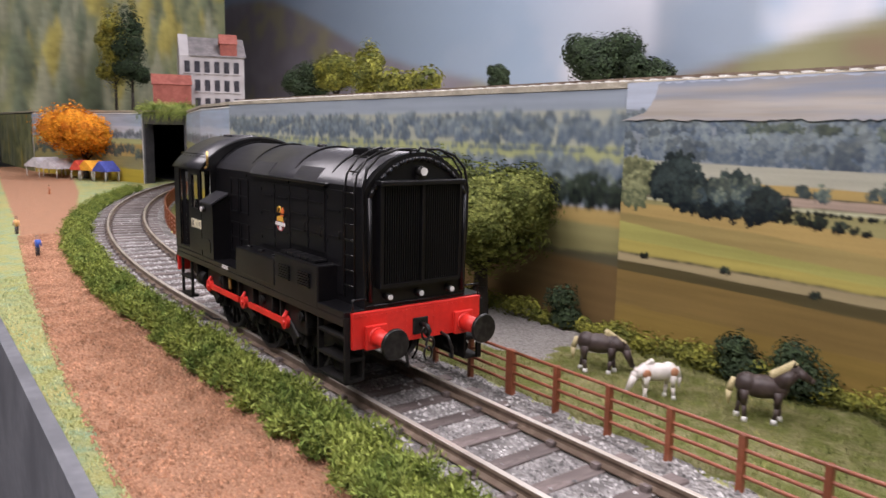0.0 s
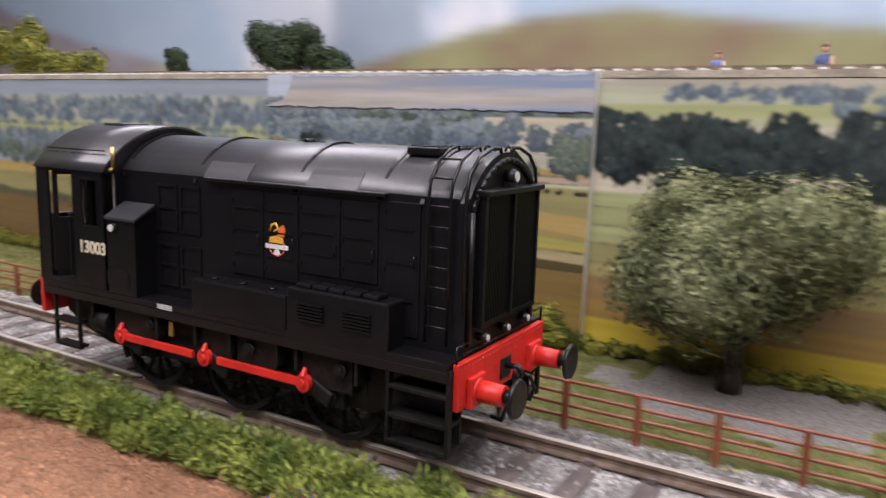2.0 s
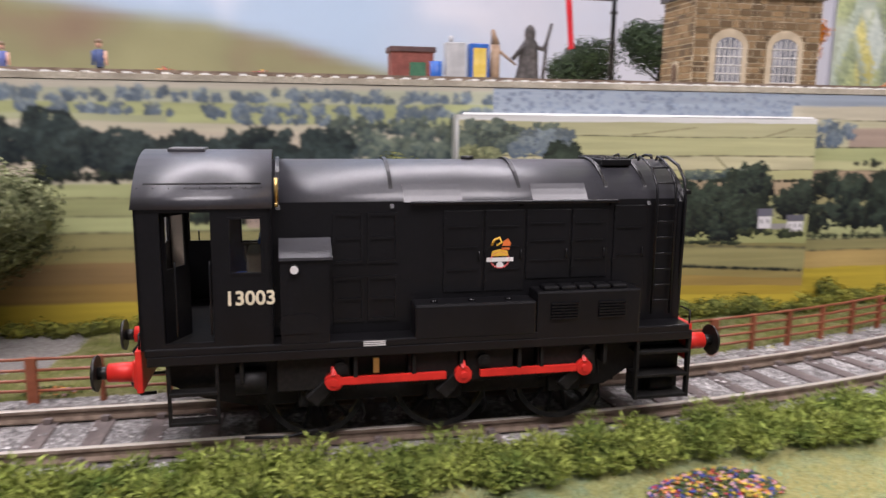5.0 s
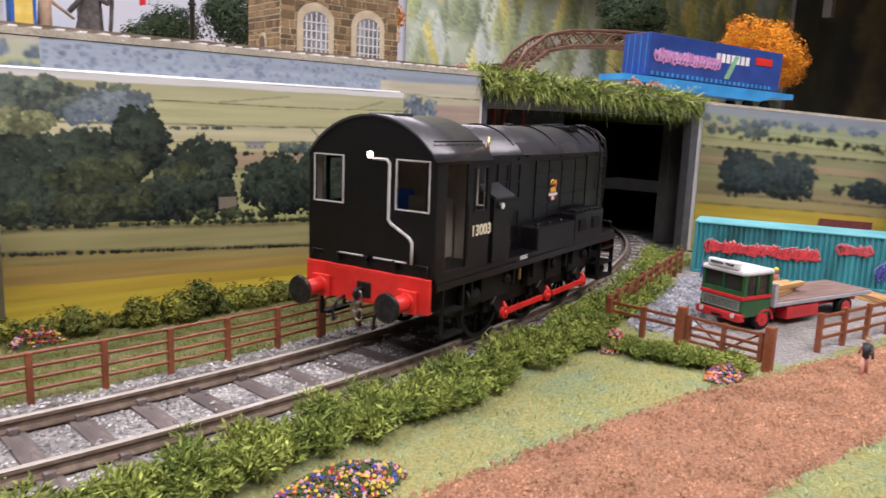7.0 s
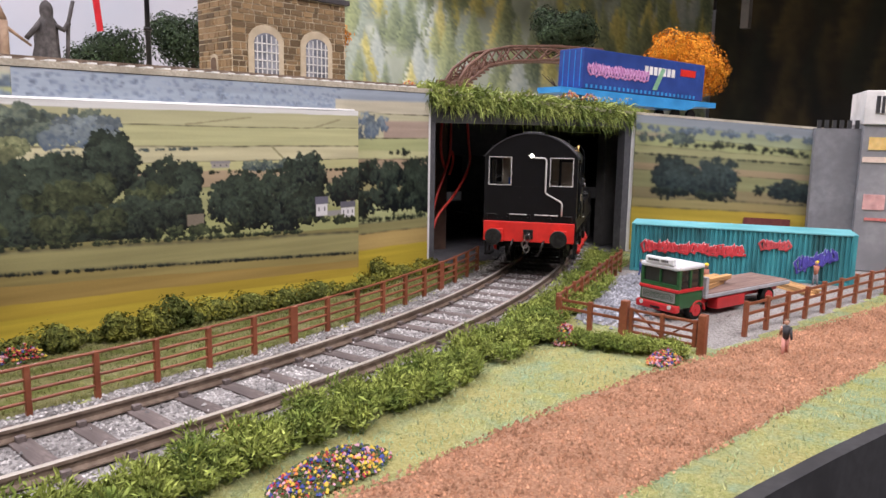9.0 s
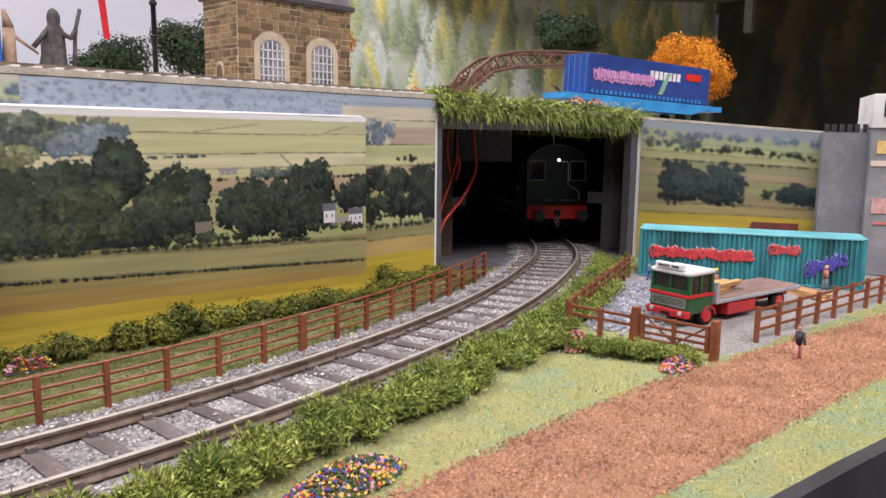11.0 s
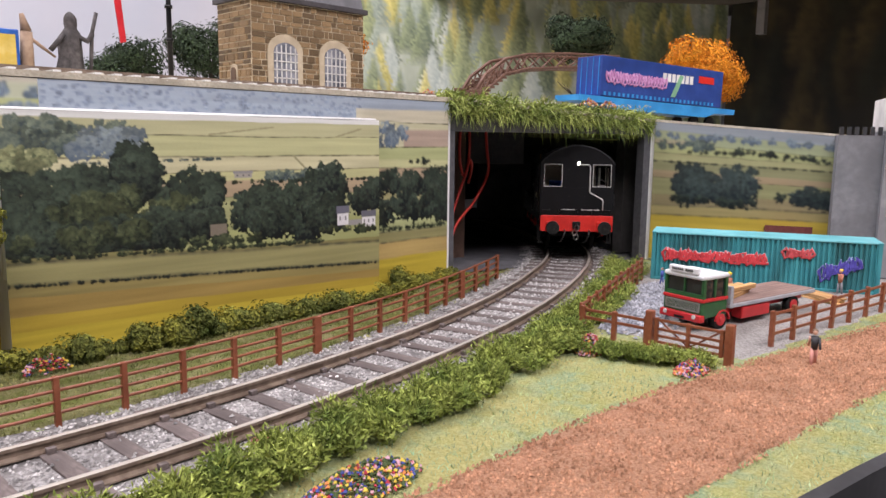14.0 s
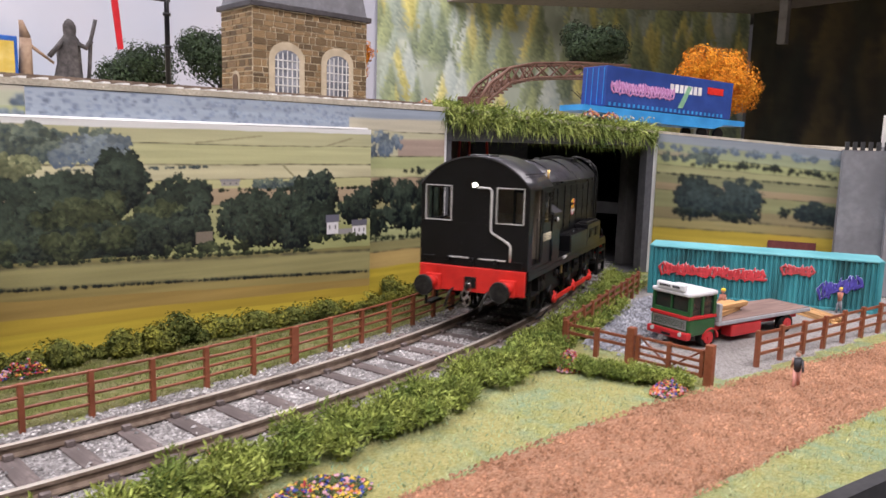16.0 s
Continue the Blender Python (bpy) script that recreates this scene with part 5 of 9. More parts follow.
# ---- locomotive ----
def wall_panel(bm, axis, at, th, u0, u1, v0, v1, holes):
    us = sorted({u0, u1, *[h[0] for h in holes], *[h[1] for h in holes]})
    vs = sorted({v0, v1, *[h[2] for h in holes], *[h[3] for h in holes]})
    for a, b in zip(us[:-1], us[1:]):
        for c, d in zip(vs[:-1], vs[1:]):
            m, n = (a + b) / 2, (c + d) / 2
            if any(h[0] < m < h[1] and h[2] < n < h[3] for h in holes):
                continue
            if axis == "y":
                box(bm, a, b, at, at + th, c, d)
            else:
                box(bm, at, at + th, a, b, c, d)
    bmesh.ops.remove_doubles(bm, verts=bm.verts[:], dist=0.00001)


def arch(half, z_eave, z_top, n=16):
    sag = z_top - z_eave
    R = (half * half + sag * sag) / (2 * sag)
    a = math.asin(half / R)
    return [(R * math.sin(-a + 2 * a * i / n), z_top - R + R * math.cos(-a + 2 * a * i / n)) for i in range(n + 1)]


def words(name, text, size, material, parent, m, extrude=0.00006, bold=0.0):
    cu = bpy.data.curves.new(name, "FONT")
    cu.body, cu.size, cu.extrude, cu.align_x, cu.align_y = text, size, extrude, "CENTER", "CENTER"
    cu.offset = bold
    tmp = bpy.data.objects.new(name, cu)
    scene.collection.objects.link(tmp)
    dg = bpy.context.evaluated_depsgraph_get()
    me = bpy.data.meshes.new_from_object(tmp.evaluated_get(dg))
    bpy.data.objects.remove(tmp)
    me.materials.clear()
    me.materials.append(material)
    ob = new(name, me)
    ob.parent = parent
    ob.matrix_basis = m
    return ob


def build_loco():
    L = thing("diesel_shunter", Matrix(), "satin black model diesel shunting locomotive with red buffer beams", "locomotive")
    HW = 0.0293
    # frames, running plate and beams
    bm = bmesh.new()
    for s in (-1, 1):
        prof = [(-0.084, 0.031), (-0.084, 0.021), (-0.074, 0.016), (-0.06, 0.0125), (0.055, 0.0125), (0.064, 0.018), (0.08, 0.02), (0.08, 0.031)]
        prism(bm, prof, s * 0.0215, s * 0.0230, "y")
    for x in (-0.055, -0.018, 0.02, 0.058):
        box(bm, x - 0.001, x + 0.001, -0.0215, 0.0215, 0.013, 0.03)
    part("frame", bm, M_UNDER, L)
    bm = bmesh.new()
    box(bm, -0.0885, 0.0815, -HW - 0.0004, HW + 0.0004, 0.0312, 0.0336, 0.0004)
    part("running_plate", bm, M_BLACK, L)
    bm = bmesh.new()
    for s in (-1, 1):
        box(bm, -0.088, 0.082, s * HW - 0.0006, s * HW + 0.0006, 0.0285, 0.0313, 0.0002)
    part("valance", bm, M_BLACK, L)
    # boxes hanging between the wheels
    for x0, x1 in ((-0.052, -0.03), (-0.012, 0.004), (0.006, 0.022), (0.03, 0.05)):
        for s in (-1, 1):
            bm = bmesh.new()
            box(bm, x0, x1, min(s * 0.0225, s * 0.027), max(s * 0.0225, s * 0.027), 0.0175, 0.0295, 0.0005)
            part("equipment_box", bm, M_UNDER, L)
    for x, d in ((0.082, 1), (-0.0895, -1)):
        bm = bmesh.new()
        bw = 0.0274 if d > 0 else 0.0288
        box(bm, min(x, x + d * 0.0018), max(x, x + d * 0.0018), -bw, bw, 0.0205, 0.0332, 0.0003)
        xf = x + d * 0.0018
        for i in range(27):
            for z in (0.0318, 0.0220):
                ball(bm, (xf, -bw + 0.0012 + (bw - 0.0012) * 2 * i / 26, z), 0.00034, 1)
        for y in (-0.0195, -0.0147, 0.0147, 0.0195, -0.006, 0.006):
            for i in range(4):
                ball(bm, (xf, y, 0.024 + 0.002 * i), 0.0003, 1)
        beam = part("buffer_beam", bm, M_RED, L, "riveted bright red buffer beam")
        for y in (-bw + 0.0086, bw - 0.0086):
            bm = bmesh.new()
            box(bm, min(xf, xf + d * 0.0016), max(xf, xf + d * 0.0016), y - 0.0042, y + 0.0042, 0.0202, 0.0286, 0.0004)
            tube(bm, (xf, y, 0.0244), (xf + d * 0.0092, y, 0.0244), 0.0031, 0.0028, 20)
            tube(bm, (xf + d * 0.001, y, 0.0244), (xf + d * 0.0022, y, 0.0244), 0.0037, 0.0033, 20)
            b = part("buffer", bm, M_RED, L, "red sprung buffer with a black head")
            bm = bmesh.new()
            tube(bm, (xf + d * 0.009, y, 0.0244), (xf + d * 0.0122, y, 0.0244), 0.0019, seg=16)
            tube(bm, (xf + d * 0.0122, y, 0.0244), (xf + d * 0.0132, y, 0.0244), 0.0054, 0.0050, 28)
            part("buffer_head", bm, M_STEEL, b)
        bm = bmesh.new()
        box(bm, xf - 0.0005, xf + 0.0005, -0.0032, 0.0032, 0.0225, 0.0285, 0.0003)
        hx = xf + d * 0.0045
        wire(bm, [(xf, 0, 0.0262), (hx, 0, 0.0262), (hx + d * 0.0012, 0, 0.0245), (hx, 0, 0.0232), (hx - d * 0.0012, 0, 0.0240)], 0.0009, 8)
        part("coupling_hook", bm, M_STEEL, L)
        for k, (y, z) in enumerate(((0.0, 0.0235), (0.0016, 0.0195), (0.0004, 0.0165))):
            bm = bmesh.new()
            pts = [(hx - d * 0.001 + 0.0005 * k, y + 0.0017 * math.cos(w), z + 0.0024 * math.sin(w)) for w in [2 * math.pi * i / 12 for i in range(13)]]
            wire(bm, pts, 0.00042, 6)
            part("coupling_link", bm, M_BRIGHT if d < 0 else M_STEEL, L)
        for y in (-0.010, 0.0095):
            bm = bmesh.new()
            wire(bm, [(xf, y, 0.0215), (xf + d * 0.004, y, 0.0208), (xf + d * 0.005, y + 0.001, 0.017), (xf + d * 0.003, y + 0.003, 0.0125), (xf - d * 0.001, y + 0.005, 0.012)], 0.00062, 8)
            part("brake_hose", bm, M_STEEL, L)
        for y in (-0.013, 0.0, 0.0135):
            bm = bmesh.new()
            if d > 0:
                tube(bm, (0.079, y, 0.0372), (0.0818, y, 0.0372), 0.0012, seg=12)
                p = part("marker_lamp", bm, M_STEEL, L)
                bm = bmesh.new()
                tube(bm, (0.0818, y, 0.0372), (0.0821, y, 0.0372), 0.00095, seg=12)
                part("lens", bm, M_LAMP_DIM, p)
            else:
                tube(bm, (-0.0898, y, 0.0372), (-0.0918, y, 0.0372), 0.0009, seg=10)
                box(bm, -0.0915, -0.0905, y - 0.0012, y + 0.0012, 0.0345, 0.0362)
                part("lamp_bracket", bm, M_BLACK, L)
        # handrail on the beam
        for y in (-0.027, 0.027):
            bm = bmesh.new()
            wire(bm, [(xf - d * 0.001, y, 0.033), (xf - d * 0.001, y, 0.0375), (xf - d * 0.001, y - math.copysign(0.006, y), 0.0375)], 0.00035, 6)
            part("handrail", bm, M_BLACK, L)
        if d > 0:
            bm = bmesh.new()
            wire(bm, [(0.0822, -0.021, 0.0345), (0.0822, 0.021, 0.0345)], 0.0003, 6)
            part("handrail", bm, M_BLACK, L)
    # hood
    ar = arch(0.0232, 0.0745, 0.0862)
    bm = bmesh.new()
    prism(bm, [(-0.0232, 0.0336), *[(y, z) for y, z in ar], (0.0232, 0.0336)], -0.0525, 0.0792)
    # the curved top takes the lighter black with sheen in its colour
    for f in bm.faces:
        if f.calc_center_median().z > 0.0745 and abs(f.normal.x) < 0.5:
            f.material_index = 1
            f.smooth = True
    hood = part("hood", bm, [M_BLACK, M_ROOF_SHEEN], L)
    for x in (-0.0505, -0.0165, 0.0247, 0.0544, 0.0682):
        bm = bmesh.new()
        prism(bm, arch(0.0240, 0.0725, 0.0869) + arch(0.0230, 0.0725, 0.0858)[::-1], x - 0.0006, x + 0.0006)
        part("roof_band", bm, M_BLACK, hood)
    for s in (-1, 1):
        bm = bmesh.new()
        box(bm, -0.0106, 0.0573, min(s * 0.0230, s * 0.0252), max(s * 0.0230, s * 0.0252), 0.0735, 0.0745, 0.0003)
        part("gutter", bm, M_BLACK, hood)
    bm = bmesh.new()
    box(bm, 0.056, 0.0665, -0.012, 0.012, 0.0845, 0.0868, 0.0004)
    for i in range(9):
        box(bm, 0.0568 + 0.00105 * i, 0.0573 + 0.00105 * i, -0.011, 0.011, 0.0866, 0.0871)
    part("radiator_vent", bm, M_BLACK, hood)
    bm = bmesh.new()
    tube(bm, (0.012, 0, 0.0855), (0.012, 0, 0.0872), 0.0022, seg=14)
    part("exhaust", bm, M_BLACK, hood)
    for s in (-1, 1):
        for xa, xb in ((-0.0128, 0.0055), (0.0285, 0.0470)):
            bm = bmesh.new()
            up, lo = arch(0.02355, 0.0742, 0.08655, 24)[:4], arch(0.0231, 0.0740, 0.0860, 24)[:4]
            prism(bm, [(-s * y, z) for y, z in up + lo[::-1]], xa, xb)
            part("roof_plate", bm, M_ROOF_SHEEN, hood)
    # side doors with their own edges, hinges and handles
    for s in (-1, 1):
        y0, y1 = (s * 0.0229, s * 0.0237)
        for x0, x1, z0, z1 in ((-0.0005, 0.0125, 0.0455, 0.0715), (0.0128, 0.0262, 0.0455, 0.0715), (0.0265, 0.0415, 0.049, 0.0715), (0.0418, 0.0545, 0.049, 0.0715), (0.0562, 0.068, 0.036, 0.0725)):
            bm = bmesh.new()
            box(bm, x0 + 0.0002, x1 - 0.0002, min(y0, y1), max(y0, y1), z0, z1, 0.00022)
            d = part("hood_door", bm, M_BLACK, hood)
            bm = bmesh.new()
            for z in (z0 + 0.003, (z0 + z1) / 2, z1 - 0.003):
                box(bm, x0, x0 + 0.0009, min(s * 0.0235, s * 0.0240), max(s * 0.0235, s * 0.0240), z - 0.0007, z + 0.0007)
            for z in (z0 + (z1 - z0) * 0.27, z0 + (z1 - z0) * 0.55, z0 + (z1 - z0) * 0.8):
                box(bm, x0 + 0.0015, x1 - 0.002, min(s * 0.0235, s * 0.0241), max(s * 0.0235, s * 0.0241), z - 0.00022, z + 0.00022)
            wire(bm, [(x1 - 0.0015, s * 0.0236, 0.0585), (x1 - 0.0015, s * 0.0246, 0.0585), (x1 - 0.0015, s * 0.0246, 0.0555), (x1 - 0.0015, s * 0.0236, 0.0555)], 0.0002, 5)
            part("hinge", bm, M_BLACK, d)
        # louvred cupboard doors next to the cab
        for x0, x1 in ((-0.0345, -0.0250), (-0.0240, -0.0145)):
            for z0, z1 in ((0.0372, 0.0515), (0.0555, 0.0712)):
                bm = bmesh.new()
                wall_panel(bm, "y", min(y0, y1), 0.0008, x0, x1, z0, z1, [(x0 + 0.001, x1 - 0.001, z0 + 0.001, (z0 + z1) / 2 - 0.0004), (x0 + 0.001, x1 - 0.001, (z0 + z1) / 2 + 0.0004, z1 - 0.001)])
                part("cupboard_door", bm, M_BLACK, hood)
    # radiator end
    bm = bmesh.new()
    ar2 = arch(0.0232, 0.0735, 0.0862)
    prism(bm, [(-0.0232, 0.0336), *ar2, (0.0232, 0.0336)], 0.0763, 0.0792)
    part("nose", bm, M_BLACK, L)
    bm = bmesh.new()
    o = [(-0.0212, 0.036), *[(y * 0.93, z - 0.0022) for y, z in ar2], (0.0212, 0.036)]
    for (a, b), (c, d2) in zip(o[:-1], o[1:]):
        tube(bm, (0.0795, a, b), (0.0795, c, d2), 0.0009, seg=8)
    part("nose_beading", bm, M_BLACK, L)
    bm = bmesh.new()
    wall_panel(bm, "x", 0.0790, 0.0030, -0.0185, 0.0185, 0.0405, 0.0765, [(-0.0172, 0.0172, 0.0418, 0.0752)])
    box(bm, 0.0790, 0.0832, -0.0193, 0.0193, 0.0752, 0.0768, 0.0003)
    gr = part("radiator_grille", bm, M_BLACK, L)
    for i in range(34):
        y = -0.0168 + 0.0336 * i / 33
        bm = bmesh.new()
        box(bm, 0.0795, 0.0815, y - 0.00022, y + 0.00022, 0.0418, 0.0752)
        part("shutter", bm, M_BLACK, gr)
    bm = bmesh.new()
    box(bm, 0.0796, 0.0824, -0.0006, 0.0006, 0.0415, 0.0755, 0.0002)
    part("centre_bar", bm, M_BLACK, gr)
    # upper headlamp
    bm = bmesh.new()
    tube(bm, (0.079, 0, 0.0797), (0.0822, 0, 0.0797), 0.0019, seg=16)
    box(bm, 0.0785, 0.081, -0.0016, 0.0016, 0.0768, 0.0782)
    hl = part("headlamp", bm, M_STEEL, L)
    bm = bmesh.new()
    tube(bm, (0.0822, 0, 0.0797), (0.0825, 0, 0.0797), 0.0014, seg=16)
    part("lens", bm, M_LAMP_DIM, hl, "pale front lamp lens")
    # ladders and hoops on the nose
    for s in (-1, 1):
        bm = bmesh.new()
        for x in (0.0682, 0.0748):
            wire(bm, [(x, s * 0.0247, 0.036), (x, s * 0.0247, 0.0735), (x, s * 0.0238, 0.0785), (x, s * 0.0195, 0.0838), (x, s * 0.0135, 0.0866), (x, s * 0.009, 0.0875), (x, s * 0.008, 0.0862)], 0.00042, 6)
        for z in (0.0405, 0.0458, 0.0511, 0.0564, 0.0617, 0.067, 0.0723):
            wire(bm, [(0.0682, s * 0.0247, z), (0.0748, s * 0.0247, z)], 0.00034, 6)
        for y, z in ((0.0232, 0.0795), (0.0185, 0.0843)):
            wire(bm, [(0.0682, s * y, z), (0.0748, s * y, z)], 0.00034, 6)
        part("ladder", bm, M_BLACK, L)
        bm = bmesh.new()
        wire(bm, [(0.0787, s * 0.0222, 0.036), (0.0787, s * 0.0238, 0.06), (0.0787, s * 0.0238, 0.0735), (0.0787, s * 0.0222, 0.0805), (0.0787, s * 0.017, 0.0850), (0.0787, s * 0.009, 0.0872), (0.0787, s * 0.004, 0.0872), (0.0787, s * 0.0032, 0.0855)], 0.00055, 8)
        part("grab_rail", bm, M_BLACK, L)
    # side tanks
    for s in (-1, 1):
        ya, yb = (s * 0.0200, s * 0.0298)
        bm = bmesh.new()
        box(bm, -0.0105, 0.0282, min(ya, yb), max(ya, yb), 0.0325, 0.0436, 0.0007)
        tk = part("side_tank", bm, M_BLACK, L)
        for x in (-0.004, 0.008, 0.02):
            bm = bmesh.new()
            tube(bm, (x, s * 0.026, 0.0434), (x, s * 0.026, 0.0443), 0.0012, seg=10)
            part("filler_cap", bm, M_BLACK, tk)
        bm = bmesh.new()
        box(bm, 0.0284, 0.0635, min(ya, yb), max(ya, yb), 0.0295, 0.0464, 0.0006)
        bx = part("battery_box", bm, M_BLACK, L)
        for i in range(5):
            bm = bmesh.new()
            x = 0.0335 + 0.0058 * i
            box(bm, x - 0.0026, x + 0.0026, min(s * 0.0232, s * 0.0286), max(s * 0.0232, s * 0.0286), 0.0462, 0.0478, 0.0006)
            part("lid", bm, M_BLACK, bx)
        for xc in (0.0375, 0.0535):
            bm = bmesh.new()
            for i in range(6):
                z = 0.0375 + 0.00095 * i
                box(bm, xc - 0.0046, xc + 0.0046, min(s * 0.0296, s * 0.0305), max(s * 0.0296, s * 0.0305), z, z + 0.0005)
            part("louvre", bm, M_BLACK, bx)
        # locker with a sloping top beside the cab
        bm = bmesh.new()
        prism(bm, [(min(ya, yb), 0.0336), (max(ya, yb), 0.0336), (s * 0.0298 if s > 0 else -0.0200, 0.0585 if s > 0 else 0.0625), (-0.0298 if s < 0 else 0.0200, 0.0585 if s < 0 else 0.0625)], -0.0503, -0.0362)
        lk = part("locker", bm, M_BLACK, L)
        bm = bmesh.new()
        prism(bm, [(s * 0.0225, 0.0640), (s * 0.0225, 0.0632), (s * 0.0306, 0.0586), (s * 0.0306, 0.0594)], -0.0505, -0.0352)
        part("locker_lid", bm, M_ROOF_SHEEN, lk)
        bm = bmesh.new()
        tube(bm, (-0.0462, s * 0.029, 0.0560), (-0.0462, s * 0.0312, 0.0560), 0.0015, seg=14)
        lp = part("side_lamp", bm, M_STEEL, lk)
        bm = bmesh.new()
        tube(bm, (-0.0462, s * 0.0312, 0.0560), (-0.0462, s * 0.0316, 0.0560), 0.0012, seg=14)
        part("lens", bm, M_WHITE, lp, "white round lamp lens")
        bm = bmesh.new()
        prism(bm, [(-0.0505, 0.0365), (-0.0395, 0.0365), (-0.0395, 0.041), (-0.0412, 0.0425), (-0.0488, 0.0425), (-0.0505, 0.041)], s * 0.0297, s * 0.0301, "y")
        part("access_plate", bm, M_BLACK, lk)
        # emblem in plain shapes, and number
        em = bmesh.new()
        yy = s * 0.02365
        for i in range(14):
            w = 2 * math.pi * i / 14
            v = 2 * math.pi * (i + 1) / 14
            tube(em, (0.0180 + 0.0030 * math.cos(w), yy, 0.0555 + 0.0026 * math.sin(w)), (0.0180 + 0.0030 * math.cos(v), yy, 0.0555 + 0.0026 * math.sin(v)), 0.00035, seg=5)
        e = part("emblem", em, mat("emblem_red", (0.55, 0.1, 0.1), (0.6, 0.14, 0.13), rough=0.5), hood, "small crest of yellow, orange, red and white shapes")
        em = bmesh.new()
        box(em, 0.0136, 0.0224, min(yy, yy + s * 0.0003), max(yy, yy + s * 0.0003), 0.0550, 0.0563)
        tube(em, (0.018, yy, 0.0538), (0.018, yy + s * 0.0002, 0.0538), 0.0012, seg=12)
        part("crest_scroll", em, M_WHITE, e)
        em = bmesh.new()
        prism(em, [(0.0150, 0.0568), (0.0208, 0.0568), (0.0203, 0.0585), (0.0178, 0.0590), (0.0155, 0.0585)], yy, yy + s * 0.0003, "y")
        wire(em, [(0.0152 + 0.0028 * k * 0.3, yy, z) for k, z in ((0, 0.0602), (1, 0.0620), (3, 0.0626), (4, 0.0612), (2, 0.0601))], 0.00045, 5)
        part("crest_figure", em, M_YELLOW, e)
        em = bmesh.new()
        prism(em, [(0.0183, 0.0588), (0.0210, 0.0588), (0.0214, 0.0610), (0.0205, 0.0624), (0.0190, 0.0615)], yy, yy + s * 0.0004, "y")
        part("crest_figure", em, M_ORANGE_RED, e)
        words("running_number", "13003", 0.0058, M_CREAM, L, pose(-0.0588, s * 0.02955, 0.0476, 90, 0, 0 if s < 0 else 180), 0.0001, 0.00013)
        bm = bmesh.new()
        for i in range(3):
            box(bm, -0.0262, -0.0195, min(s * 0.0297, s * 0.0299), max(s * 0.0297, s * 0.0299), 0.0317 + 0.0006 * i, 0.0320 + 0.0006 * i)
        part("data_panel", bm, M_WHITE, L, "tiny white lines of lettering")
    # cab
    bm = bmesh.new()
    prism(bm, [(-0.0284, 0.0337), (0.0284, 0.0337), (0.0284, 0.0345), (-0.0284, 0.0345)], -0.0885, -0.0527)
    part("cab_floor", bm, M_UNDER, L)
    for s in (-1, 1):
        bm = bmesh.new()
        wall_panel(bm, "y", s * 0.0293 - (0 if s < 0 else 0.0009), 0.0009, -0.0893, -0.0525, 0.0332, 0.0742, [(-0.0828, -0.0692, 0.0350, 0.0728), (-0.0640, -0.0555, 0.0552, 0.0708)])
        sd = part("cab_side", bm, M_BLACK, L)
        bm = bmesh.new()
        box(bm, -0.0640, -0.0555, s * 0.0289 - 0.0001, s * 0.0289 + 0.0001, 0.0552, 0.0708)
        p = part("window_pane", bm, M_GLASS, sd)
        p.visible_shadow = False
        bm = bmesh.new()
        wall_panel(bm, "y", s * 0.0294 - 0.0002, 0.0004, -0.0646, -0.0549, 0.0546, 0.0714, [(-0.0640, -0.0555, 0.0552, 0.0708)])
        part("window_frame", bm, M_BLACK, sd)
        bm = bmesh.new()
        if s > 0:
            wall_panel(bm, "y", s * 0.0262 - 0.0003, 0.0006, -0.0835, -0.0685, 0.0345, 0.0728, [(-0.0815, -0.0705, 0.0560, 0.0718)])
        else:
            # this door stands open, folded into the cab
            wall_panel(bm, "y", 0.0, 0.0006, 0.0, 0.0125, 0.0345, 0.0728, [(0.0018, 0.0108, 0.0560, 0.0712)])
            bmesh.ops.transform(bm, matrix=pose(-0.0826, s * 0.0278, 0, 0, 0, 62), verts=bm.verts[:])
        part("cab_door", bm, M_BLACK, L)
        for x in (-0.0790, -0.0697):
            bm = bmesh.new()
            wire(bm, [(x, s * 0.0298, 0.037), (x, s * 0.0302, 0.038), (x, s * 0.0302, 0.058), (x, s * 0.0298, 0.059)], 0.0003, 6)
            part("handrail", bm, M_BLACK, sd)
    hw = arch(0.0293, 0.0740, 0.0885)
    for x, nm in ((-0.0895, "cab_back"), (-0.0534, "cab_front")):
        bm = bmesh.new()
        holes = [(-0.0262, -0.0125, 0.0565, 0.0735), (0.0125, 0.0262, 0.0565, 0.0735)] if nm == "cab_back" else [(-0.0287, -0.0242, 0.0565, 0.073), (0.0242, 0.0287, 0.0565, 0.073)]
        wall_panel(bm, "x", x, 0.0009, -0.0293, 0.0293, 0.0332, 0.0742, holes)
        prism(bm, [(-0.0293, 0.0741), *hw[1:-1], (0.0293, 0.0741)], x, x + 0.0009)
        w = part(nm, bm, M_BLACK, L)
        for y0, y1, z0, z1 in holes:
            bm = bmesh.new()
            box(bm, x + 0.0003, x + 0.0005, y0, y1, z0, z1)
            p = part("window_pane", bm, M_GLASS, w)
            p.visible_shadow = False
            bm = bmesh.new()
            wall_panel(bm, "x", x - 0.0004, 0.0005, y0 - 0.0005, y1 + 0.0005, z0 - 0.0005, z1 + 0.0005, [(y0, y1, z0, z1)])
            part("window_frame", bm, M_PIPE, w, "thin bright window frame")
    bm = bmesh.new()
    up = arch(0.0300, 0.0738, 0.0892)
    lo = arch(0.0293, 0.0738, 0.0884)
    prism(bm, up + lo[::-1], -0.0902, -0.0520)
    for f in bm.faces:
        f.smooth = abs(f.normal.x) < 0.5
    rf = part("cab_roof", bm, M_ROOF_SHEEN, L, "dark satin curved cab roof")
    bm = bmesh.new()
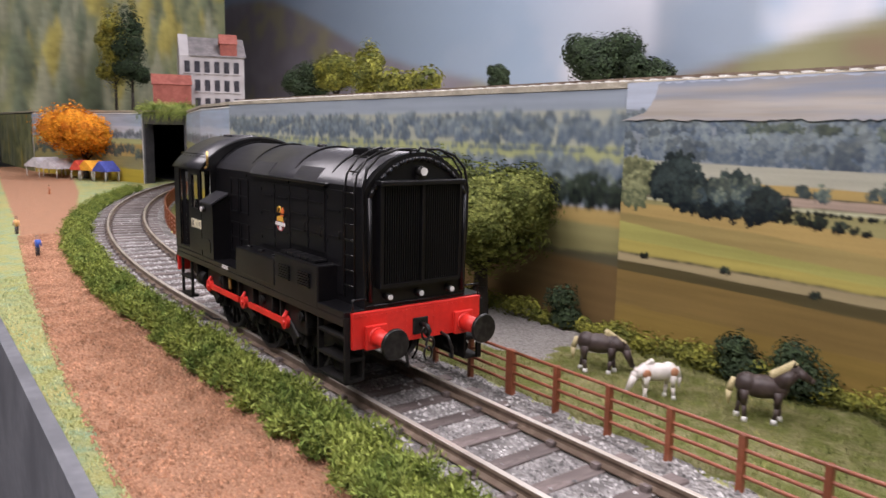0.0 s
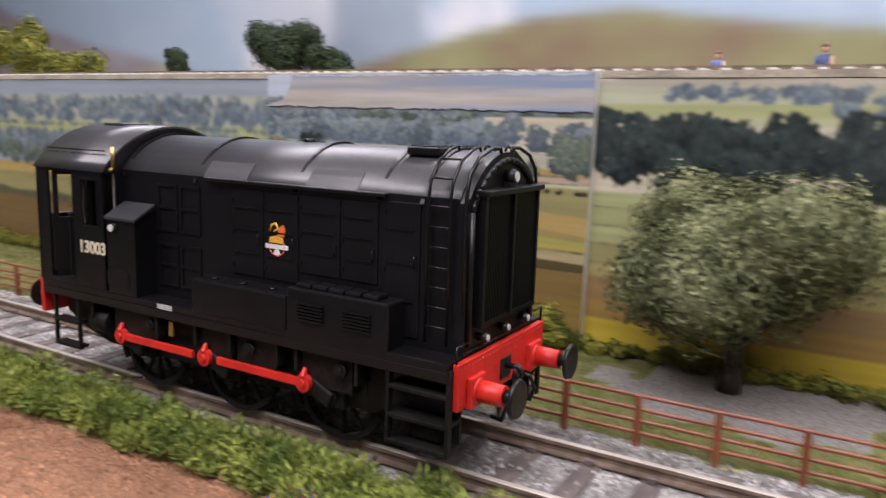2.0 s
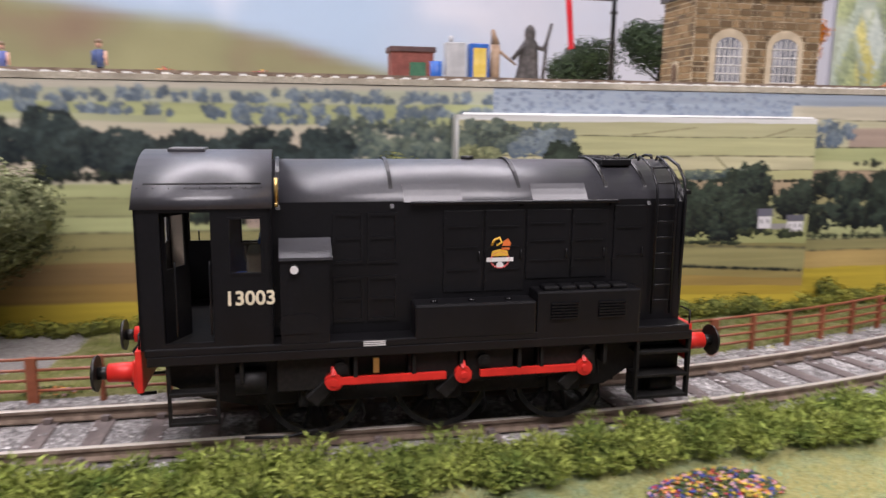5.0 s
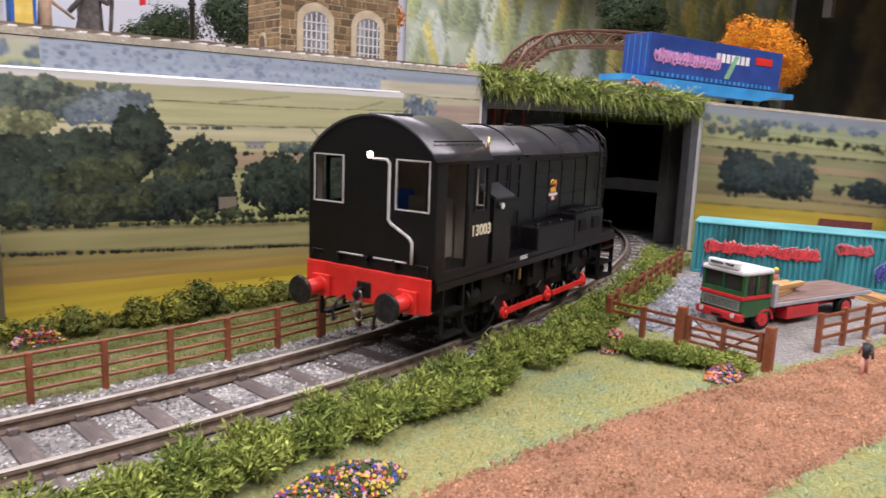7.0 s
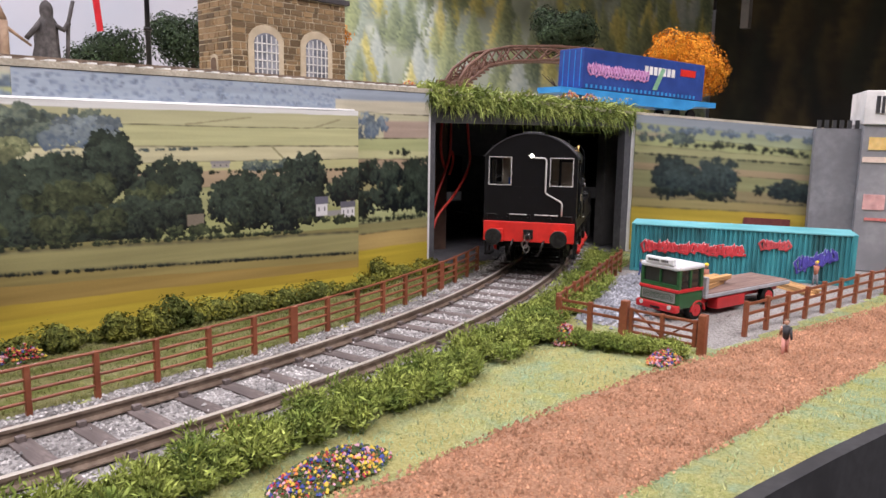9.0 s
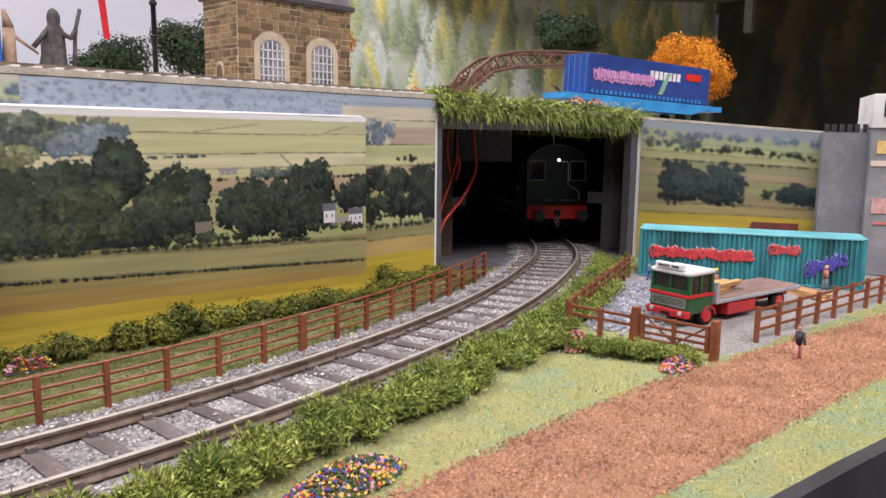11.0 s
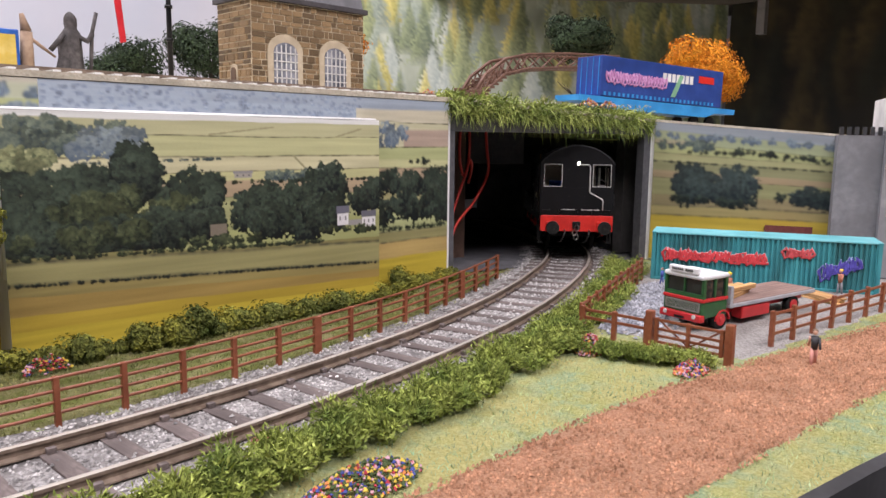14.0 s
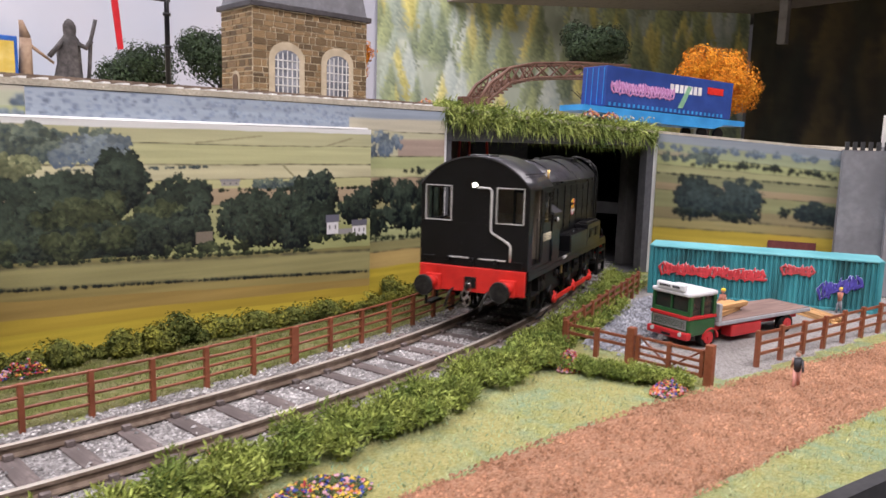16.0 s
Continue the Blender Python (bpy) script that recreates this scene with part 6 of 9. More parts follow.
    box(bm, -0.083, -0.072, -0.006, 0.006, 0.0885, 0.0897, 0.0003)
    part("roof_vent", bm, M_ROOF_SHEEN, rf)
    for s in (-1, 1):
        bm = bmesh.new()
        wire(bm, [(-0.087, s * 0.0259, 0.0806), (-0.055, s * 0.0259, 0.0806)], 0.0003, 6)
        part("rain_strip", bm, M_BLACK, rf)
    for s in (-1, 1):
        bm = bmesh.new()
        tube(bm, (-0.0508, s * 0.0262, 0.0752), (-0.0508, s * 0.0262, 0.0822), 0.0006, seg=8)
        wire(bm, [(-0.0508, s * 0.0262, 0.0752), (-0.0508, s * 0.0275, 0.0742)], 0.0005, 6)
        part("whistle", bm, M_BRASS, rf, "brass whistle")
    # rear details: lamp, conduit, rivets
    bm = bmesh.new()
    tube(bm, (-0.0895, -0.0005, 0.0748), (-0.0925, -0.0005, 0.0748), 0.0015, seg=16)
    hl = part("headlamp", bm, M_STEEL, L)
    bm = bmesh.new()
    tube(bm, (-0.0925, -0.0005, 0.0748), (-0.0928, -0.0005, 0.0748), 0.0012, seg=16)
    part("lens", bm, M_LAMP_LENS, hl, "small lit lamp lens")
    bm = bmesh.new()
    wire(bm, [(-0.0902, -0.002, 0.0735), (-0.0906, -0.0085, 0.0735), (-0.0906, -0.0098, 0.0722), (-0.0906, -0.0098, 0.0525), (-0.0906, -0.0108, 0.0512), (-0.0906, -0.0192, 0.0468), (-0.0906, -0.0205, 0.0452), (-0.0906, -0.0205, 0.0375)], 0.00055, 8)
    part("conduit", bm, M_PIPE, L, "pale grey cranked conduit pipe")
    bm = bmesh.new()
    wire(bm, [(-0.0906, 0.0125, 0.0378), (-0.0906, 0.0015, 0.0378)], 0.0004, 6)
    part("conduit", bm, M_PIPE, L, "pale grey conduit pipe")
    bm = bmesh.new()
    wire(bm, [(-0.0906, -0.0035, 0.0378), (-0.0906, -0.018, 0.0378)], 0.0004, 6)
    part("conduit", bm, M_PIPE, L, "pale grey cranked conduit pipe")
    bm = bmesh.new()
    for i in range(22):
        y = -0.028 + 0.056 * i / 21
        for z in (0.0552, 0.0352):
            ball(bm, (-0.0896, y, z), 0.00022, 1)
    for z in [0.038 + 0.0035 * i for i in range(10)]:
        for y in (-0.0285, 0.0285, -0.0065, 0.0065):
            ball(bm, (-0.0896, y, z), 0.00022, 1)
    for i in range(9):
        for s in (-1, 1):
            ball(bm, (-0.0885 + 0.0042 * i, s * 0.0268, 0.0795), 0.00022, 1)
    part("rivets", bm, M_BLACK, L)
    # cab inside
    PALE = mat("tan_cab_lining", (0.26, 0.22, 0.17), (0.32, 0.27, 0.21), rough=0.6, scale=300)
    bm = bmesh.new()
    box(bm, -0.0550, -0.0537, -0.0235, 0.0235, 0.0346, 0.0735)
    part("cab_lining", bm, PALE, L, "tan cab lining")
    bm = bmesh.new()
    prism(bm, arch(0.0286, 0.0738, 0.0878) + arch(0.0280, 0.0738, 0.0872)[::-1], -0.0884, -0.0545)
    part("cab_ceiling", bm, PALE, L, "tan cab ceiling")
    for s in (-1, 1):
        bm = bmesh.new()
        wall_panel(bm, "y", s * 0.0281 - 0.0002, 0.0004, -0.0884, -0.0550, 0.0346, 0.0738, [(-0.0836, -0.0685, 0.0340, 0.0728), (-0.0645, -0.0552, 0.0545, 0.0715)])
        part("cab_lining", bm, PALE, L, "tan cab lining")
    bm = bmesh.new()
    box(bm, -0.066, -0.056, 0.006, 0.017, 0.0345, 0.0465, 0.001)
    box(bm, -0.0575, -0.056, 0.004, 0.019, 0.0465, 0.060, 0.0006)
    part("cab_seat", bm, M_BLUE, L, "blue cab seat")
    bm = bmesh.new()
    box(bm, -0.0605, -0.0535, -0.014, 0.004, 0.0345, 0.058, 0.0008)
    tube(bm, (-0.0615, -0.004, 0.0565), (-0.0605, -0.004, 0.0565), 0.0025, seg=14)
    part("control_desk", bm, mat("beige_desk", (0.3, 0.27, 0.2), (0.36, 0.33, 0.26), rough=0.5, scale=400), L, "beige control desk")
    # steps
    for s in (-1, 1):
        bm = bmesh.new()
        for x in (-0.0825, -0.0690):
            box(bm, x - 0.0005, x + 0.0005, s * 0.0287 - 0.0006, s * 0.0287 + 0.0006, 0.0098, 0.0315)
        for z in (0.0105, 0.0195):
            box(bm, -0.0825, -0.0690, min(s * 0.0255, s * 0.0298), max(s * 0.0255, s * 0.0298), z - 0.0006, z + 0.0006, 0.0002)
        part("cab_step", bm, M_UNDER, L)
        bm = bmesh.new()
        for x in (0.0636, 0.0820):
            box(bm, x - 0.0005, x + 0.0005, s * 0.0287 - 0.0010, s * 0.0287 + 0.0010, 0.0085, 0.0315)
        box(bm, 0.0636, 0.0820, min(s * 0.0218, s * 0.0226), max(s * 0.0218, s * 0.0226), 0.009, 0.0312)
        box(bm, 0.0634, 0.0822, min(s * 0.0218, s * 0.0297), max(s * 0.0218, s * 0.0297), 0.0305, 0.0316)
        steps = part("step_frame", bm, M_UNDER, L)
        for z in (0.0092, 0.0165, 0.0245):
            bm = bmesh.new()
            box(bm, 0.0636, 0.0820, min(s * 0.0225, s * 0.0298), max(s * 0.0225, s * 0.0298), z - 0.0006, z + 0.0006, 0.0002)
            part("front_step", bm, M_UNDER, steps)
        bm = bmesh.new()
        tube(bm, (-0.064, s * 0.0245, 0.021), (-0.055, s * 0.0245, 0.021), 0.0042, seg=16)
        part("air_cylinder", bm, M_UNDER, L)
        bm = bmesh.new()
        tube(bm, (0.070, s * 0.024, 0.0125), (0.078, s * 0.024, 0.0125), 0.003, seg=14)
        part("air_cylinder", bm, M_UNDER, L)
        for x in (-0.0403, 0.0, 0.0403):
            bm = bmesh.new()
            box(bm, x - 0.0055, x + 0.0055, min(s * 0.0222, s * 0.0252), max(s * 0.0222, s * 0.0252), 0.0115, 0.0205, 0.0008)
            tube(bm, (x, s * 0.0245, 0.0155), (x, s * 0.0262, 0.0155), 0.0034, seg=14)
            part("axlebox", bm, M_UNDER, L)
            bm = bmesh.new()
            box(bm, x - 0.009, x + 0.009, min(s * 0.023, s * 0.0255), max(s * 0.023, s * 0.0255), 0.0245, 0.0262, 0.0003)
            box(bm, x - 0.006, x + 0.006, min(s * 0.023, s * 0.0255), max(s * 0.023, s * 0.0255), 0.0228, 0.0243, 0.0003)
            part("leaf_spring", bm, M_UNDER, L)
    for s in (-1, 1):
        bm = bmesh.new()
        wire(bm, [(-0.062, s * 0.026, 0.0035), (-0.05, s * 0.026, 0.0028), (-0.04, s * 0.026, 0.0045)], 0.0005, 6)
        part("brake_pipe", bm, M_UNDER, L)
        for x in (-0.062, -0.0285, -0.0105, 0.0045, 0.0235, 0.031, 0.0525):
            bm = bmesh.new()
            box(bm, x - 0.0006, x + 0.0006, min(s * 0.0225, s * 0.0288), max(s * 0.0225, s * 0.0288), 0.0215, 0.0300, 0.0002)
            part("bracket", bm, M_UNDER, L)
        for x in (-0.0403, 0.0, 0.0403):
            bm = bmesh.new()
            prof = [(x - 0.0166 * math.cos(w), 0.0155 + 0.0166 * math.sin(w)) for w in [-0.5 + 0.12 * i for i in range(9)]]
            prof += [(x - 0.0186 * math.cos(w), 0.0155 + 0.0186 * math.sin(w)) for w in [0.46 - 0.12 * i for i in range(9)]]
            prism(bm, prof, min(s * 0.0172, s * 0.0198), max(s * 0.0172, s * 0.0198), "y")
            tube(bm, (x - 0.0178, s * 0.0186, 0.0155), (x - 0.0165, s * 0.0215, 0.0285), 0.0007, seg=6)
            part("brake_shoe", bm, M_UNDER, L)
            bm = bmesh.new()
            wire(bm, [(x + 0.011, s * 0.0235, 0.026), (x + 0.0125, s * 0.0228, 0.016), (x + 0.0155, s * 0.0185, 0.006), (x + 0.0145, s * 0.0172, 0.0028)], 0.0004, 6)
            part("sand_pipe", bm, M_UNDER, L)
        for x in (-0.033, 0.012, 0.0465):
            bm = bmesh.new()
            tube(bm, (x, s * 0.0255, 0.0245), (x, s * 0.0285, 0.0245), 0.0021, seg=14)
            tube(bm, (x, s * 0.0285, 0.0245), (x, s * 0.0289, 0.0245), 0.0012, seg=10)
            part("valve", bm, M_UNDER, L)
    bm = bmesh.new()
    box(bm, -0.0232, -0.0212, -0.0283, -0.0272, 0.0225, 0.0275, 0.0003)
    part("brass_plate", bm, M_BRASS, L, "small brass fitting")
    # wheels
    wheels = []
    for x in (-0.0403, 0.0, 0.0403):
        for s in (-1, 1):
            bm = bmesh.new()
            n = 40
            for i in range(n):
                w, v = 2 * math.pi * i / n, 2 * math.pi * (i + 1) / n
                q = []
                for ang in (w, v):
                    c, d = math.cos(ang), math.sin(ang)
                    q.append([(c * 0.0138, s * 0.0014, d * 0.0138), (c * 0.0155, s * 0.0014, d * 0.0155), (c * 0.0155, -s * 0.0014, d * 0.0155), (c * 0.0138, -s * 0.0014, d * 0.0138)])
                vs = [[bm.verts.new(p) for p in r] for r in q]
                for k in range(4):
                    bm.faces.new((vs[0][k], vs[0][(k + 1) % 4], vs[1][(k + 1) % 4], vs[1][k]))
            bmesh.ops.remove_doubles(bm, verts=bm.verts[:], dist=0.000005)
            bmesh.ops.recalc_face_normals(bm, faces=bm.faces[:])
            wh = part("wheel", bm, M_STEEL, L, "dark spoked wheel with a worn bright tyre")
            bm = bmesh.new()
            tube(bm, (0, -0.0015, 0), (0, 0.0015, 0), 0.0034, seg=16)
            for i in range(12):
                w = 2 * math.pi * i / 12
                tube(bm, (0.003 * math.cos(w), 0, 0.003 * math.sin(w)), (0.0139 * math.cos(w), 0, 0.0139 * math.sin(w)), 0.0008, seg=6)
            part("spokes", bm, M_UNDER, wh)
            bm = bmesh.new()
            tube(bm, (0, 0, 0), (0, s * 0.0085, 0), 0.0022, seg=12)
            box(bm, -0.0025, 0.0095, min(s * 0.0072, s * 0.0092), max(s * 0.0072, s * 0.0092), -0.0024, 0.0024, 0.0006)
            part("crank", bm, M_UNDER, wh)
            wheels.append((wh, x, s * 0.0185))
    rods = []
    for s in (-1, 1):
        bm = bmesh.new()
        for a, b in ((-0.0403, -0.0035), (0.0035, 0.0403)):
            prism(bm, [(a + 0.002, -0.0011), (b - 0.002, -0.0011), (b - 0.002, 0.0011), (a + 0.002, 0.0011)], -0.0006, 0.0006, "y")
        for x, r in ((-0.0403, 0.0026), (0.0, 0.0027), (0.0403, 0.0026)):
            tube(bm, (x, -0.0009, 0), (x, 0.0009, 0), r, seg=18)
            tube(bm, (x, -0.0006, 0.0020), (x, 0.0006, 0.0044), 0.0011, 0.0006, seg=8)
        for f in bm.faces:
            f.smooth = False
        rd = part("coupling_rod", bm, M_RED, L, "red coupling rod with oil cups")
        for x in (-0.0403, 0.0, 0.0403):
            bm = bmesh.new()
            tube(bm, (x, min(0, s * 0.0016), 0), (x, max(0, s * 0.0016), 0), 0.0011, seg=10)
            part("crank_pin", bm, M_RED, rd)
        rods.append((rd, s * 0.0282))
    # the hood is narrower than the cab and its nose stands at the beam
    for ch in L.children:
        kind = ch.name.split(".")[0]
        if kind in ("hood", "nose", "nose_beading", "radiator_grille", "ladder", "grab_rail"):
            ch.scale.y = 0.93
        if kind in ("nose", "nose_beading", "radiator_grille", "headlamp", "grab_rail", "ladder", "marker_lamp"):
            ch.location.x = 0.0025
    return L, wheels, rods


LOCO, WHEELS, RODS = build_loco()
WHEEL_R = 0.0157
RUN = [(0, -0.044), (0.5, 0.001), (1.0, 0.050), (1.5, 0.099), (2.0, 0.150), (2.5, 0.202), (3.0, 0.254), (3.2, 0.275), (4.2, 0.388), (5.3, 0.509), (5.5, 0.531), (6.0, 0.586),
       (6.5, 0.642), (7.0, 0.697), (7.5, 0.752), (8.0, 0.802), (8.5, 0.850), (9.0, 0.898), (9.2, 0.919), (10.2, 1.035), (11.5, 1.180), (11.9, 1.205), (12.2, 1.208), (12.5, 1.195), (13.0, 1.150),
       (13.5, 1.090), (14.0, 1.030), (14.5, 0.973), (15.0, 0.916), (15.5, 0.858), (15.8, 0.820), (16.0, 0.797)]


def run_at(t):
    ts, ss = [r[0] for r in RUN], [r[1] for r in RUN]
    n = len(ts)
    m = [(ss[min(i + 1, n - 1)] - ss[max(i - 1, 0)]) / (ts[min(i + 1, n - 1)] - ts[max(i - 1, 0)]) for i in range(n)]
    for i in range(n - 1):
        if t <= ts[i + 1]:
            h = ts[i + 1] - ts[i]
            k = (t - ts[i]) / h
            return (2 * k ** 3 - 3 * k * k + 1) * ss[i] + (k ** 3 - 2 * k * k + k) * h * m[i] + (-2 * k ** 3 + 3 * k * k) * ss[i + 1] + (k ** 3 - k * k) * h * m[i + 1]
    return ss[-1]


def motions():
    """The shunter runs to the far tunnel, waits inside, and comes back; its wheels and rods turn with it."""
    ts = [i / 10 for i in range(161)]
    body, turn = [], []
    for t in ts:
        s = run_at(t)
        (x1, y1, _), (x2, y2, _) = track(s - 0.04), track(s + 0.04)
        d1, d2 = drop(x1, y1), drop(x2, y2)
        body.append((t, pose((x1 + x2) / 2, (y1 + y2) / 2, -(d1 + d2) / 2, 0, math.degrees((d2 - d1) / 0.08), math.degrees(math.atan2(y2 - y1, x2 - x1)))))
        turn.append((t, math.radians(55) - (s - 0.276) / WHEEL_R))
    walk(LOCO, body)
    for wh, x, y in WHEELS:
        walk(wh, [(t, pose(x, y, 0.0155, 0, -math.degrees(a) + (90 if y > 0 else 0), 0)) for t, a in turn])
    for rd, y in RODS:
        q = math.pi / 2 if y > 0 else 0
        walk(rd, [(t, pose(0, y, 0.0155 + 0.0072 * math.sin(a - q)).copy() @ pose(0.0072 * math.cos(a - q), 0, 0)) for t, a in turn])


# ---- greenery on the lower board ----
def tree(name, x, y, h, r, squash, material, label, seed, trunk_r=0.0035, leaf=0.0022, n=5200, base=GZ, lobes=9, trunk_h=0.3, group=""):
    rng = random.Random(seed)
    t = thing(name, Matrix.Translation((x, y, base)), label, "tree", group)
    bm = bmesh.new()
    top = h * trunk_h
    tube(bm, (0, 0, -0.001), (0.001, 0, top * 0.6), trunk_r * 1.25, trunk_r * 0.9, 9)
    tube(bm, (0.001, 0, top * 0.6), (0, 0.001, h * 0.6), trunk_r * 0.9, trunk_r * 0.4, 8)
    for i in range(7):
        w = 2 * math.pi * i / 7 + rng.random()
        z = top * rng.uniform(0.7, 1.2)
        tube(bm, (0, 0, z), (math.cos(w) * r * 0.6, math.sin(w) * r * 0.6, z + r * 0.5), trunk_r * 0.4, trunk_r * 0.12, 6)
    part("trunk", bm, M_BARK, t)
    verts, faces, cores = [], [], []
    cz = h - r * squash
    for i in range(lobes):
        if i == 0:
            c, q = Vector((0, 0, cz)), r * 0.82
        else:
            w = 2 * math.pi * i / (lobes - 1) + rng.uniform(-0.3, 0.3)
            lev = rng.uniform(-0.55, 0.5)
            c = Vector((math.cos(w) * r * 0.55, math.sin(w) * r * 0.55, cz + lev * r * squash))
            q = r * rng.uniform(0.4, 0.52)
        cores.append((c, q))
        clumps(verts, faces, c, q, int(n * (0.3 if i == 0 else 0.7 / (lobes - 1))), leaf, rng, squash if i == 0 else 0.9, 0.6)
    ob = new("crown", mesh_of("crown", verts, faces, material))
    ob.parent = t
    if base == GZ:
        # dense foam inside the leaves
        bm = bmesh.new()
        for c, q in cores:
            lump(bm, c, q * 0.72, rng, 2, 0.3, (1, 1, squash if c.x == c.y == 0 else 0.9))
        part("inner_foam", bm, material, t)
    return t


tree("model_tree", -0.058, 0.110, 0.092, 0.043, 0.9, M_TREE, "bushy green model tree on a dark trunk beside grit", 11, 0.0045, n=24000, leaf=0.0013)
tree("model_tree", 0.278, 0.112, 0.088, 0.052, 0.68, M_TREE2, "pale green rounded model tree in the field", 12, 0.004, n=30000, trunk_h=0.2, leaf=0.0013)
tree("model_tree", 0.483, 0.114, 0.094, 0.027, 1.35, M_BUSH, "tall olive model tree with drooping foliage", 13, 0.0022, n=13000, trunk_h=0.3, leaf=0.0012)


def leafy(name, pts, r, material, label, seed, leaf=0.0015, per=160, group="", squash=0.9, category="bush"):
    rng = random.Random(seed)
    verts, faces = [], []
    for p in pts:
        k = rng.uniform(0.75, 1.25)
        clumps(verts, faces, Vector(p) + Vector((0, 0, r * k * squash * 0.75)), r * k, per, leaf, rng, squash, 0.45)
    ob = new(name, mesh_of(name, verts, faces, material))
    return tagged(ob, label, category, group, "stuff" if name == "hedge" else "")


def hedges():
    rng = random.Random(21)
    # the long hedge between track and path
    verts, faces = [], []
    s = -0.95
    while s < 0.93:
        near = 1.0 if -0.3 < s < 0.75 else 0.4
        for _ in range(3):
            o = -0.0425 + rng.uniform(-0.0105, 0.0105) * (1.0 if s < 0.6 else 1.15)
            p = beside(s + rng.uniform(-0.003, 0.003), o - (0.003 if 0.3 < s < 0.5 else 0), GZ)
            r = rng.uniform(0.0036, 0.0082)
            clumps(verts, faces, p + Vector((0, 0, r * 0.6)), r * 0.8, int(80 * near), 0.0007, rng, 0.85, 0.3)
            strands(verts, faces, p + Vector((0, 0, r * 0.6)), r * 1.12, int(215 * near), 0.0013, rng, 1.05)
        s += 0.0042
    # spur of hedge at the gate
    for i in range(26):
        k = i / 25
        p = Vector((0.705 + 0.02 * k, -0.026 - 0.055 * k, GZ))
        for _ in range(2):
            r = rng.uniform(0.004, 0.0065)
            clumps(verts, faces, p + Vector((rng.uniform(-0.006, 0.006), rng.uniform(-0.004, 0.004), r * 0.6)), r * 0.8, 80, 0.0008, rng, 0.85, 0.3)
            strands(verts, faces, p + Vector((rng.uniform(-0.006, 0.006), rng.uniform(-0.004, 0.004), r * 0.6)), r, 300, 0.00085, rng, 0.95)
    ob = new("hedge", mesh_of("hedge", verts, faces, M_HEDGE))
    tagged(ob, "long low green foam hedge between track and path", "hedge", kind="stuff")
    # low olive bushes along the foot of the fascia
    verts, faces = [], []
    x = -0.42
    while x < 0.80:
        r = rng.uniform(0.004, 0.009) * (0.75 if 0.2 < x < 0.5 else 1)
        y = FASC - 0.012 - rng.uniform(0, 0.008) - (0.014 if 0.5 < x < 0.73 else 0.0)
        clumps(verts, faces, Vector((x, y, GZ + r * 0.6)), r, 230, 0.0010, rng, 0.85, 0.4)
        x += rng.uniform(0.003, 0.008)
    ob = new("verge_bushes", mesh_of("verge_bushes", verts, faces, M_BUSH))
    tagged(ob, "low olive foam bushes along the foot of the backdrop", "bushes", kind="stuff")


hedges()
for i, (x, y, r) in enumerate(((0.085, 0.128, 0.010), (0.110, 0.127, 0.0125), (0.178, 0.124, 0.012), (-0.015, 0.13, 0.011))):
    leafy("dark_bush", [(x, y, GZ), (x + r * 0.5, y, GZ), (x, y, GZ + r * 0.7)], r * 0.75, M_DKBUSH, "dark green foam bush at the foot of the backdrop", 40 + i, 0.0010, 800, "dark bushes")
for i, (x, y, r) in enumerate(((0.195, 0.125, 0.011), (0.56, 0.108, 0.009), (0.535, 0.108, 0.0075), (0.575, 0.106, 0.008), (0.74, 0.134, 0.008))):
    leafy("olive_bush", [(x, y, GZ), (x + r * 0.6, y, GZ), (x, y, GZ + r * 0.5)], r * 0.75, M_BUSH, "olive foam bush at the foot of the backdrop", 60 + i, 0.0010, 700, "olive bushes")

for i, (x, y, r) in enumerate(((0.588, 0.110, 0.0115), (0.612, 0.114, 0.0075), (0.632, 0.116, 0.0085), (0.655, 0.116, 0.0075), (0.677, 0.117, 0.0075))):
    leafy("green_bush", [(x - r * 0.9, y, GZ), (x, y, GZ), (x + r * 0.9, y, GZ), (x, y, GZ + r * 0.55), (x + r * 0.4, y, GZ + r * 0.4)], r * 0.62, M_TREE, "mid-green foam bush at the foot of the stiff card", 90 + i, 0.0010, 420, "green bushes", 0.75)

FLOWER = [mat("petal_" + n, c, rough=0.8, scale=600) for n, c in (("blue", (0.05, 0.07, 0.28)), ("yellow", (0.6, 0.45, 0.06)), ("red", (0.36, 0.03, 0.05)), ("orange", (0.6, 0.22, 0.06)), ("pink", (0.55, 0.32, 0.38)), ("green", (0.05, 0.08, 0.02)))]


def flowers(x, y, rx, ry, h, n, seed, weights=(3, 3, 1, 1, 2, 7), z=GZ):
    rng = random.Random(seed)
    verts, faces, idx = [], [], []
    for _ in range(n):
        a, k = rng.uniform(0, 2 * math.pi), math.sqrt(rng.random())
        c = Vector((x + rx * k * math.cos(a), y + ry * k * math.sin(a), z + h * (1 - k * k) * rng.uniform(0.6, 1.0) + 0.0008))
        r = rng.uniform(0.00042, 0.0009)
        b = len(verts)
        for d in ((1, 0, 0), (0, 1, 0), (-1, 0, 0), (0, -1, 0), (0, 0, 1), (0, 0, -1)):
            verts.append(c + Vector(d) * r * rng.uniform(0.7, 1.2))
        m = rng.choices(range(6), weights)[0]
        for f in ((0, 1, 4), (1, 2, 4), (2, 3, 4), (3, 0, 4), (1, 0, 5), (2, 1, 5), (3, 2, 5), (0, 3, 5)):
            faces.append(tuple(b + i for i in f))
            idx.append(m)
    me = mesh_of("flower_bed", verts, faces, FLOWER)
    me.polygons.foreach_set("material_index", idx)
    tagged(new("flower_bed", me), "clump of mixed blue, yellow and red foam flowers", "flowers", "flower beds")


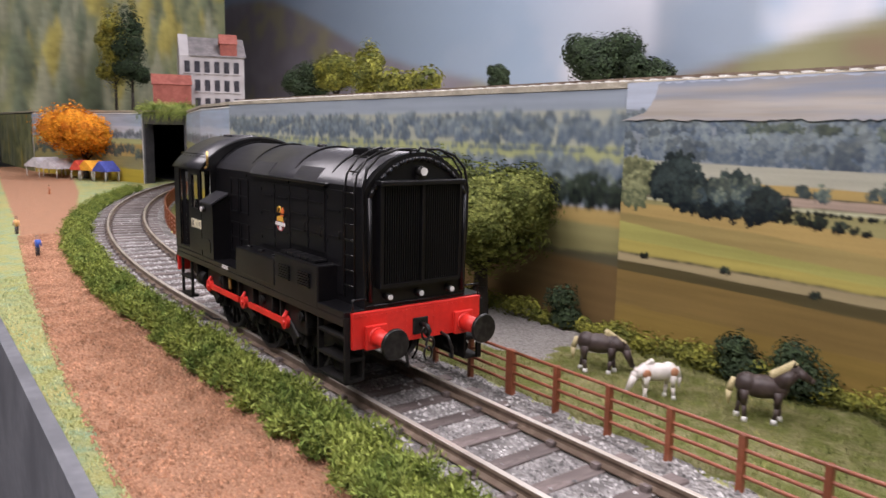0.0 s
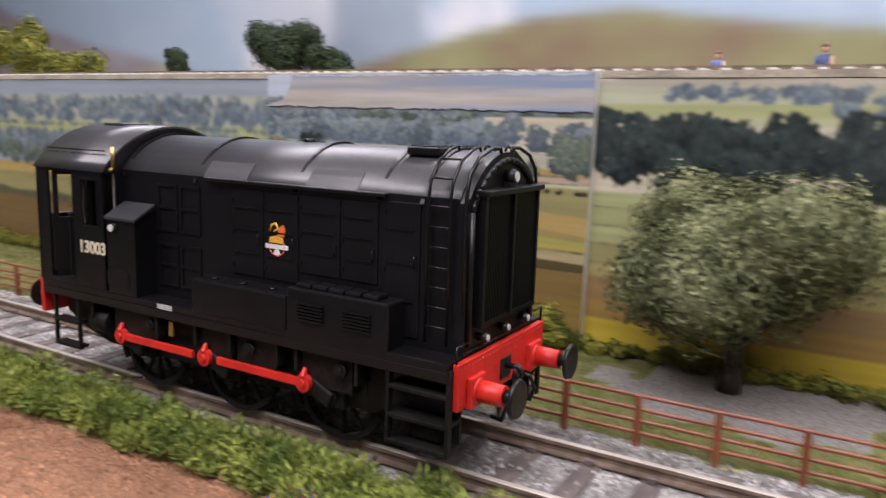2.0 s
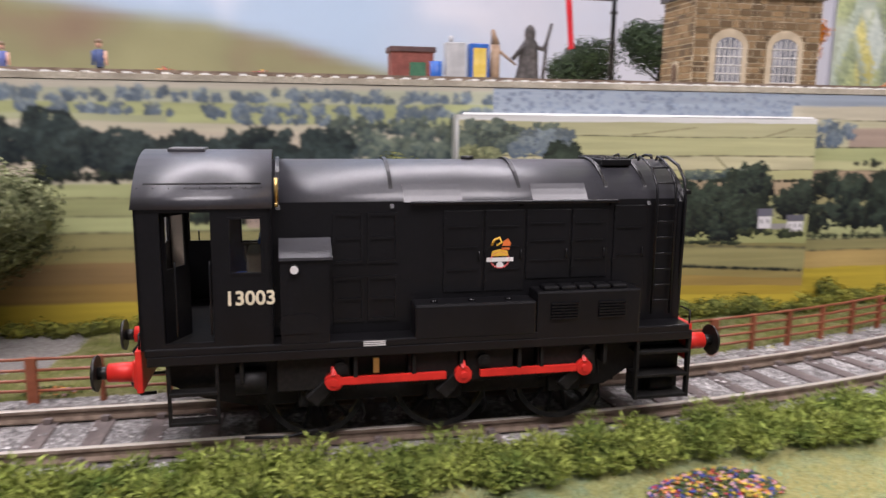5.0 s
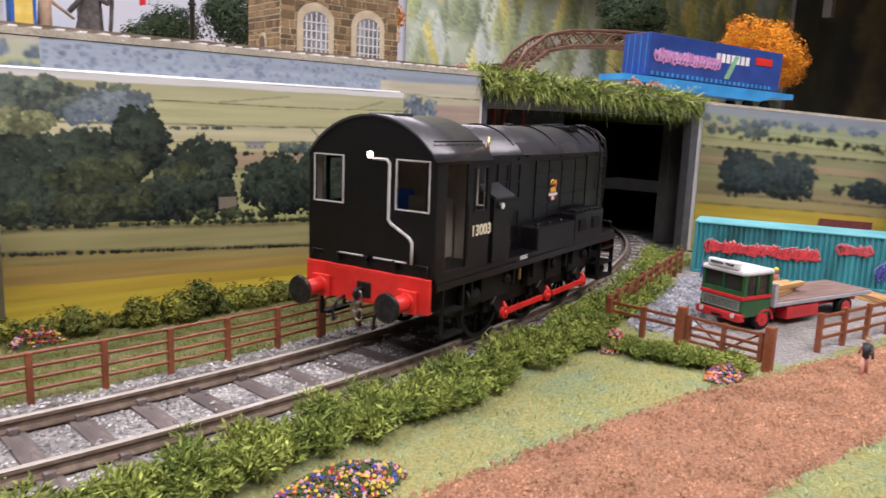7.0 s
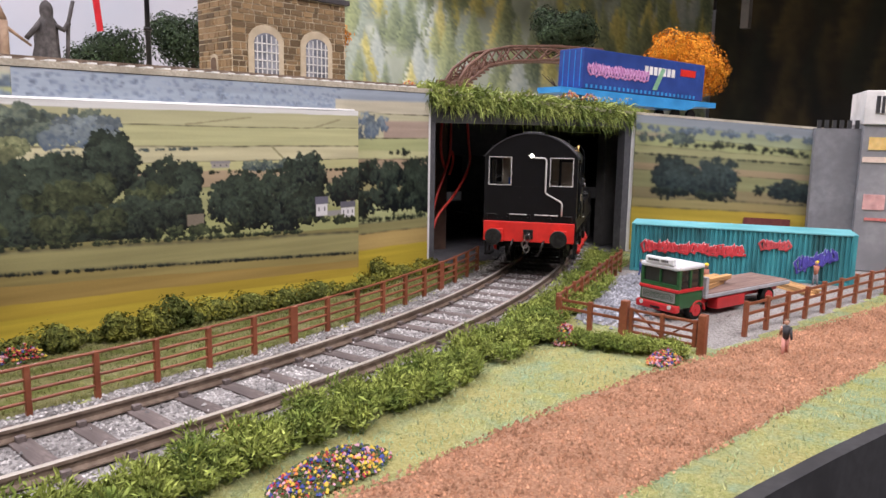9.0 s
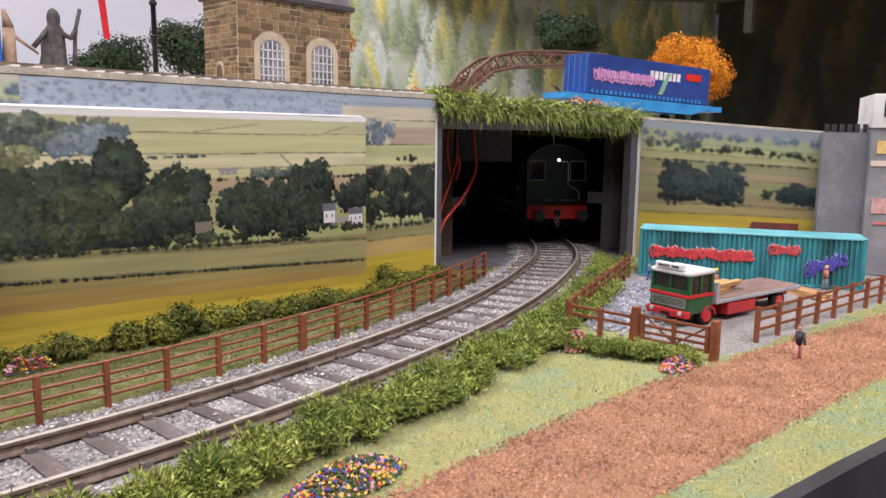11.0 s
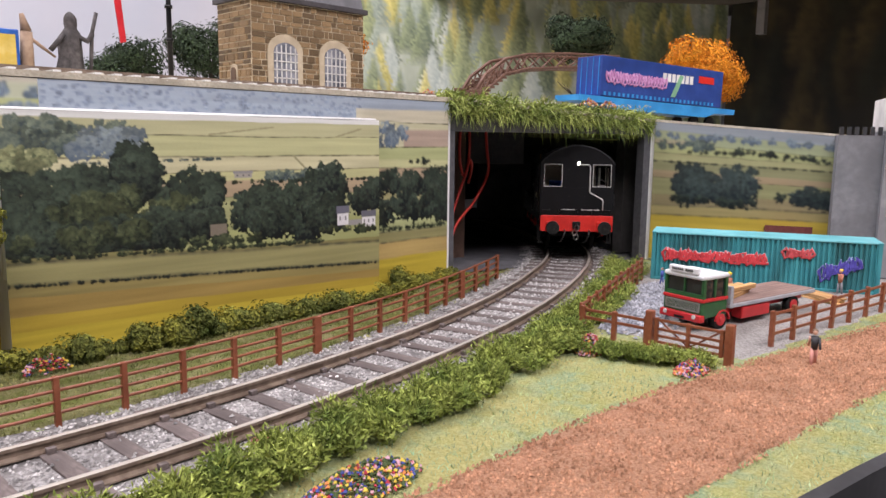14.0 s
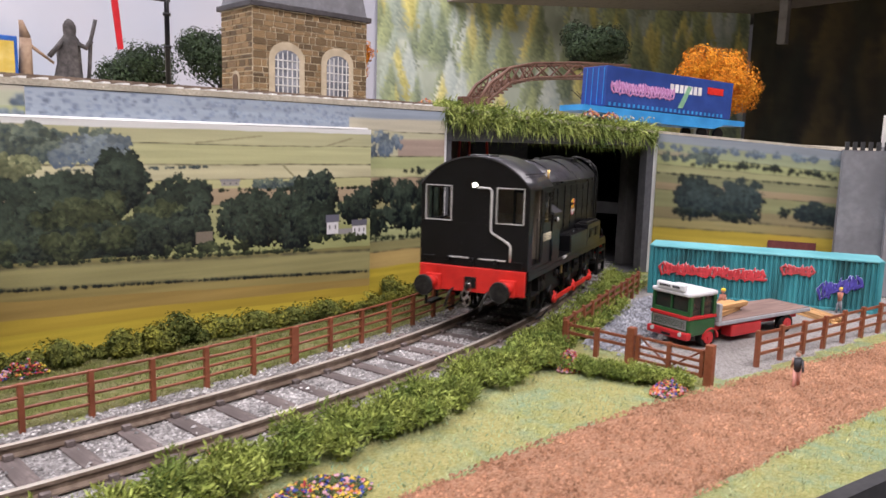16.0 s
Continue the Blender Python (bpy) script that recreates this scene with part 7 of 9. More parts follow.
flowers(0.548, -0.066, 0.021, 0.009, 0.0065, 1300, 1)
flowers(0.206, -0.051, 0.016, 0.007, 0.0065, 850, 2)
flowers(0.708, -0.034, 0.0075, 0.006, 0.009, 600, 3, (2, 2, 3, 3, 4, 2))
flowers(0.716, -0.080, 0.011, 0.006, 0.005, 600, 4, (2, 1, 4, 3, 3, 3))
flowers(0.519, 0.104, 0.010, 0.005, 0.007, 260, 5, (1, 2, 4, 2, 2, 6))
flowers(0.396, 0.100, 0.007, 0.004, 0.005, 160, 6, (3, 1, 1, 2, 4, 2))
flowers(0.338, 0.047, 0.011, 0.004, 0.003, 90, 7, (0, 2, 1, 3, 1, 9))


def scatter():
    rng = random.Random(31)
    # grains of the brown path
    verts, faces = [], []
    for _ in range(46000):
        x = rng.uniform(-0.5, 0.95)
        a, b = interp(PATH_NEAR, x), interp(PATH_FAR, x)
        y = rng.uniform(a - 0.002, b + 0.002)
        r = rng.uniform(0.0004, 0.0008)
        c = Vector((x, y, GZ + 0.0006))
        k = len(verts)
        w = rng.uniform(0, 6.28)
        for d in ((math.cos(w), math.sin(w), 0), (math.cos(w + 2.1), math.sin(w + 2.1), 0), (math.cos(w + 4.2), math.sin(w + 4.2), 0), (0, 0, 1.3)):
            verts.append(c + Vector(d) * r * rng.uniform(0.6, 1.3))
        faces += [(k, k + 1, k + 3), (k + 1, k + 2, k + 3), (k + 2, k, k + 3)]
    g = mat("brown_path_grains", (0.4, 0.21, 0.125), (0.6, 0.35, 0.22), rough=0.9, scale=700, per_island=0.35, spec=0.15)
    tagged(new("path_grains", mesh_of("path_grains", verts, faces, g)), "loose brown grains of the path", "grit", kind="stuff")
    # short fibres of grass
    verts, faces, idx = [], [], []
    for _ in range(80000):
        x = rng.uniform(-0.3, 0.95)
        if rng.random() < 0.55:
            y = rng.uniform(0.041, FASC - 0.01)
        else:
            y = rng.uniform(interp(EDGE, x), -0.03)
        p, gr, f = ground_zone(x, y)
        if p or gr:
            continue
        h = rng.uniform(0.0008, 0.0022)
        w = rng.uniform(0, math.pi)
        dx, dy = 0.00022 * math.cos(w), 0.00022 * math.sin(w)
        lx, ly = rng.gauss(0, 0.0009), rng.gauss(0, 0.0009)
        k = len(verts)
        verts += [(x - dx, y - dy, GZ), (x + dx, y + dy, GZ), (x + lx, y + ly, GZ + h)]
        faces.append((k, k + 1, k + 2))
        idx.append(1 if y > 0.02 else 0)
    g = mat("static_grass_fibre", (0.3, 0.34, 0.11), (0.6, 0.56, 0.26), rough=0.8, scale=70, scale2=22, c3=(0.26, 0.42, 0.26), per_island=0.45)
    f = mat("field_grass_fibre", (0.15, 0.16, 0.04), (0.36, 0.34, 0.12), rough=0.8, scale=70, scale2=22, c3=(0.11, 0.14, 0.035), per_island=0.45)
    me = mesh_of("grass_fibres", verts, faces, [g, f])
    me.polygons.foreach_set("material_index", idx)
    tagged(new("grass_fibres", me), "short yellow-green static grass", "grass", kind="stuff")


scatter()


def yard_rubble():
    rng = random.Random(63)
    verts, faces = [], []
    for _ in range(2600):
        k = rng.random()
        x, y = 0.755 + 0.125 * k + rng.gauss(0, 0.006), -0.012 + 0.046 * k - abs(rng.gauss(0.004, 0.013))
        r = rng.uniform(0.0005, 0.0016)
        c = Vector((x, y, GZ + r * 0.4))
        b = len(verts)
        for d in ((1, 0, 0), (0, 1, 0), (-1, 0, 0), (0, -1, 0), (0, 0, 1)):
            verts.append(c + Vector(d) * r * rng.uniform(0.6, 1.3))
        faces += [(b, b + 1, b + 4), (b + 1, b + 2, b + 4), (b + 2, b + 3, b + 4), (b + 3, b, b + 4)]
    m = mat("blue_grey_rubble", (0.2, 0.21, 0.24), (0.42, 0.43, 0.46), rough=0.85, scale=700, per_island=0.5)
    tagged(new("yard_rubble", mesh_of("yard_rubble", verts, faces, m)), "loose blue-grey rubble along the yard fence", "rubble", kind="stuff")


yard_rubble()


def tufts(name, p, q, z, seed, n, length=0.012, front=0.014, label=""):
    """Long static grass hanging over the lintel of a tunnel."""
    rng = random.Random(seed)
    p, q = Vector((*p, deck_z(*p) + z)), Vector((*q, deck_z(*q) + z))
    u = (q - p).normalized()
    nrm = Vector((u.y, -u.x, 0)).normalized()
    verts, faces = [], []
    for _ in range(n):
        k = rng.random()
        c = p + (q - p) * k + nrm * rng.uniform(-0.022, 0.004) + Vector((0, 0, rng.uniform(-0.008, 0.004) + 0.005 * noise.noise(Vector((k * 14, seed, 0)))))
        d = (nrm * rng.uniform(0.0, 0.9) + u * rng.gauss(0, 0.5) + Vector((0, 0, rng.uniform(-1.0, 0.8)))).normalized()
        h = length * rng.uniform(0.25, 1.0) * (1.0 if rng.random() < 0.8 else 1.35)
        w = d.cross(Vector((rng.gauss(0, 1), rng.gauss(0, 1), rng.gauss(0, 1)))).normalized() * 0.00045
        a, b = c + d * h * 0.6, c + d * h + Vector((0, 0, -h * 0.3))
        i = len(verts)
        verts += [c - w, c + w, a + w * 0.7, a - w * 0.7, b]
        faces += [(i, i + 1, i + 2, i + 3), (i + 3, i + 2, i + 4)]
    tagged(new(name, mesh_of(name, verts, faces, M_TUFT)), label, "grass", kind="stuff")


tufts("hanging_grass", (PR_L[0] - 0.004, PR_L[1] + 0.002), (PR_R[0] + 0.012, PR_R[1]), -0.002, 1, 15000, 0.012, label="shaggy bright green grass hanging over the tunnel mouth")
tufts("hanging_grass", (PL_L[0] - 0.012, PL_L[1]), (PL_R[0] + 0.012, PL_R[1]), 0.004, 2, 3500, 0.02, label="shaggy bright green grass over the far tunnel mouth")


# ---- horses ----
def horse(name, x, y, rz, coat, mane, label, grazing=False, size=1.0, patch=None):
    t = thing(name, pose(x, y, GZ, 0, 0, rz), label, "horse", "horses in the field")
    t.scale = (size,) * 3
    bm = bmesh.new()
    ball(bm, (0, 0, 0.0150), 0.0055, 3, (1.75, 0.82, 0.92))
    ball(bm, (-0.0062, 0, 0.0157), 0.0048, 3, (1.0, 0.92, 1.0))
    ball(bm, (0.0060, 0, 0.0152), 0.0046, 3, (0.95, 0.85, 1.05))
    for f in bm.faces:
        f.smooth = True
    part("body", bm, coat, t)
    hd = (0.0165, 0, 0.0078) if grazing else (0.0155, 0, 0.0238)
    bm = bmesh.new()
    tube(bm, (0.0062, 0, 0.0165), (0.0125, 0, 0.0135) if grazing else (0.0122, 0, 0.0228), 0.0040, 0.0024, 12)
    a = Vector((0.0125, 0, 0.0135)) if grazing else Vector((0.0118, 0, 0.0232))
    b = Vector((0.0165, 0, 0.0050)) if grazing else Vector((0.0182, 0, 0.0195))
    tube(bm, a, b, 0.0024, 0.0013, 12)
    ball(bm, a, 0.0025, 2)
    ball(bm, b, 0.0014, 2)
    for s in (-1, 1):
        tube(bm, a + Vector((-0.0005, s * 0.0012, 0.0015)), a + Vector((-0.0005, s * 0.0016, 0.0042)), 0.0008, 0.0002, 6)
    part("head", bm, coat, t)
    bm = bmesh.new()
    d = a - Vector((0.0045, 0, 0.0185))
    for i in range(7):
        c = Vector((0.0045, 0, 0.0190)) + d * (i / 6) + Vector((-0.0008, 0, 0.0016))
        ball(bm, c, 0.0019, 1, (1, 0.9, 1.2))
    part("mane", bm, mane, t)
    bm = bmesh.new()
    tube(bm, (-0.0112, 0, 0.0175), (-0.0128, 0, 0.0120), 0.0011, 0.0014, 8)
    tube(bm, (-0.0128, 0, 0.0120), (-0.0128, 0, 0.0060), 0.0014, 0.0004, 8)
    part("tail", bm, mane, t)
    for lx, ly, k in ((0.0068, 0.0026, 0.001), (0.0062, -0.0026, -0.001), (-0.0078, 0.0028, -0.0012), (-0.0070, -0.0028, 0.0008)):
        bm = bmesh.new()
        tube(bm, (lx, ly, 0.0140), (lx + k * 0.3, ly, 0.0070), 0.0021, 0.0011, 9)
        tube(bm, (lx + k * 0.3, ly, 0.0070), (lx + k, ly, 0.0012), 0.0011, 0.0008, 9)
        lg = part("leg", bm, coat, t)
        bm = bmesh.new()
        tube(bm, (lx + k, ly, 0.0022), (lx + k, ly, 0.0), 0.0010, 0.0014, 9)
        part("hoof", bm, M_WHITE, lg)
    if patch:
        for c in ((-0.0080, -0.0042, 0.0160), (0.0072, -0.0036, 0.0150), (-0.0080, 0.0042, 0.0160), (0.0072, 0.0036, 0.0150)):
            bm = bmesh.new()
            ball(bm, c, 0.0022, 2, (1.1, 0.45, 1.1))
            part("coat_patch", bm, patch, t)
    return t


COAT_D = mat("dark_brown_coat", (0.04, 0.027, 0.025), (0.07, 0.05, 0.045), rough=0.5, scale=300, scale2=90)
COAT_W = mat("white_coat", (0.66, 0.62, 0.58), (0.74, 0.7, 0.66), rough=0.5, scale=300)
COAT_P = mat("chestnut_patch", (0.42, 0.19, 0.1), (0.5, 0.26, 0.15), rough=0.55, scale=300)
MANE = mat("straw_mane", (0.5, 0.42, 0.22), (0.6, 0.52, 0.3), rough=0.6, scale=500)
horse("model_horse", 0.047, 0.088, 38, COAT_D, MANE, "dark brown plastic horse with straw mane, grazing", True, 0.84)
horse("model_horse", 0.081, 0.082, 240, COAT_W, COAT_W, "white and chestnut plastic pony, grazing", True, 0.7, COAT_P)
horse("model_horse", 0.1165, 0.094, 34, COAT_D, MANE, "dark brown plastic horse with straw mane, standing", False, 0.85)
horse("model_horse", 0.180, 0.098, 208, COAT_W, COAT_W, "white and chestnut plastic pony, standing", False, 0.7, COAT_P)
horse("model_horse", -0.40, 0.085, 150, COAT_W, COAT_W, "white plastic pony standing far along the field", False, 0.9)
horse("model_horse", -0.36, 0.078, 20, COAT_D, MANE, "dark brown plastic horse far along the field", True, 0.95)


# ---- yard: container, lorry, timber, fences ----
def container():
    a, b = Vector((0.8995, 0.043, GZ)), Vector((0.958, -0.087, GZ))
    ang = math.degrees(math.atan2(b.y - a.y, b.x - a.x))
    ln, H, D = (b - a).length, 0.034, 0.032
    t = thing("shipping_container", pose(a.x, a.y, a.z, 0, 0, ang), "faded turquoise corrugated container with painted graffiti", "container")
    teal = mat("faded_turquoise_paint", (0.035, 0.24, 0.28), (0.06, 0.34, 0.38), rough=0.55, scale=200, scale2=70, c3=(0.022, 0.11, 0.12), stretch=(1, 1, 0.2))
    bm = bmesh.new()
    n = 46
    prof = []
    for i in range(n):
        x0 = ln * i / n
        w = ln / n
        prof += [(x0, 0.0), (x0 + w * 0.4, 0.0), (x0 + w * 0.5, 0.0012), (x0 + w * 0.9, 0.0012)]
    prof += [(ln, 0.0), (ln, D), (0, D)]
    prism(bm, [(x, y) for x, y in prof], 0.0012, H - 0.0006, "z")
    part("body", bm, teal, t)
    bm = bmesh.new()
    box(bm, -0.0006, ln + 0.0006, -0.0006, D, H - 0.0012, H, 0.0003)
    part("roof", bm, mat("pale_turquoise_roof", (0.12, 0.42, 0.46), (0.2, 0.5, 0.53), rough=0.55, scale=120, scale2=30), t)
    for x in (0, ln - 0.002):
        bm = bmesh.new()
        box(bm, x - 0.0003, x + 0.0023, -0.0009, 0.002, 0, H, 0.0003)
        part("corner_post", bm, teal, t)
    bm = bmesh.new()
    box(bm, 0, ln, -0.0007, D, 0, 0.0018, 0.0003)
    part("bottom_rail", bm, teal, t)
    rng = random.Random(77)
    for u0, u1, v0, v1, c, w, tilt in ((0.06, 0.52, 0.42, 0.66, (0.55, 0.035, 0.045), (0.62, 0.5, 0.5), 0), (0.6, 0.72, 0.62, 0.8, (0.5, 0.06, 0.07), (0.5, 0.3, 0.3), 0.01), (0.76, 0.92, 0.22, 0.72, (0.06, 0.05, 0.33), (0.35, 0.45, 0.6), 0.5)):
        k = max(12, int((u1 - u0) * 190))
        r2 = random.Random(5)
        path = []
        hv = (v1 - v0) * H * (0.5 if tilt < 0.1 else 0.3)
        for i in range(k * 2):
            f = (i + 0.5) / (2 * k)
            w_ = i * 1.45
            wob = r2.uniform(0.35, 1.25)
            path.append((((u0 + (u1 - u0) * f) * ln) + 0.0024 * math.cos(w_) * wob, (v0 + v1) / 2 * H + hv * math.sin(w_) * wob + (f - 0.5) * tilt * (v1 - v0) * H))
        for m, r, y in ((mat("graffiti_outline", w, rough=0.6, scale=400), 0.0013, -0.0002), (mat("graffiti_fill", c, tuple(min(1, q * 1.3 + 0.02) for q in c), rough=0.6, scale=900, scale2=300), 0.0010, -0.0009)):
            bm = bmesh.new()
            wire(bm, [(u, 0, v) for u, v in path], r, 6)
            bmesh.ops.transform(bm, matrix=Matrix.Translation((0, y, 0)) @ Matrix.Diagonal((1, 0.05, 1, 1)), verts=bm.verts[:])
            part("graffiti", bm, m, t, "sprayed plain coloured strokes")


container()


M_TINT = mat("dark_cab_glazing", (0.02, 0.024, 0.022), (0.03, 0.035, 0.032), rough=0.08, spec=0.6, scale=200)


def lorry():
    # local x forward; stands with its nose towards -x of the board
    t = thing("flatbed_lorry", pose(0.8305, -0.0490, GZ, 0, 0, 169) @ Matrix.Diagonal((0.97, 0.86, 0.9, 1)), "green and red flatbed lorry with a white cab roof", "lorry")
    G = mat("dark_green_enamel", (0.02, 0.085, 0.03), (0.03, 0.11, 0.04), rough=0.3, scale=300)
    R = mat("lorry_red_enamel", (0.5, 0.02, 0.025), (0.58, 0.03, 0.035), rough=0.3, scale=300)
    WH = mat("white_enamel", (0.72, 0.73, 0.74), (0.78, 0.79, 0.8), rough=0.35, scale=300)
    GR = mat("grey_bed", (0.33, 0.33, 0.35), (0.42, 0.42, 0.44), rough=0.5, scale=300)
    BR = mat("brown_deck_boards", (0.2, 0.13, 0.11), (0.28, 0.19, 0.16), rough=0.7, scale=300, stretch=(0.2, 1, 1))
    SL = mat("silver_trim", (0.5, 0.5, 0.5), (0.62, 0.62, 0.62), rough=0.3, metal=0.7, scale=300)
    bm = bmesh.new()
    for s in (-1, 1):
        box(bm, -0.056, 0.046, s * 0.006 - 0.001, s * 0.006 + 0.001, 0.0065, 0.0095)
    part("chassis", bm, R, t)
    bm = bmesh.new()
    box(bm, 0.0275, 0.049, -0.0145, 0.0145, 0.0075, 0.0175, 0.0012)
    part("cab_lower", bm, G, t)
    bm = bmesh.new()
    box(bm, 0.0272, 0.0494, -0.0148, 0.0148, 0.0172, 0.0192, 0.0004)
    part("waist_band", bm, R, t, "red waist band")
    bm = bmesh.new()
    for x in (0.029, 0.0475):
        for s in (-1, 1):
            box(bm, x - 0.001, x + 0.001, s * 0.0136 - 0.0009, s * 0.0136 + 0.0009, 0.019, 0.0305)
    for s in (-1, 1):
        box(bm, 0.0375, 0.0390, s * 0.0136 - 0.0006, s * 0.0136 + 0.0006, 0.019, 0.0305)
    box(bm, 0.028, 0.030, -0.0136, 0.0136, 0.019, 0.0305)
    box(bm, 0.0466, 0.0486, -0.0136, 0.0136, 0.0190, 0.0215)
    box(bm, 0.0466, 0.0484, -0.0005, 0.0005, 0.0190, 0.0305)
    part("cab_frame", bm, G, t)
    for s in (-1, 1):
        bm = bmesh.new()
        box(bm, 0.030, 0.0465, s * 0.0132 - 0.0002, s * 0.0132 + 0.0002, 0.0192, 0.030)
        part("side_window", bm, M_TINT, t)
    bm = bmesh.new()
    box(bm, 0.047, 0.0473, -0.0128, 0.0128, 0.0192, 0.030)
    part("windscreen", bm, M_TINT, t)
    bm = bmesh.new()
    box(bm, 0.0268, 0.0495, -0.0148, 0.0148, 0.0300, 0.0330, 0.0013)
    rf = part("cab_roof", bm, WH, t, "white cab roof")
    bm = bmesh.new()
    box(bm, 0.0472, 0.0502, -0.0105, 0.0105, 0.0328, 0.0368, 0.0008)
    hb = part("headboard", bm, WH, rf, "white headboard with dark unreadable lettering")
    bm = bmesh.new()
    for i in range(11):
        if i != 6:
            box(bm, 0.0502, 0.0504, -0.0078 + 0.0014 * i, -0.0069 + 0.0014 * i, 0.0342, 0.0356)
    part("lettering_bars", bm, M_BLACK, hb)
    bm = bmesh.new()
    wall_panel(bm, "x", 0.0488, 0.0006, -0.0125, 0.0125, 0.0112, 0.0168, [(-0.0118, 0.0118, 0.0118, 0.0162)])
    for i in range(9):
        box(bm, 0.0488, 0.0492, -0.0118, 0.0118, 0.0120 + 0.0005 * i, 0.0122 + 0.0005 * i)
    part("grille", bm, SL, t, "silver radiator grille")
    bm = bmesh.new()
    box(bm, 0.047, 0.0512, -0.0150, 0.0150, 0.0058, 0.0100, 0.0006)
    part("bumper", bm, R, t)
    for s in (-1, 1):
        bm = bmesh.new()
        tube(bm, (0.0505, s * 0.0105, 0.0088), (0.0517, s * 0.0105, 0.0088), 0.0013, seg=12)
        part("headlight", bm, M_LAMP_DIM, t)
        bm = bmesh.new()
        o = [(0.0315 + 0.0062 * math.cos(w), 0.0052 + 0.0062 * math.sin(w)) for w in [math.pi * i / 10 for i in range(11)]]
        inn = [(0.0315 + 0.0054 * math.cos(w), 0.0052 + 0.0054 * math.sin(w)) for w in [math.pi * i / 10 for i in range(11)]]
        prism(bm, o + inn[::-1], s * 0.0108, s * 0.0152, "y")
        part("wheel_arch", bm, R, t)
    bm = bmesh.new()
    box(bm, 0.0512, 0.0514, -0.0035, 0.0035, 0.0066, 0.0080)
    part("number_plate", bm, M_BLACK, t)
    for x in (0.0325, -0.037):
        for s in (-1, 1):
            bm = bmesh.new()
            tube(bm, (x, s * 0.0098, 0.0056), (x, s * 0.0142, 0.0056), 0.0056, seg=22)
            w = part("wheel", bm, M_UNDER, t)
            bm = bmesh.new()
            tube(bm, (x, s * 0.0138, 0.0056), (x, s * 0.0147, 0.0056), 0.0036, seg=16)
            tube(bm, (x, s * 0.0145, 0.0056), (x, s * 0.0152, 0.0056), 0.0014, seg=10)
            part("rim", bm, R, w, "red wheel rim")
    bm = bmesh.new()
    box(bm, -0.058, 0.026, -0.0155, 0.0155, 0.0115, 0.0138, 0.0004)
    bed = part("bed", bm, GR, t, "grey flat bed")
    bm = bmesh.new()
    box(bm, 0.0235, 0.026, -0.0155, 0.0155, 0.0138, 0.0245, 0.0004)
    part("front_board", bm, GR, bed)
    for i in range(8):
        bm = bmesh.new()
        y = -0.0147 + 0.00368 * i
        box(bm, -0.0575, 0.0233, y + 0.0001, y + 0.0035, 0.0138, 0.0143)
        part("plank", bm, BR, bed)
    bm = bmesh.new()
    box(bm, -0.012, 0.014, 0.007, 0.0150, 0.0035, 0.0108, 0.0006)
    part("tank", bm, R, t)
    bm = bmesh.new()
    box(bm, -0.012, 0.014, -0.0150, -0.007, 0.0035, 0.0108, 0.0006)
    part("tank", bm, R, t)


lorry()
TIMBER = mat("sawn_timber", (0.5, 0.27, 0.1), (0.62, 0.38, 0.17), rough=0.7, scale=300, stretch=(0.2, 1, 1), per_object=0.25)


def timber(x, y, z, rz, n, ln, seed, label):
    rng = random.Random(seed)
    t = thing("timber_stack", pose(x, y, z, 0, 0, rz), label, "timber", "stacks of timber")
    for i in range(n):
        bm = bmesh.new()
        box(bm, -ln / 2, ln / 2, -0.0017, 0.0017, 0, 0.0011, 0.0001)
        p = part("plank", bm, TIMBER, t)
        p.matrix_basis = pose(rng.uniform(-0.003, 0.003), ((i % 3) - 1) * 0.0038, 0.0013 * (i // 3), 0, 0, rng.uniform(-6, 6))


timber(0.8275, -0.047, GZ + 0.0131, 0, 11, 0.028, 1, "loose sawn planks on the lorry bed")
timber(0.916, -0.066, GZ, 60, 9, 0.030, 2, "sawn planks stacked on the yard")


def field_fence(pts, pitch, h, rails, label, seed):
    t = thing("yard_fence", Matrix(), label, "fence", "yard fences")
    rng = random.Random(seed)
    for a, b in zip(pts[:-1], pts[1:]):
        a, b = Vector((*a, GZ)), Vector((*b, GZ))
        n = max(1, round((b - a).length / pitch))
        ang = math.degrees(math.atan2(b.y - a.y, b.x - a.x))
        for i in range(n + 1):
            if i == n and b != Vector((*pts[-1], GZ)):
                continue
            p = a + (b - a) * (i / n)
            bm = bmesh.new()
            box(bm, -0.0012, 0.0012, -0.0010, 0.0010, -0.001, h + rng.uniform(0, 0.0006), 0.0002)
            o = part("post", bm, M_FENCE, t)
            o.matrix_basis = pose(p.x, p.y, p.z, rng.uniform(-2, 2), rng.uniform(-2, 2), ang)
        for z in rails:
            bm = bmesh.new()
            box(bm, 0, (b - a).length, -0.0004, 0.0004, z - 0.0007, z + 0.0007, 0.0001)
            o = part("rail", bm, M_FENCE, t)
            o.matrix_basis = pose(a.x, a.y, a.z, 0, 0, ang)
    return t


field_fence([(0.735, -0.010), (0.888, 0.044)], 0.017, 0.016, (0.0145, 0.0105, 0.006), "red-brown yard fence beside the hedge", 1)
field_fence([(0.735, -0.012), (0.737, -0.046)], 0.017, 0.0145, (0.013, 0.009), "red-brown yard fence at the gate", 2)
field_fence([(0.783, -0.087), (0.925, -0.105), (1.03, -0.125)], 0.0205, 0.0175, (0.0158, 0.011, 0.006), "red-brown yard fence beside the path", 3)


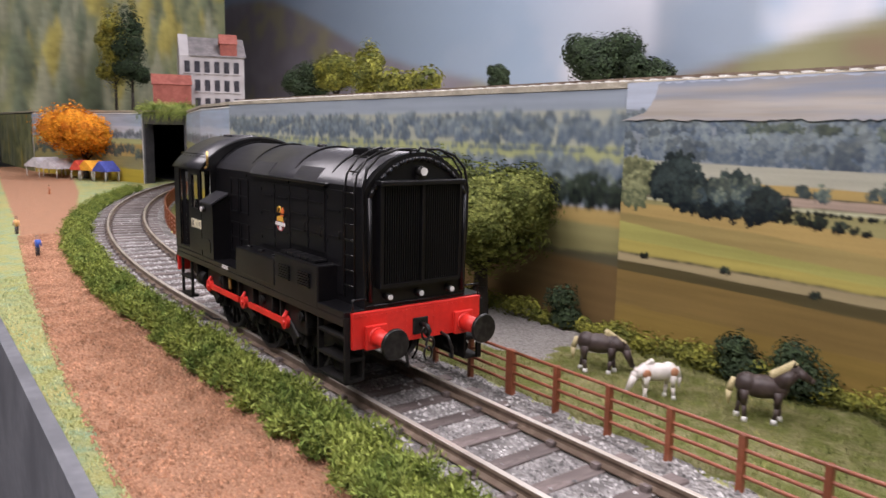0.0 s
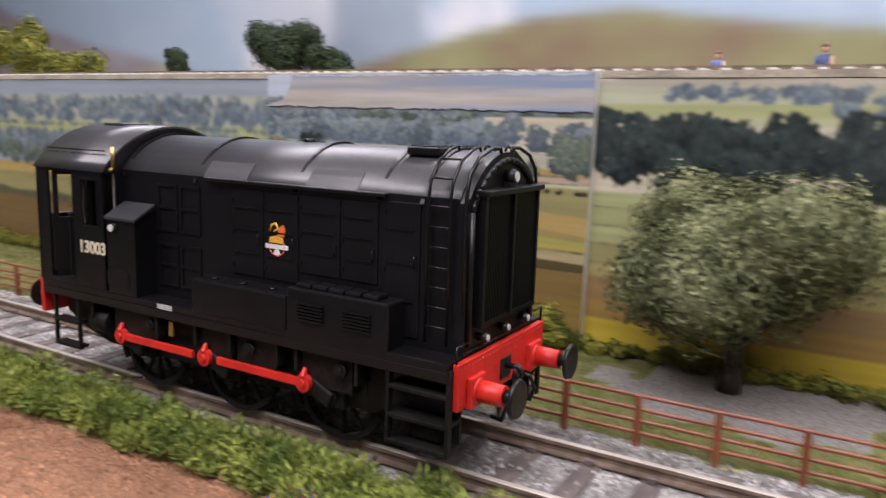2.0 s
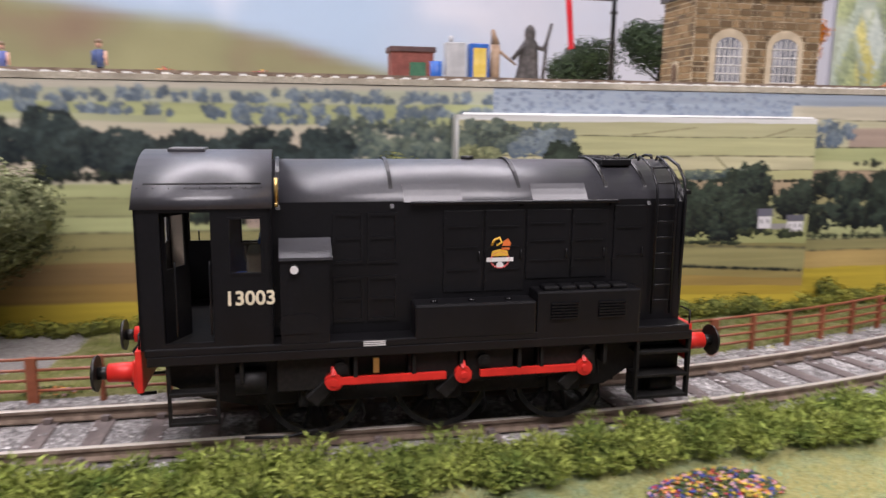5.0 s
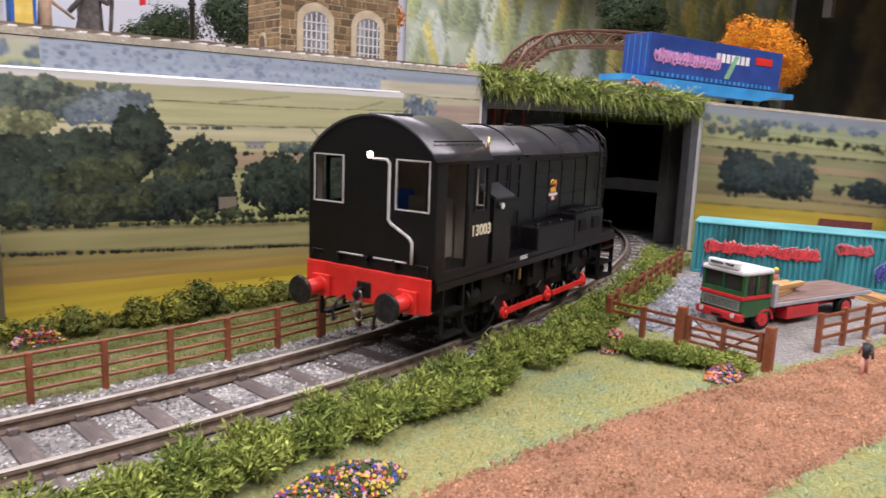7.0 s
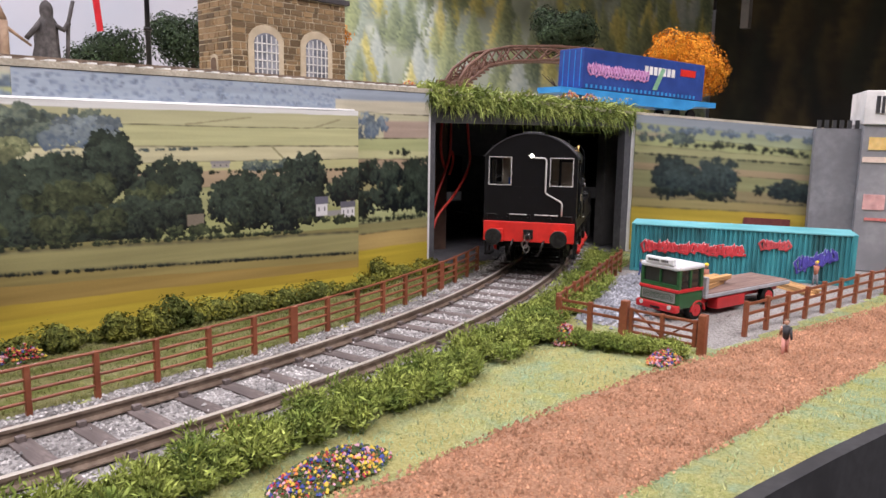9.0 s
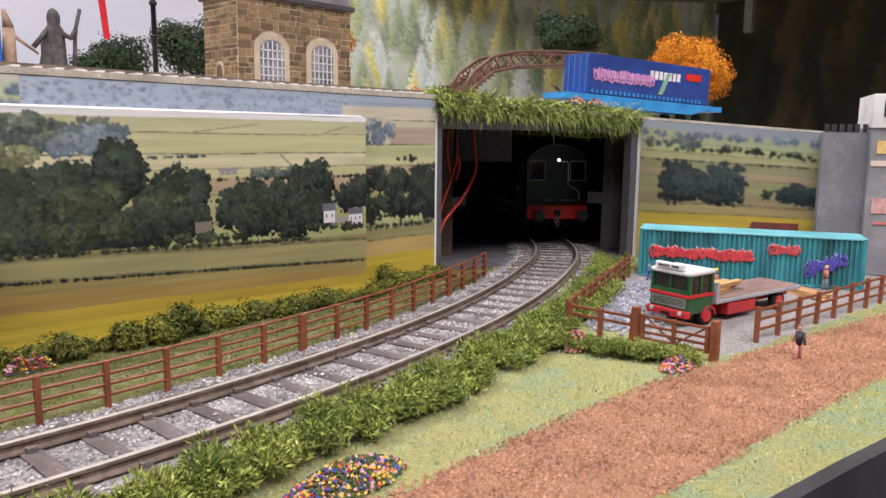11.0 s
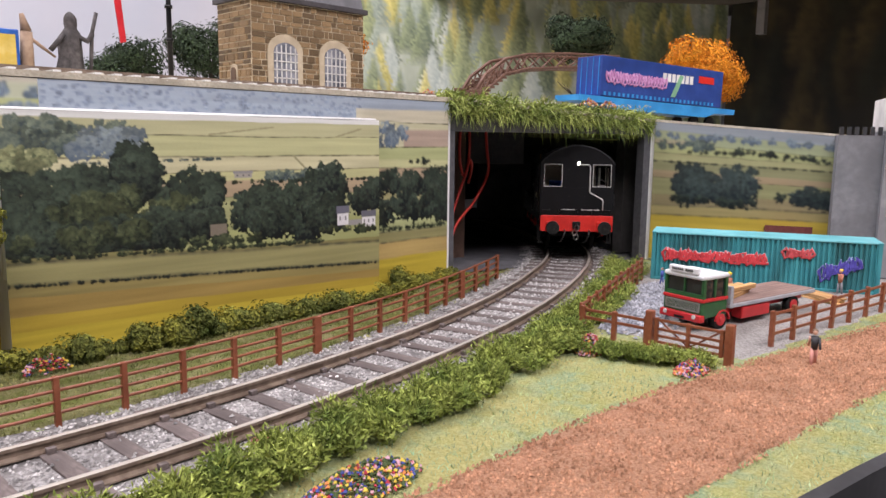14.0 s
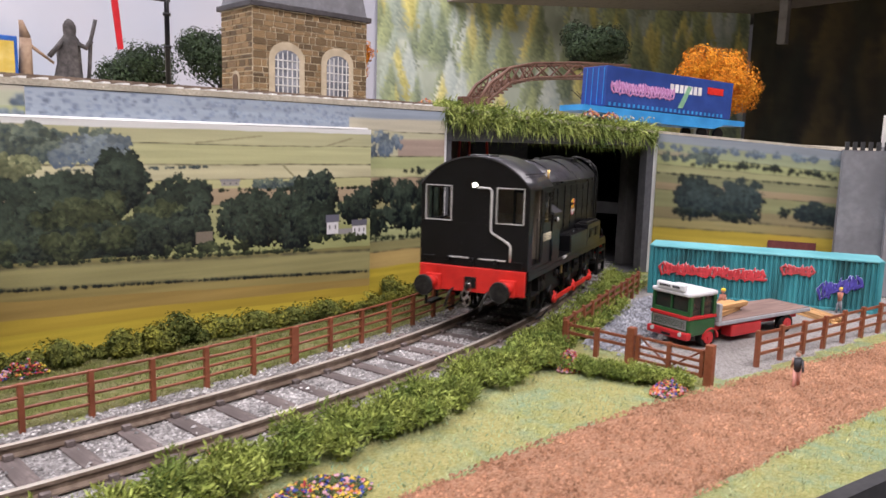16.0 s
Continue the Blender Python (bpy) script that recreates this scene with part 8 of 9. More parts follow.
def gate():
    a, b = Vector((0.7365, -0.048, GZ)), Vector((0.737, -0.0865, GZ))
    t = thing("yard_gate", pose(a.x, a.y, a.z, 0, 0, -89), "red-brown five-bar gate, closed, between two posts", "gate")
    ln = (b - a).length
    for x in (0.0, ln):
        bm = bmesh.new()
        box(bm, x - 0.0018, x + 0.0018, -0.0018, 0.0018, -0.001, 0.0185, 0.0004)
        part("gate_post", bm, M_FENCE, t)
    for z in (0.004, 0.007, 0.0102, 0.0145):
        bm = bmesh.new()
        box(bm, 0.002, ln - 0.002, -0.0005, 0.0005, z - 0.0006, z + 0.0006, 0.0001)
        part("bar", bm, M_FENCE, t)
    for x in (0.0035, ln / 2, ln - 0.0035):
        bm = bmesh.new()
        box(bm, x - 0.0009, x + 0.0009, -0.0009, 0.0009, 0.003, 0.0155, 0.0002)
        part("stile", bm, M_FENCE, t)
    bm = bmesh.new()
    wire(bm, [(0.004, 0.001, 0.0145), (ln / 2, 0.001, 0.004), (ln - 0.004, 0.001, 0.0145)], 0.0005, 6)
    part("brace", bm, M_FENCE, t)


gate()


# ---- small painted figures, each one plain shape ----
def figure(x, y, rz, top, legs, label, z=GZ, h=0.0165, lean=0.0, stride=0.0015, hat=None):
    ms = [mat("figure_skin", (0.55, 0.33, 0.24), rough=0.6), mat("figure_top", top, rough=0.6), mat("figure_legs", legs, rough=0.6), mat("figure_hair", hat or (0.15, 0.09, 0.05), rough=0.6)]
    bm = bmesh.new()
    k = h / 0.0225
    tube(bm, (-stride * k, 0.0008, 0), (0, 0.0007, 0.0105 * k), 0.0009 * k, 0.0013 * k, 8, 2)
    tube(bm, (stride * k, -0.0008, 0), (0, -0.0007, 0.0105 * k), 0.0009 * k, 0.0013 * k, 8, 2)
    tube(bm, (0, 0, 0.0100 * k), (lean, 0, 0.0178 * k), 0.0018 * k, 0.0024 * k, 10, 1)
    for s in (-1, 1):
        tube(bm, (lean, s * 0.0024 * k, 0.0172 * k), (lean + s * stride, s * 0.0032 * k, 0.0110 * k), 0.0009 * k, 0.0007 * k, 7, 1 if s > 0 else 0)
    for f in {f for v in ball(bm, (lean * 1.2, 0, 0.0205 * k), 0.0017 * k, 2, (1, 0.9, 1.15)) for f in v.link_faces}:
        f.material_index = 0
    for f in {f for v in ball(bm, (lean * 1.2 - 0.0002, 0, 0.0212 * k), 0.0017 * k, 2, (1, 1, 0.8)) for f in v.link_faces}:
        f.material_index = 3
    ob = part("model_figure", bm, ms)
    ob.matrix_world = pose(x, y, z, 0, 0, rz)
    tagged(ob, label, "figurine", "figurines")


figure(0.766, -0.112, 200, (0.03, 0.03, 0.035), (0.55, 0.25, 0.2), "tiny painted runner figurine in a black vest on the path", stride=0.003)
figure(-0.377, -0.056, 0, (0.05, 0.12, 0.5), (0.02, 0.02, 0.025), "tiny painted runner figurine in a blue top on the path")
figure(-0.515, -0.051, 0, (0.7, 0.4, 0.15), (0.06, 0.05, 0.05), "tiny painted figurine in an orange top on the path")
figure(-0.926, 0.046, 90, (0.5, 0.15, 0.05), (0.4, 0.12, 0.04), "tiny painted figurine in red on the far path", h=0.014)
figure(0.944, -0.068, 150, (0.4, 0.15, 0.09), (0.2, 0.2, 0.22), "tiny workman figurine with a yellow helmet by the timber", hat=(0.75, 0.55, 0.03))
figure(0.884, 0.026, 150, (0.05, 0.08, 0.3), (0.06, 0.09, 0.3), "tiny workman figurine in blue crouching in the yard", h=0.012)
figure(0.862, -0.03, 90, (0.35, 0.13, 0.08), (0.3, 0.12, 0.08), "tiny workman figurine with a yellow helmet behind the lorry", hat=(0.75, 0.55, 0.03), h=0.0195)
bm = bmesh.new()
tube(bm, (0, 0, 0.0012), (0.0052, 0.0015, 0.0012), 0.0013, seg=10)
ball(bm, (0.006, 0.0017, 0.0012), 0.0013, 1)
ob = part("fallen_figure", bm, mat("faded_red", (0.5, 0.13, 0.09), (0.6, 0.3, 0.24), rough=0.6, scale=600))
ob.matrix_world = pose(0.539, -0.0225, -0.0042, 0, 0, -25)
tagged(ob, "small fallen pink and red piece lying on a sleeper end", "debris")


# ---- upper level, right ----
def stone_house():
    t = thing("stone_house", pose(0.7235, 0.279, DECK, 0, 0, 0), "small brown stone building with pale arched windows and slate roof", "building")
    W, D, H = 0.1055, 0.048, 0.0745
    stone = mat("brown_printed_stone", (0.15, 0.095, 0.042), (0.29, 0.195, 0.1), rough=0.75, scale=350, scale2=60, per_object=0.5)
    mortar = mat("pale_mortar", (0.56, 0.47, 0.33), (0.66, 0.57, 0.42), rough=0.8, scale=300)
    trim = mat("pale_stone_trim", (0.52, 0.43, 0.3), (0.6, 0.52, 0.38), rough=0.75, scale=300)
    slate = mat("dark_eave_slate", (0.05, 0.045, 0.05), (0.075, 0.07, 0.075), rough=0.6, scale=300)
    win = [(0.0285, 0.0115, 0.016), (0.0755, 0.0115, 0.016)]
    bm = bmesh.new()
    box(bm, 0, W, 0, D, -0.001, H)
    wall = part("wall", bm, mortar, t)
    rng = random.Random(9)
    bm = bmesh.new()
    box(bm, 0, 1, -0.0006, 0.0004, 0, 1, 0.0)
    me = bpy.data.meshes.new("stone")
    bm.to_mesh(me)
    bm.free()
    me.materials.append(stone)

    def course(side, length):
        z = 0.0
        while z < H - 0.004:
            h = rng.choice((0.0034, 0.0044, 0.0058))
            u = 0.0
            while u < length - 0.001:
                w = min(rng.uniform(0.004, 0.012), length - u)
                ob = new("stone", me)
                ob.parent = wall
                loc = Matrix.LocRotScale((u + 0.0004, 0, z + 0.0004), None, (w - 0.0009, rng.uniform(0.6, 1.2), h - 0.0009))
                ob.matrix_basis = loc if side == 0 else pose(0, D, 0, 0, 0, -90) @ loc
                u += w
            z += h
    course(0, W)
    course(1, D)
    pane = mat("grey_window_pane", (0.12, 0.13, 0.16), (0.35, 0.36, 0.4), rough=0.2, scale=120, scale2=40)
    for c, hw, hh in win:
        arc = [(c + hw * 1.36 * math.cos(a), 0.036 + 0.0125 * math.sin(a)) for a in [math.pi * i / 12 for i in range(13)]]
        bm = bmesh.new()
        prism(bm, [(c + hw * 1.36, 0.0065), *arc, (c - hw * 1.36, 0.0065)], -0.0014, 0.0002, "y")
        fr = part("window_surround", bm, trim, t, "pale arched stone surround")
        arc = [(c + hw * 0.92 * math.cos(a), 0.035 + 0.0075 * math.sin(a)) for a in [math.pi * i / 12 for i in range(13)]]
        bm = bmesh.new()
        prism(bm, [(c + hw * 0.92, 0.0095), *arc, (c - hw * 0.92, 0.0095)], -0.0018, 0.0, "y")
        part("pane", bm, pane, fr)
        bm = bmesh.new()
        for i in range(-2, 3):
            box(bm, c + i * hw * 0.36 - 0.0004, c + i * hw * 0.36 + 0.0004, -0.0024, -0.0016, 0.0095, 0.0418 - abs(i) * 0.0014)
        for i in range(5):
            z = 0.0098 + 0.0062 * i
            box(bm, c - hw * 0.92, c + hw * 0.92, -0.0024, -0.0016, z - 0.0004, z + 0.0004)
        part("glazing_bar", bm, M_WHITE, fr, "white glazing bars")
    bm = bmesh.new()
    arc = [(0.024 + 0.0052 * math.cos(a), 0.021 + 0.0052 * math.sin(a)) for a in [math.pi * i / 10 for i in range(11)]]
    prism(bm, [(0.0292, 0.0), *arc, (0.0188, 0.0)], -0.0014, 0.0, "x")
    dr = part("door_surround", bm, trim, t)
    bm = bmesh.new()
    arc = [(0.024 + 0.0036 * math.cos(a), 0.020 + 0.0036 * math.sin(a)) for a in [math.pi * i / 10 for i in range(11)]]
    prism(bm, [(0.0276, 0.0), *arc, (0.0204, 0.0)], -0.0020, -0.0002, "x")
    part("door", bm, mat("brown_door", (0.12, 0.07, 0.04), (0.16, 0.1, 0.06), rough=0.6, scale=200), dr)
    bm = bmesh.new()
    box(bm, -0.003, W + 0.003, -0.003, D + 0.003, H - 0.0025, H + 0.0015, 0.0006)
    part("eave", bm, slate, t)
    bm = bmesh.new()
    lo = [(0.0, 0.0), (W, 0.0), (W, D), (0.0, D)]
    hi = [(0.004, 0.006), (W - 0.004, 0.006), (W - 0.004, D - 0.006), (0.004, D - 0.006)]
    va = [bm.verts.new((x, y, H + 0.0014)) for x, y in lo]
    vb = [bm.verts.new((x, y, H + 0.034)) for x, y in hi]
    for i in range(4):
        bm.faces.new((va[i], va[(i + 1) % 4], vb[(i + 1) % 4], vb[i]))
    bm.faces.new(vb)
    bm.faces.new(va[::-1])
    part("roof", bm, mat("weathered_grey_slate", (0.17, 0.17, 0.185), (0.22, 0.22, 0.235), rough=0.6, scale=300, scale2=60), t, "steep grey slate roof")


stone_house()


def container_wagon():
    t = thing("container_wagon", Matrix.Translation((0.9945, 0.155, 0.1085)) @ pose(0, 0, 0, 0, 2.1, -13.1), "light blue flat wagon carrying a dark blue container with pink graffiti", "wagon")
    LB = mat("light_blue_wagon", (0.03, 0.26, 0.62), (0.05, 0.33, 0.7), rough=0.45, scale=200, scale2=50)
    DB = mat("dark_blue_container", (0.018, 0.05, 0.24), (0.028, 0.07, 0.3), rough=0.45, scale=200, scale2=50)
    ln = 0.164
    bm = bmesh.new()
    prism(bm, [(-0.024, 0.021), (0.186, 0.021), (0.186, 0.016), (0.156, 0.0155), (0.142, 0.011), (0.022, 0.011), (0.008, 0.0155), (-0.024, 0.016)], 0.0, 0.032, "y")
    part("underframe", bm, LB, t)
    bm = bmesh.new()
    box(bm, 0, ln, 0, 0.032, 0.0215, 0.0565, 0.0005)
    c = part("container", bm, DB, t, "dark blue container")
    for i in range(4):
        bm = bmesh.new()
        box(bm, -0.0006, 0.0002, 0.003 + 0.0075 * i, 0.0035 + 0.0075 * i, 0.023, 0.055)
        part("locking_bar", bm, LB, c)
    for i in range(26):
        bm = bmesh.new()
        x = 0.004 + 0.0058 * i
        box(bm, x, x + 0.0026, -0.0005, 0.0002, 0.0225, 0.0255)
        part("strap", bm, LB, c)
    bm = bmesh.new()
    rng = random.Random(4)
    pts = [(0.006 + 0.0006 * i + 0.0022 * math.cos(i * 0.95), 0, 0.0385 + 0.006 * math.sin(i * 0.95) * rng.uniform(0.6, 1.1)) for i in range(130)]
    wire(bm, pts, 0.0012, 6)
    bmesh.ops.transform(bm, matrix=Matrix.Translation((0, -0.0004, 0)) @ Matrix.Diagonal((1, 0.25, 1, 1)), verts=bm.verts[:])
    part("graffiti", bm, mat("pink_graffiti", (0.5, 0.2, 0.45), (0.62, 0.36, 0.6), rough=0.6, scale=700, scale2=300), c, "pink sprayed plain shapes")
    bm = bmesh.new()
    for i in range(7):
        box(bm, 0.078 + 0.0062 * i, 0.0825 + 0.0062 * i, -0.0004, 0.0, 0.0405, 0.0480)
    part("lettering_bars", bm, M_WHITE, c, "pale lettering drawn as plain bars")
    bm = bmesh.new()
    box(bm, 0.128, 0.150, -0.0005, 0.0, 0.043, 0.0495)
    part("red_badge", bm, M_RED, c)
    bm = bmesh.new()
    prism(bm, [(0.090, 0.027), (0.096, 0.027), (0.106, 0.047), (0.101, 0.048)], -0.0006, 0.0, "y")
    part("green_stroke", bm, mat("green_spray", (0.2, 0.4, 0.25), rough=0.6), c)
    for x in (0.005, 0.028, 0.132, 0.155):
        for y in (0.006, 0.026):
            bm = bmesh.new()
            tube(bm, (x, y - 0.0015, 0.0065), (x, y + 0.0015, 0.0065), 0.0062, seg=18)
            part("wheel", bm, M_UNDER, t)
    # its rails
    for o in (0.0077, 0.0243):
        bm = bmesh.new()
        box(bm, -0.16, 0.5, o - 0.0006, o + 0.0006, -0.004, 0.0022)
        r = part("upper_rail", bm, M_RAIL)
        r.matrix_world = t.matrix_world.copy()
        tagged(r, "rail on the upper deck", "rail", kind="structure")


container_wagon()


def girder_bridge():
    t = thing("girder_bridge", Matrix(), "brown lattice girder bridge with sloping end", "bridge")
    B = mat("rust_brown_girder", (0.14, 0.07, 0.045), (0.2, 0.11, 0.075), rough=0.6, scale=300)
    pts = [(0.9277, 0.242, 0.119), (0.9433, 0.2441, 0.135), (0.9752, 0.2475, 0.1517), (1.0148, 0.2522, 0.1595), (1.0928, 0.2601, 0.1672), (1.1976, 0.2638, 0.1732)]
    for off in (0.0, 0.03):
        for dz in (0.0, 0.014):
            bm = bmesh.new()
            wire(bm, [(x + off * 0.4, y + off, z + dz) for x, y, z in pts], 0.0016, 6)
            part("chord", bm, B, t)
        for (x0, y0, z0), (x1, y1, z1) in zip(pts[:-1], pts[1:]):
            for i in range(3):
                a, b = i / 3, (i + 1) / 3
                p = Vector((x0 + (x1 - x0) * a + off * 0.4, y0 + (y1 - y0) * a + off, z0 + (z1 - z0) * a))
                q = Vector((x0 + (x1 - x0) * b + off * 0.4, y0 + (y1 - y0) * b + off, z0 + (z1 - z0) * b))
                bm = bmesh.new()
                tube(bm, p, q + Vector((0, 0, 0.014)), 0.0009, seg=6)
                tube(bm, p + Vector((0, 0, 0.014)), q, 0.0009, seg=6)
                part("lattice", bm, B, t)
    for x, y in ((0.909, 0.243), (0.928, 0.243), (1.196, 0.268)):
        bm = bmesh.new()
        box(bm, x - 0.004, x + 0.004, y - 0.004, y + 0.004, deck_z(x, y) - 0.001, 0.135 if x < 1 else 0.174, 0.0006)
        part("pier", bm, B, t)
    for (x0, y0, z0), (x1, y1, z1) in zip(pts[:-1], pts[1:]):
        bm = bmesh.new()
        for i in range(5):
            p = Vector((x0 + (x1 - x0) * i / 5, y0 + (y1 - y0) * i / 5, z0 + (z1 - z0) * i / 5))
            box(bm, p.x, p.x + 0.008, p.y, p.y + 0.034, p.z - 0.001, p.z + 0.001)
        part("deck", bm, B, t)


girder_bridge()


def signal_post():
    t = thing("signal_post", pose(0.6424, 0.24, DECK), "tall black signal post with a drooping red arm", "signal")
    bm = bmesh.new()
    tube(bm, (0, 0, 0), (0, 0, 0.006), 0.0032, 0.0026, 12)
    tube(bm, (0, 0, 0.006), (0, 0, 0.09), 0.0017, 0.0014, 10)
    for z in (0.03, 0.05):
        tube(bm, (0, 0, z), (0, 0, z + 0.002), 0.0024, seg=10)
    part("post", bm, M_BLACK, t)
    bm = bmesh.new()
    box(bm, -0.036, 0.002, -0.0012, 0.0012, 0.0585, 0.0605)
    part("bracket", bm, M_BLACK, t)
    bm = bmesh.new()
    prism(bm, [(-0.0345, 0.0580), (-0.0305, 0.0580), (-0.0278, 0.0270), (-0.0312, 0.0262)], -0.0016, -0.0006, "y")
    part("arm", bm, mat("arm_red", (0.6, 0.02, 0.03), rough=0.4), t, "bright red signal arm")


signal_post()


def carved_figure():
    # weathered wooden totem; one plain shape
    W = mat("weathered_dark_wood", (0.05, 0.045, 0.045), (0.13, 0.12, 0.115), rough=0.8, scale=300, scale2=80, bump=0.0004)
    bm = bmesh.new()
    rng = random.Random(2)
    rings = []
    prof = [(0.0, 0.0088), (0.004, 0.0082), (0.010, 0.0070), (0.017, 0.0062), (0.023, 0.0060), (0.028, 0.0062), (0.031, 0.0050), (0.0335, 0.0033), (0.036, 0.0037), (0.039, 0.0036), (0.0415, 0.0024), (0.043, 0.0006)]
    for z, r in prof:
        ring = []
        for i in range(24):
            w = 2 * math.pi * i / 24
            fold = 1 + (0.16 * math.sin(7 * w + z * 90) + 0.1 * noise.noise(Vector((math.cos(w) * 2, math.sin(w) * 2, z * 120)))) * (1.0 if z < 0.03 else 0.4)
            ring.append(bm.verts.new((r * fold * math.cos(w) + (0.0008 if z > 0.03 else 0), r * 0.78 * fold * math.sin(w), z)))
        rings.append(ring)
    for ra, rb in zip(rings[:-1], rings[1:]):
        for i in range(24):
            bm.faces.new((ra[i], ra[(i + 1) % 24], rb[(i + 1) % 24], rb[i])).smooth = True
    bm.faces.new(rings[0][::-1])
    bm.faces.new(rings[-1])
    wire(bm, [(0.004, -0.002, 0.029), (0.009, -0.003, 0.0265), (0.0125, -0.002, 0.031)], 0.0016, 8)
    wire(bm, [(-0.004, -0.002, 0.029), (-0.0085, -0.004, 0.024), (-0.012, -0.003, 0.0195)], 0.0015, 8)
    wire(bm, [(0.0095, -0.002, 0.0), (0.011, -0.0025, 0.016), (0.0122, -0.002, 0.031), (0.0155, -0.002, 0.044)], 0.0012, 8)
    ob = part("carved_figure", bm, W)
    ob.matrix_world = pose(0.5905, 0.262, DECK + 0.001)
    tagged(ob, "dark weathered carved wooden figure with raised arm", "statue")
    bm = bmesh.new()
    tube(bm, (0, 0, 0), (0.001, 0, 0.030), 0.0042, 0.0032, 9)
    tube(bm, (0.001, 0, 0.030), (-0.001, 0, 0.040), 0.0032, 0.0012, 8)
    tube(bm, (0.001, 0, 0.028), (0.016, 0, 0.017), 0.0012, 0.0007, 7)
    ob = part("tree_stump", bm, mat("pale_dry_wood", (0.3, 0.2, 0.13), (0.42, 0.3, 0.2), rough=0.8, scale=300))
    ob.matrix_world = pose(0.566, 0.262, DECK)
    tagged(ob, "pale broken wooden stump on the upper deck", "stump")


carved_figure()


def deck_boxes():
    BL = mat("blue_crate_plastic", (0.02, 0.1, 0.42), (0.03, 0.14, 0.5), rough=0.4, scale=200)
    YE = mat("yellow_label", (0.7, 0.5, 0.08), (0.75, 0.6, 0.2), rough=0.5, scale=300, scale2=90)
    t = thing("blue_drinks_crate", pose(0.548, 0.255, DECK), "blue kiosk box with a yellow front", "kiosk")
    bm = bmesh.new()
    box(bm, 0, 0.013, 0, 0.010, 0, 0.030, 0.0006)
    part("case", bm, BL, t)
    bm = bmesh.new()
    box(bm, 0.002, 0.011, -0.0006, 0.0002, 0.004, 0.027)
    part("front_panel", bm, YE, t)
    t = thing("grey_cabinet", pose(0.532, 0.257, DECK), "pale grey metal cabinet on the upper deck", "cabinet")
    bm = bmesh.new()
    box(bm, 0, 0.0135, 0, 0.010, 0, 0.0305, 0.0006)
    tube(bm, (0.004, 0.005, 0.030), (0.004, 0.005, 0.035), 0.0016, seg=10)
    part("case", bm, mat("pale_grey_metal", (0.4, 0.41, 0.43), (0.48, 0.49, 0.5), rough=0.5, scale=200), t)
    t = thing("blue_drum", pose(0.526, 0.262, DECK), "small blue and white drum", "drum")
    bm = bmesh.new()
    tube(bm, (0, 0, 0), (0, 0, 0.018), 0.004, seg=16)
    part("drum", bm, BL, t)
    t = thing("red_shed", pose(0.526, 0.5, DECK), "dark red brick shed with green doors", "shed")
    bm = bmesh.new()
    box(bm, 0, 0.042, 0, 0.03, 0, 0.044, 0.0004)
    part("wall", bm, mat("red_brick", (0.2, 0.06, 0.05), (0.27, 0.09, 0.07), rough=0.8, scale=400, scale2=90), t)
    bm = bmesh.new()
    box(bm, -0.002, 0.044, -0.002, 0.032, 0.044, 0.049, 0.0006)
    part("roof", bm, mat("dark_felt", (0.09, 0.05, 0.05), (0.13, 0.07, 0.07), rough=0.7), t)
    bm = bmesh.new()
    box(bm, 0.018, 0.034, -0.001, 0.0, 0.02, 0.034)
    part("door", bm, mat("green_door", (0.03, 0.12, 0.07), (0.05, 0.16, 0.09), rough=0.5), t)


deck_boxes()
for x, y in ((0.3616, 0.20), (0.413, 0.20), (0.20, 0.28), (0.80, 0.17), (0.935, 0.125), (0.955, 0.12)):
    flowers(x, y, 0.009, 0.006, 0.006, 90, int(x * 1000), (0, 3, 4, 6, 3, 3), deck_z(x, y) + (0.006 if 0.9 < x < 1 else 0))
figure(0.277, 0.42, 90, (0.05, 0.08, 0.2), (0.06, 0.06, 0.07), "tiny painted figurine on the upper deck", DECK, 0.04)
figure(0.2046, 0.42, 90, (0.1, 0.13, 0.35), (0.3, 0.3, 0.3), "tiny painted figurine in blue on the upper deck", DECK, 0.036)
tree("model_tree", 0.835, 0.55, 0.098, 0.055, 0.7, M_DKBUSH, "dark green model tree behind the stone building", 70, n=8000, base=DECK, leaf=0.0018)
tree("model_tree", 0.745, 0.55, 0.066, 0.045, 0.6, M_DKBUSH, "low dark green model tree beside the stone building", 75, n=6000, base=DECK, leaf=0.0018)
tree("model_tree", 0.845, 0.335, 0.085, 0.028, 1.2, M_ORTREE, "orange autumn model tree behind the stone building", 71, n=9000, base=DECK, leaf=0.0015)
tree("model_tree", 1.40, 0.27, 0.128, 0.066, 0.7, M_ORTREE, "large orange autumn model tree behind the wagon", 72, n=22000, base=deck_z(1.4, 0.3), leaf=0.0017)
tree("model_tree", 1.40, 0.46, 0.175, 0.055, 0.6, M_DKBUSH, "dark green model tree beside the bridge", 73, n=10500, base=deck_z(1.4, 0.3), leaf=0.0025)
tree("model_tree", 1.62, 0.02, 0.05, 0.04, 0.8, M_DKBUSH, "dark green model tree at the edge of the deck", 74, n=7500, base=deck_z(1.4, 0.3), leaf=0.0020)
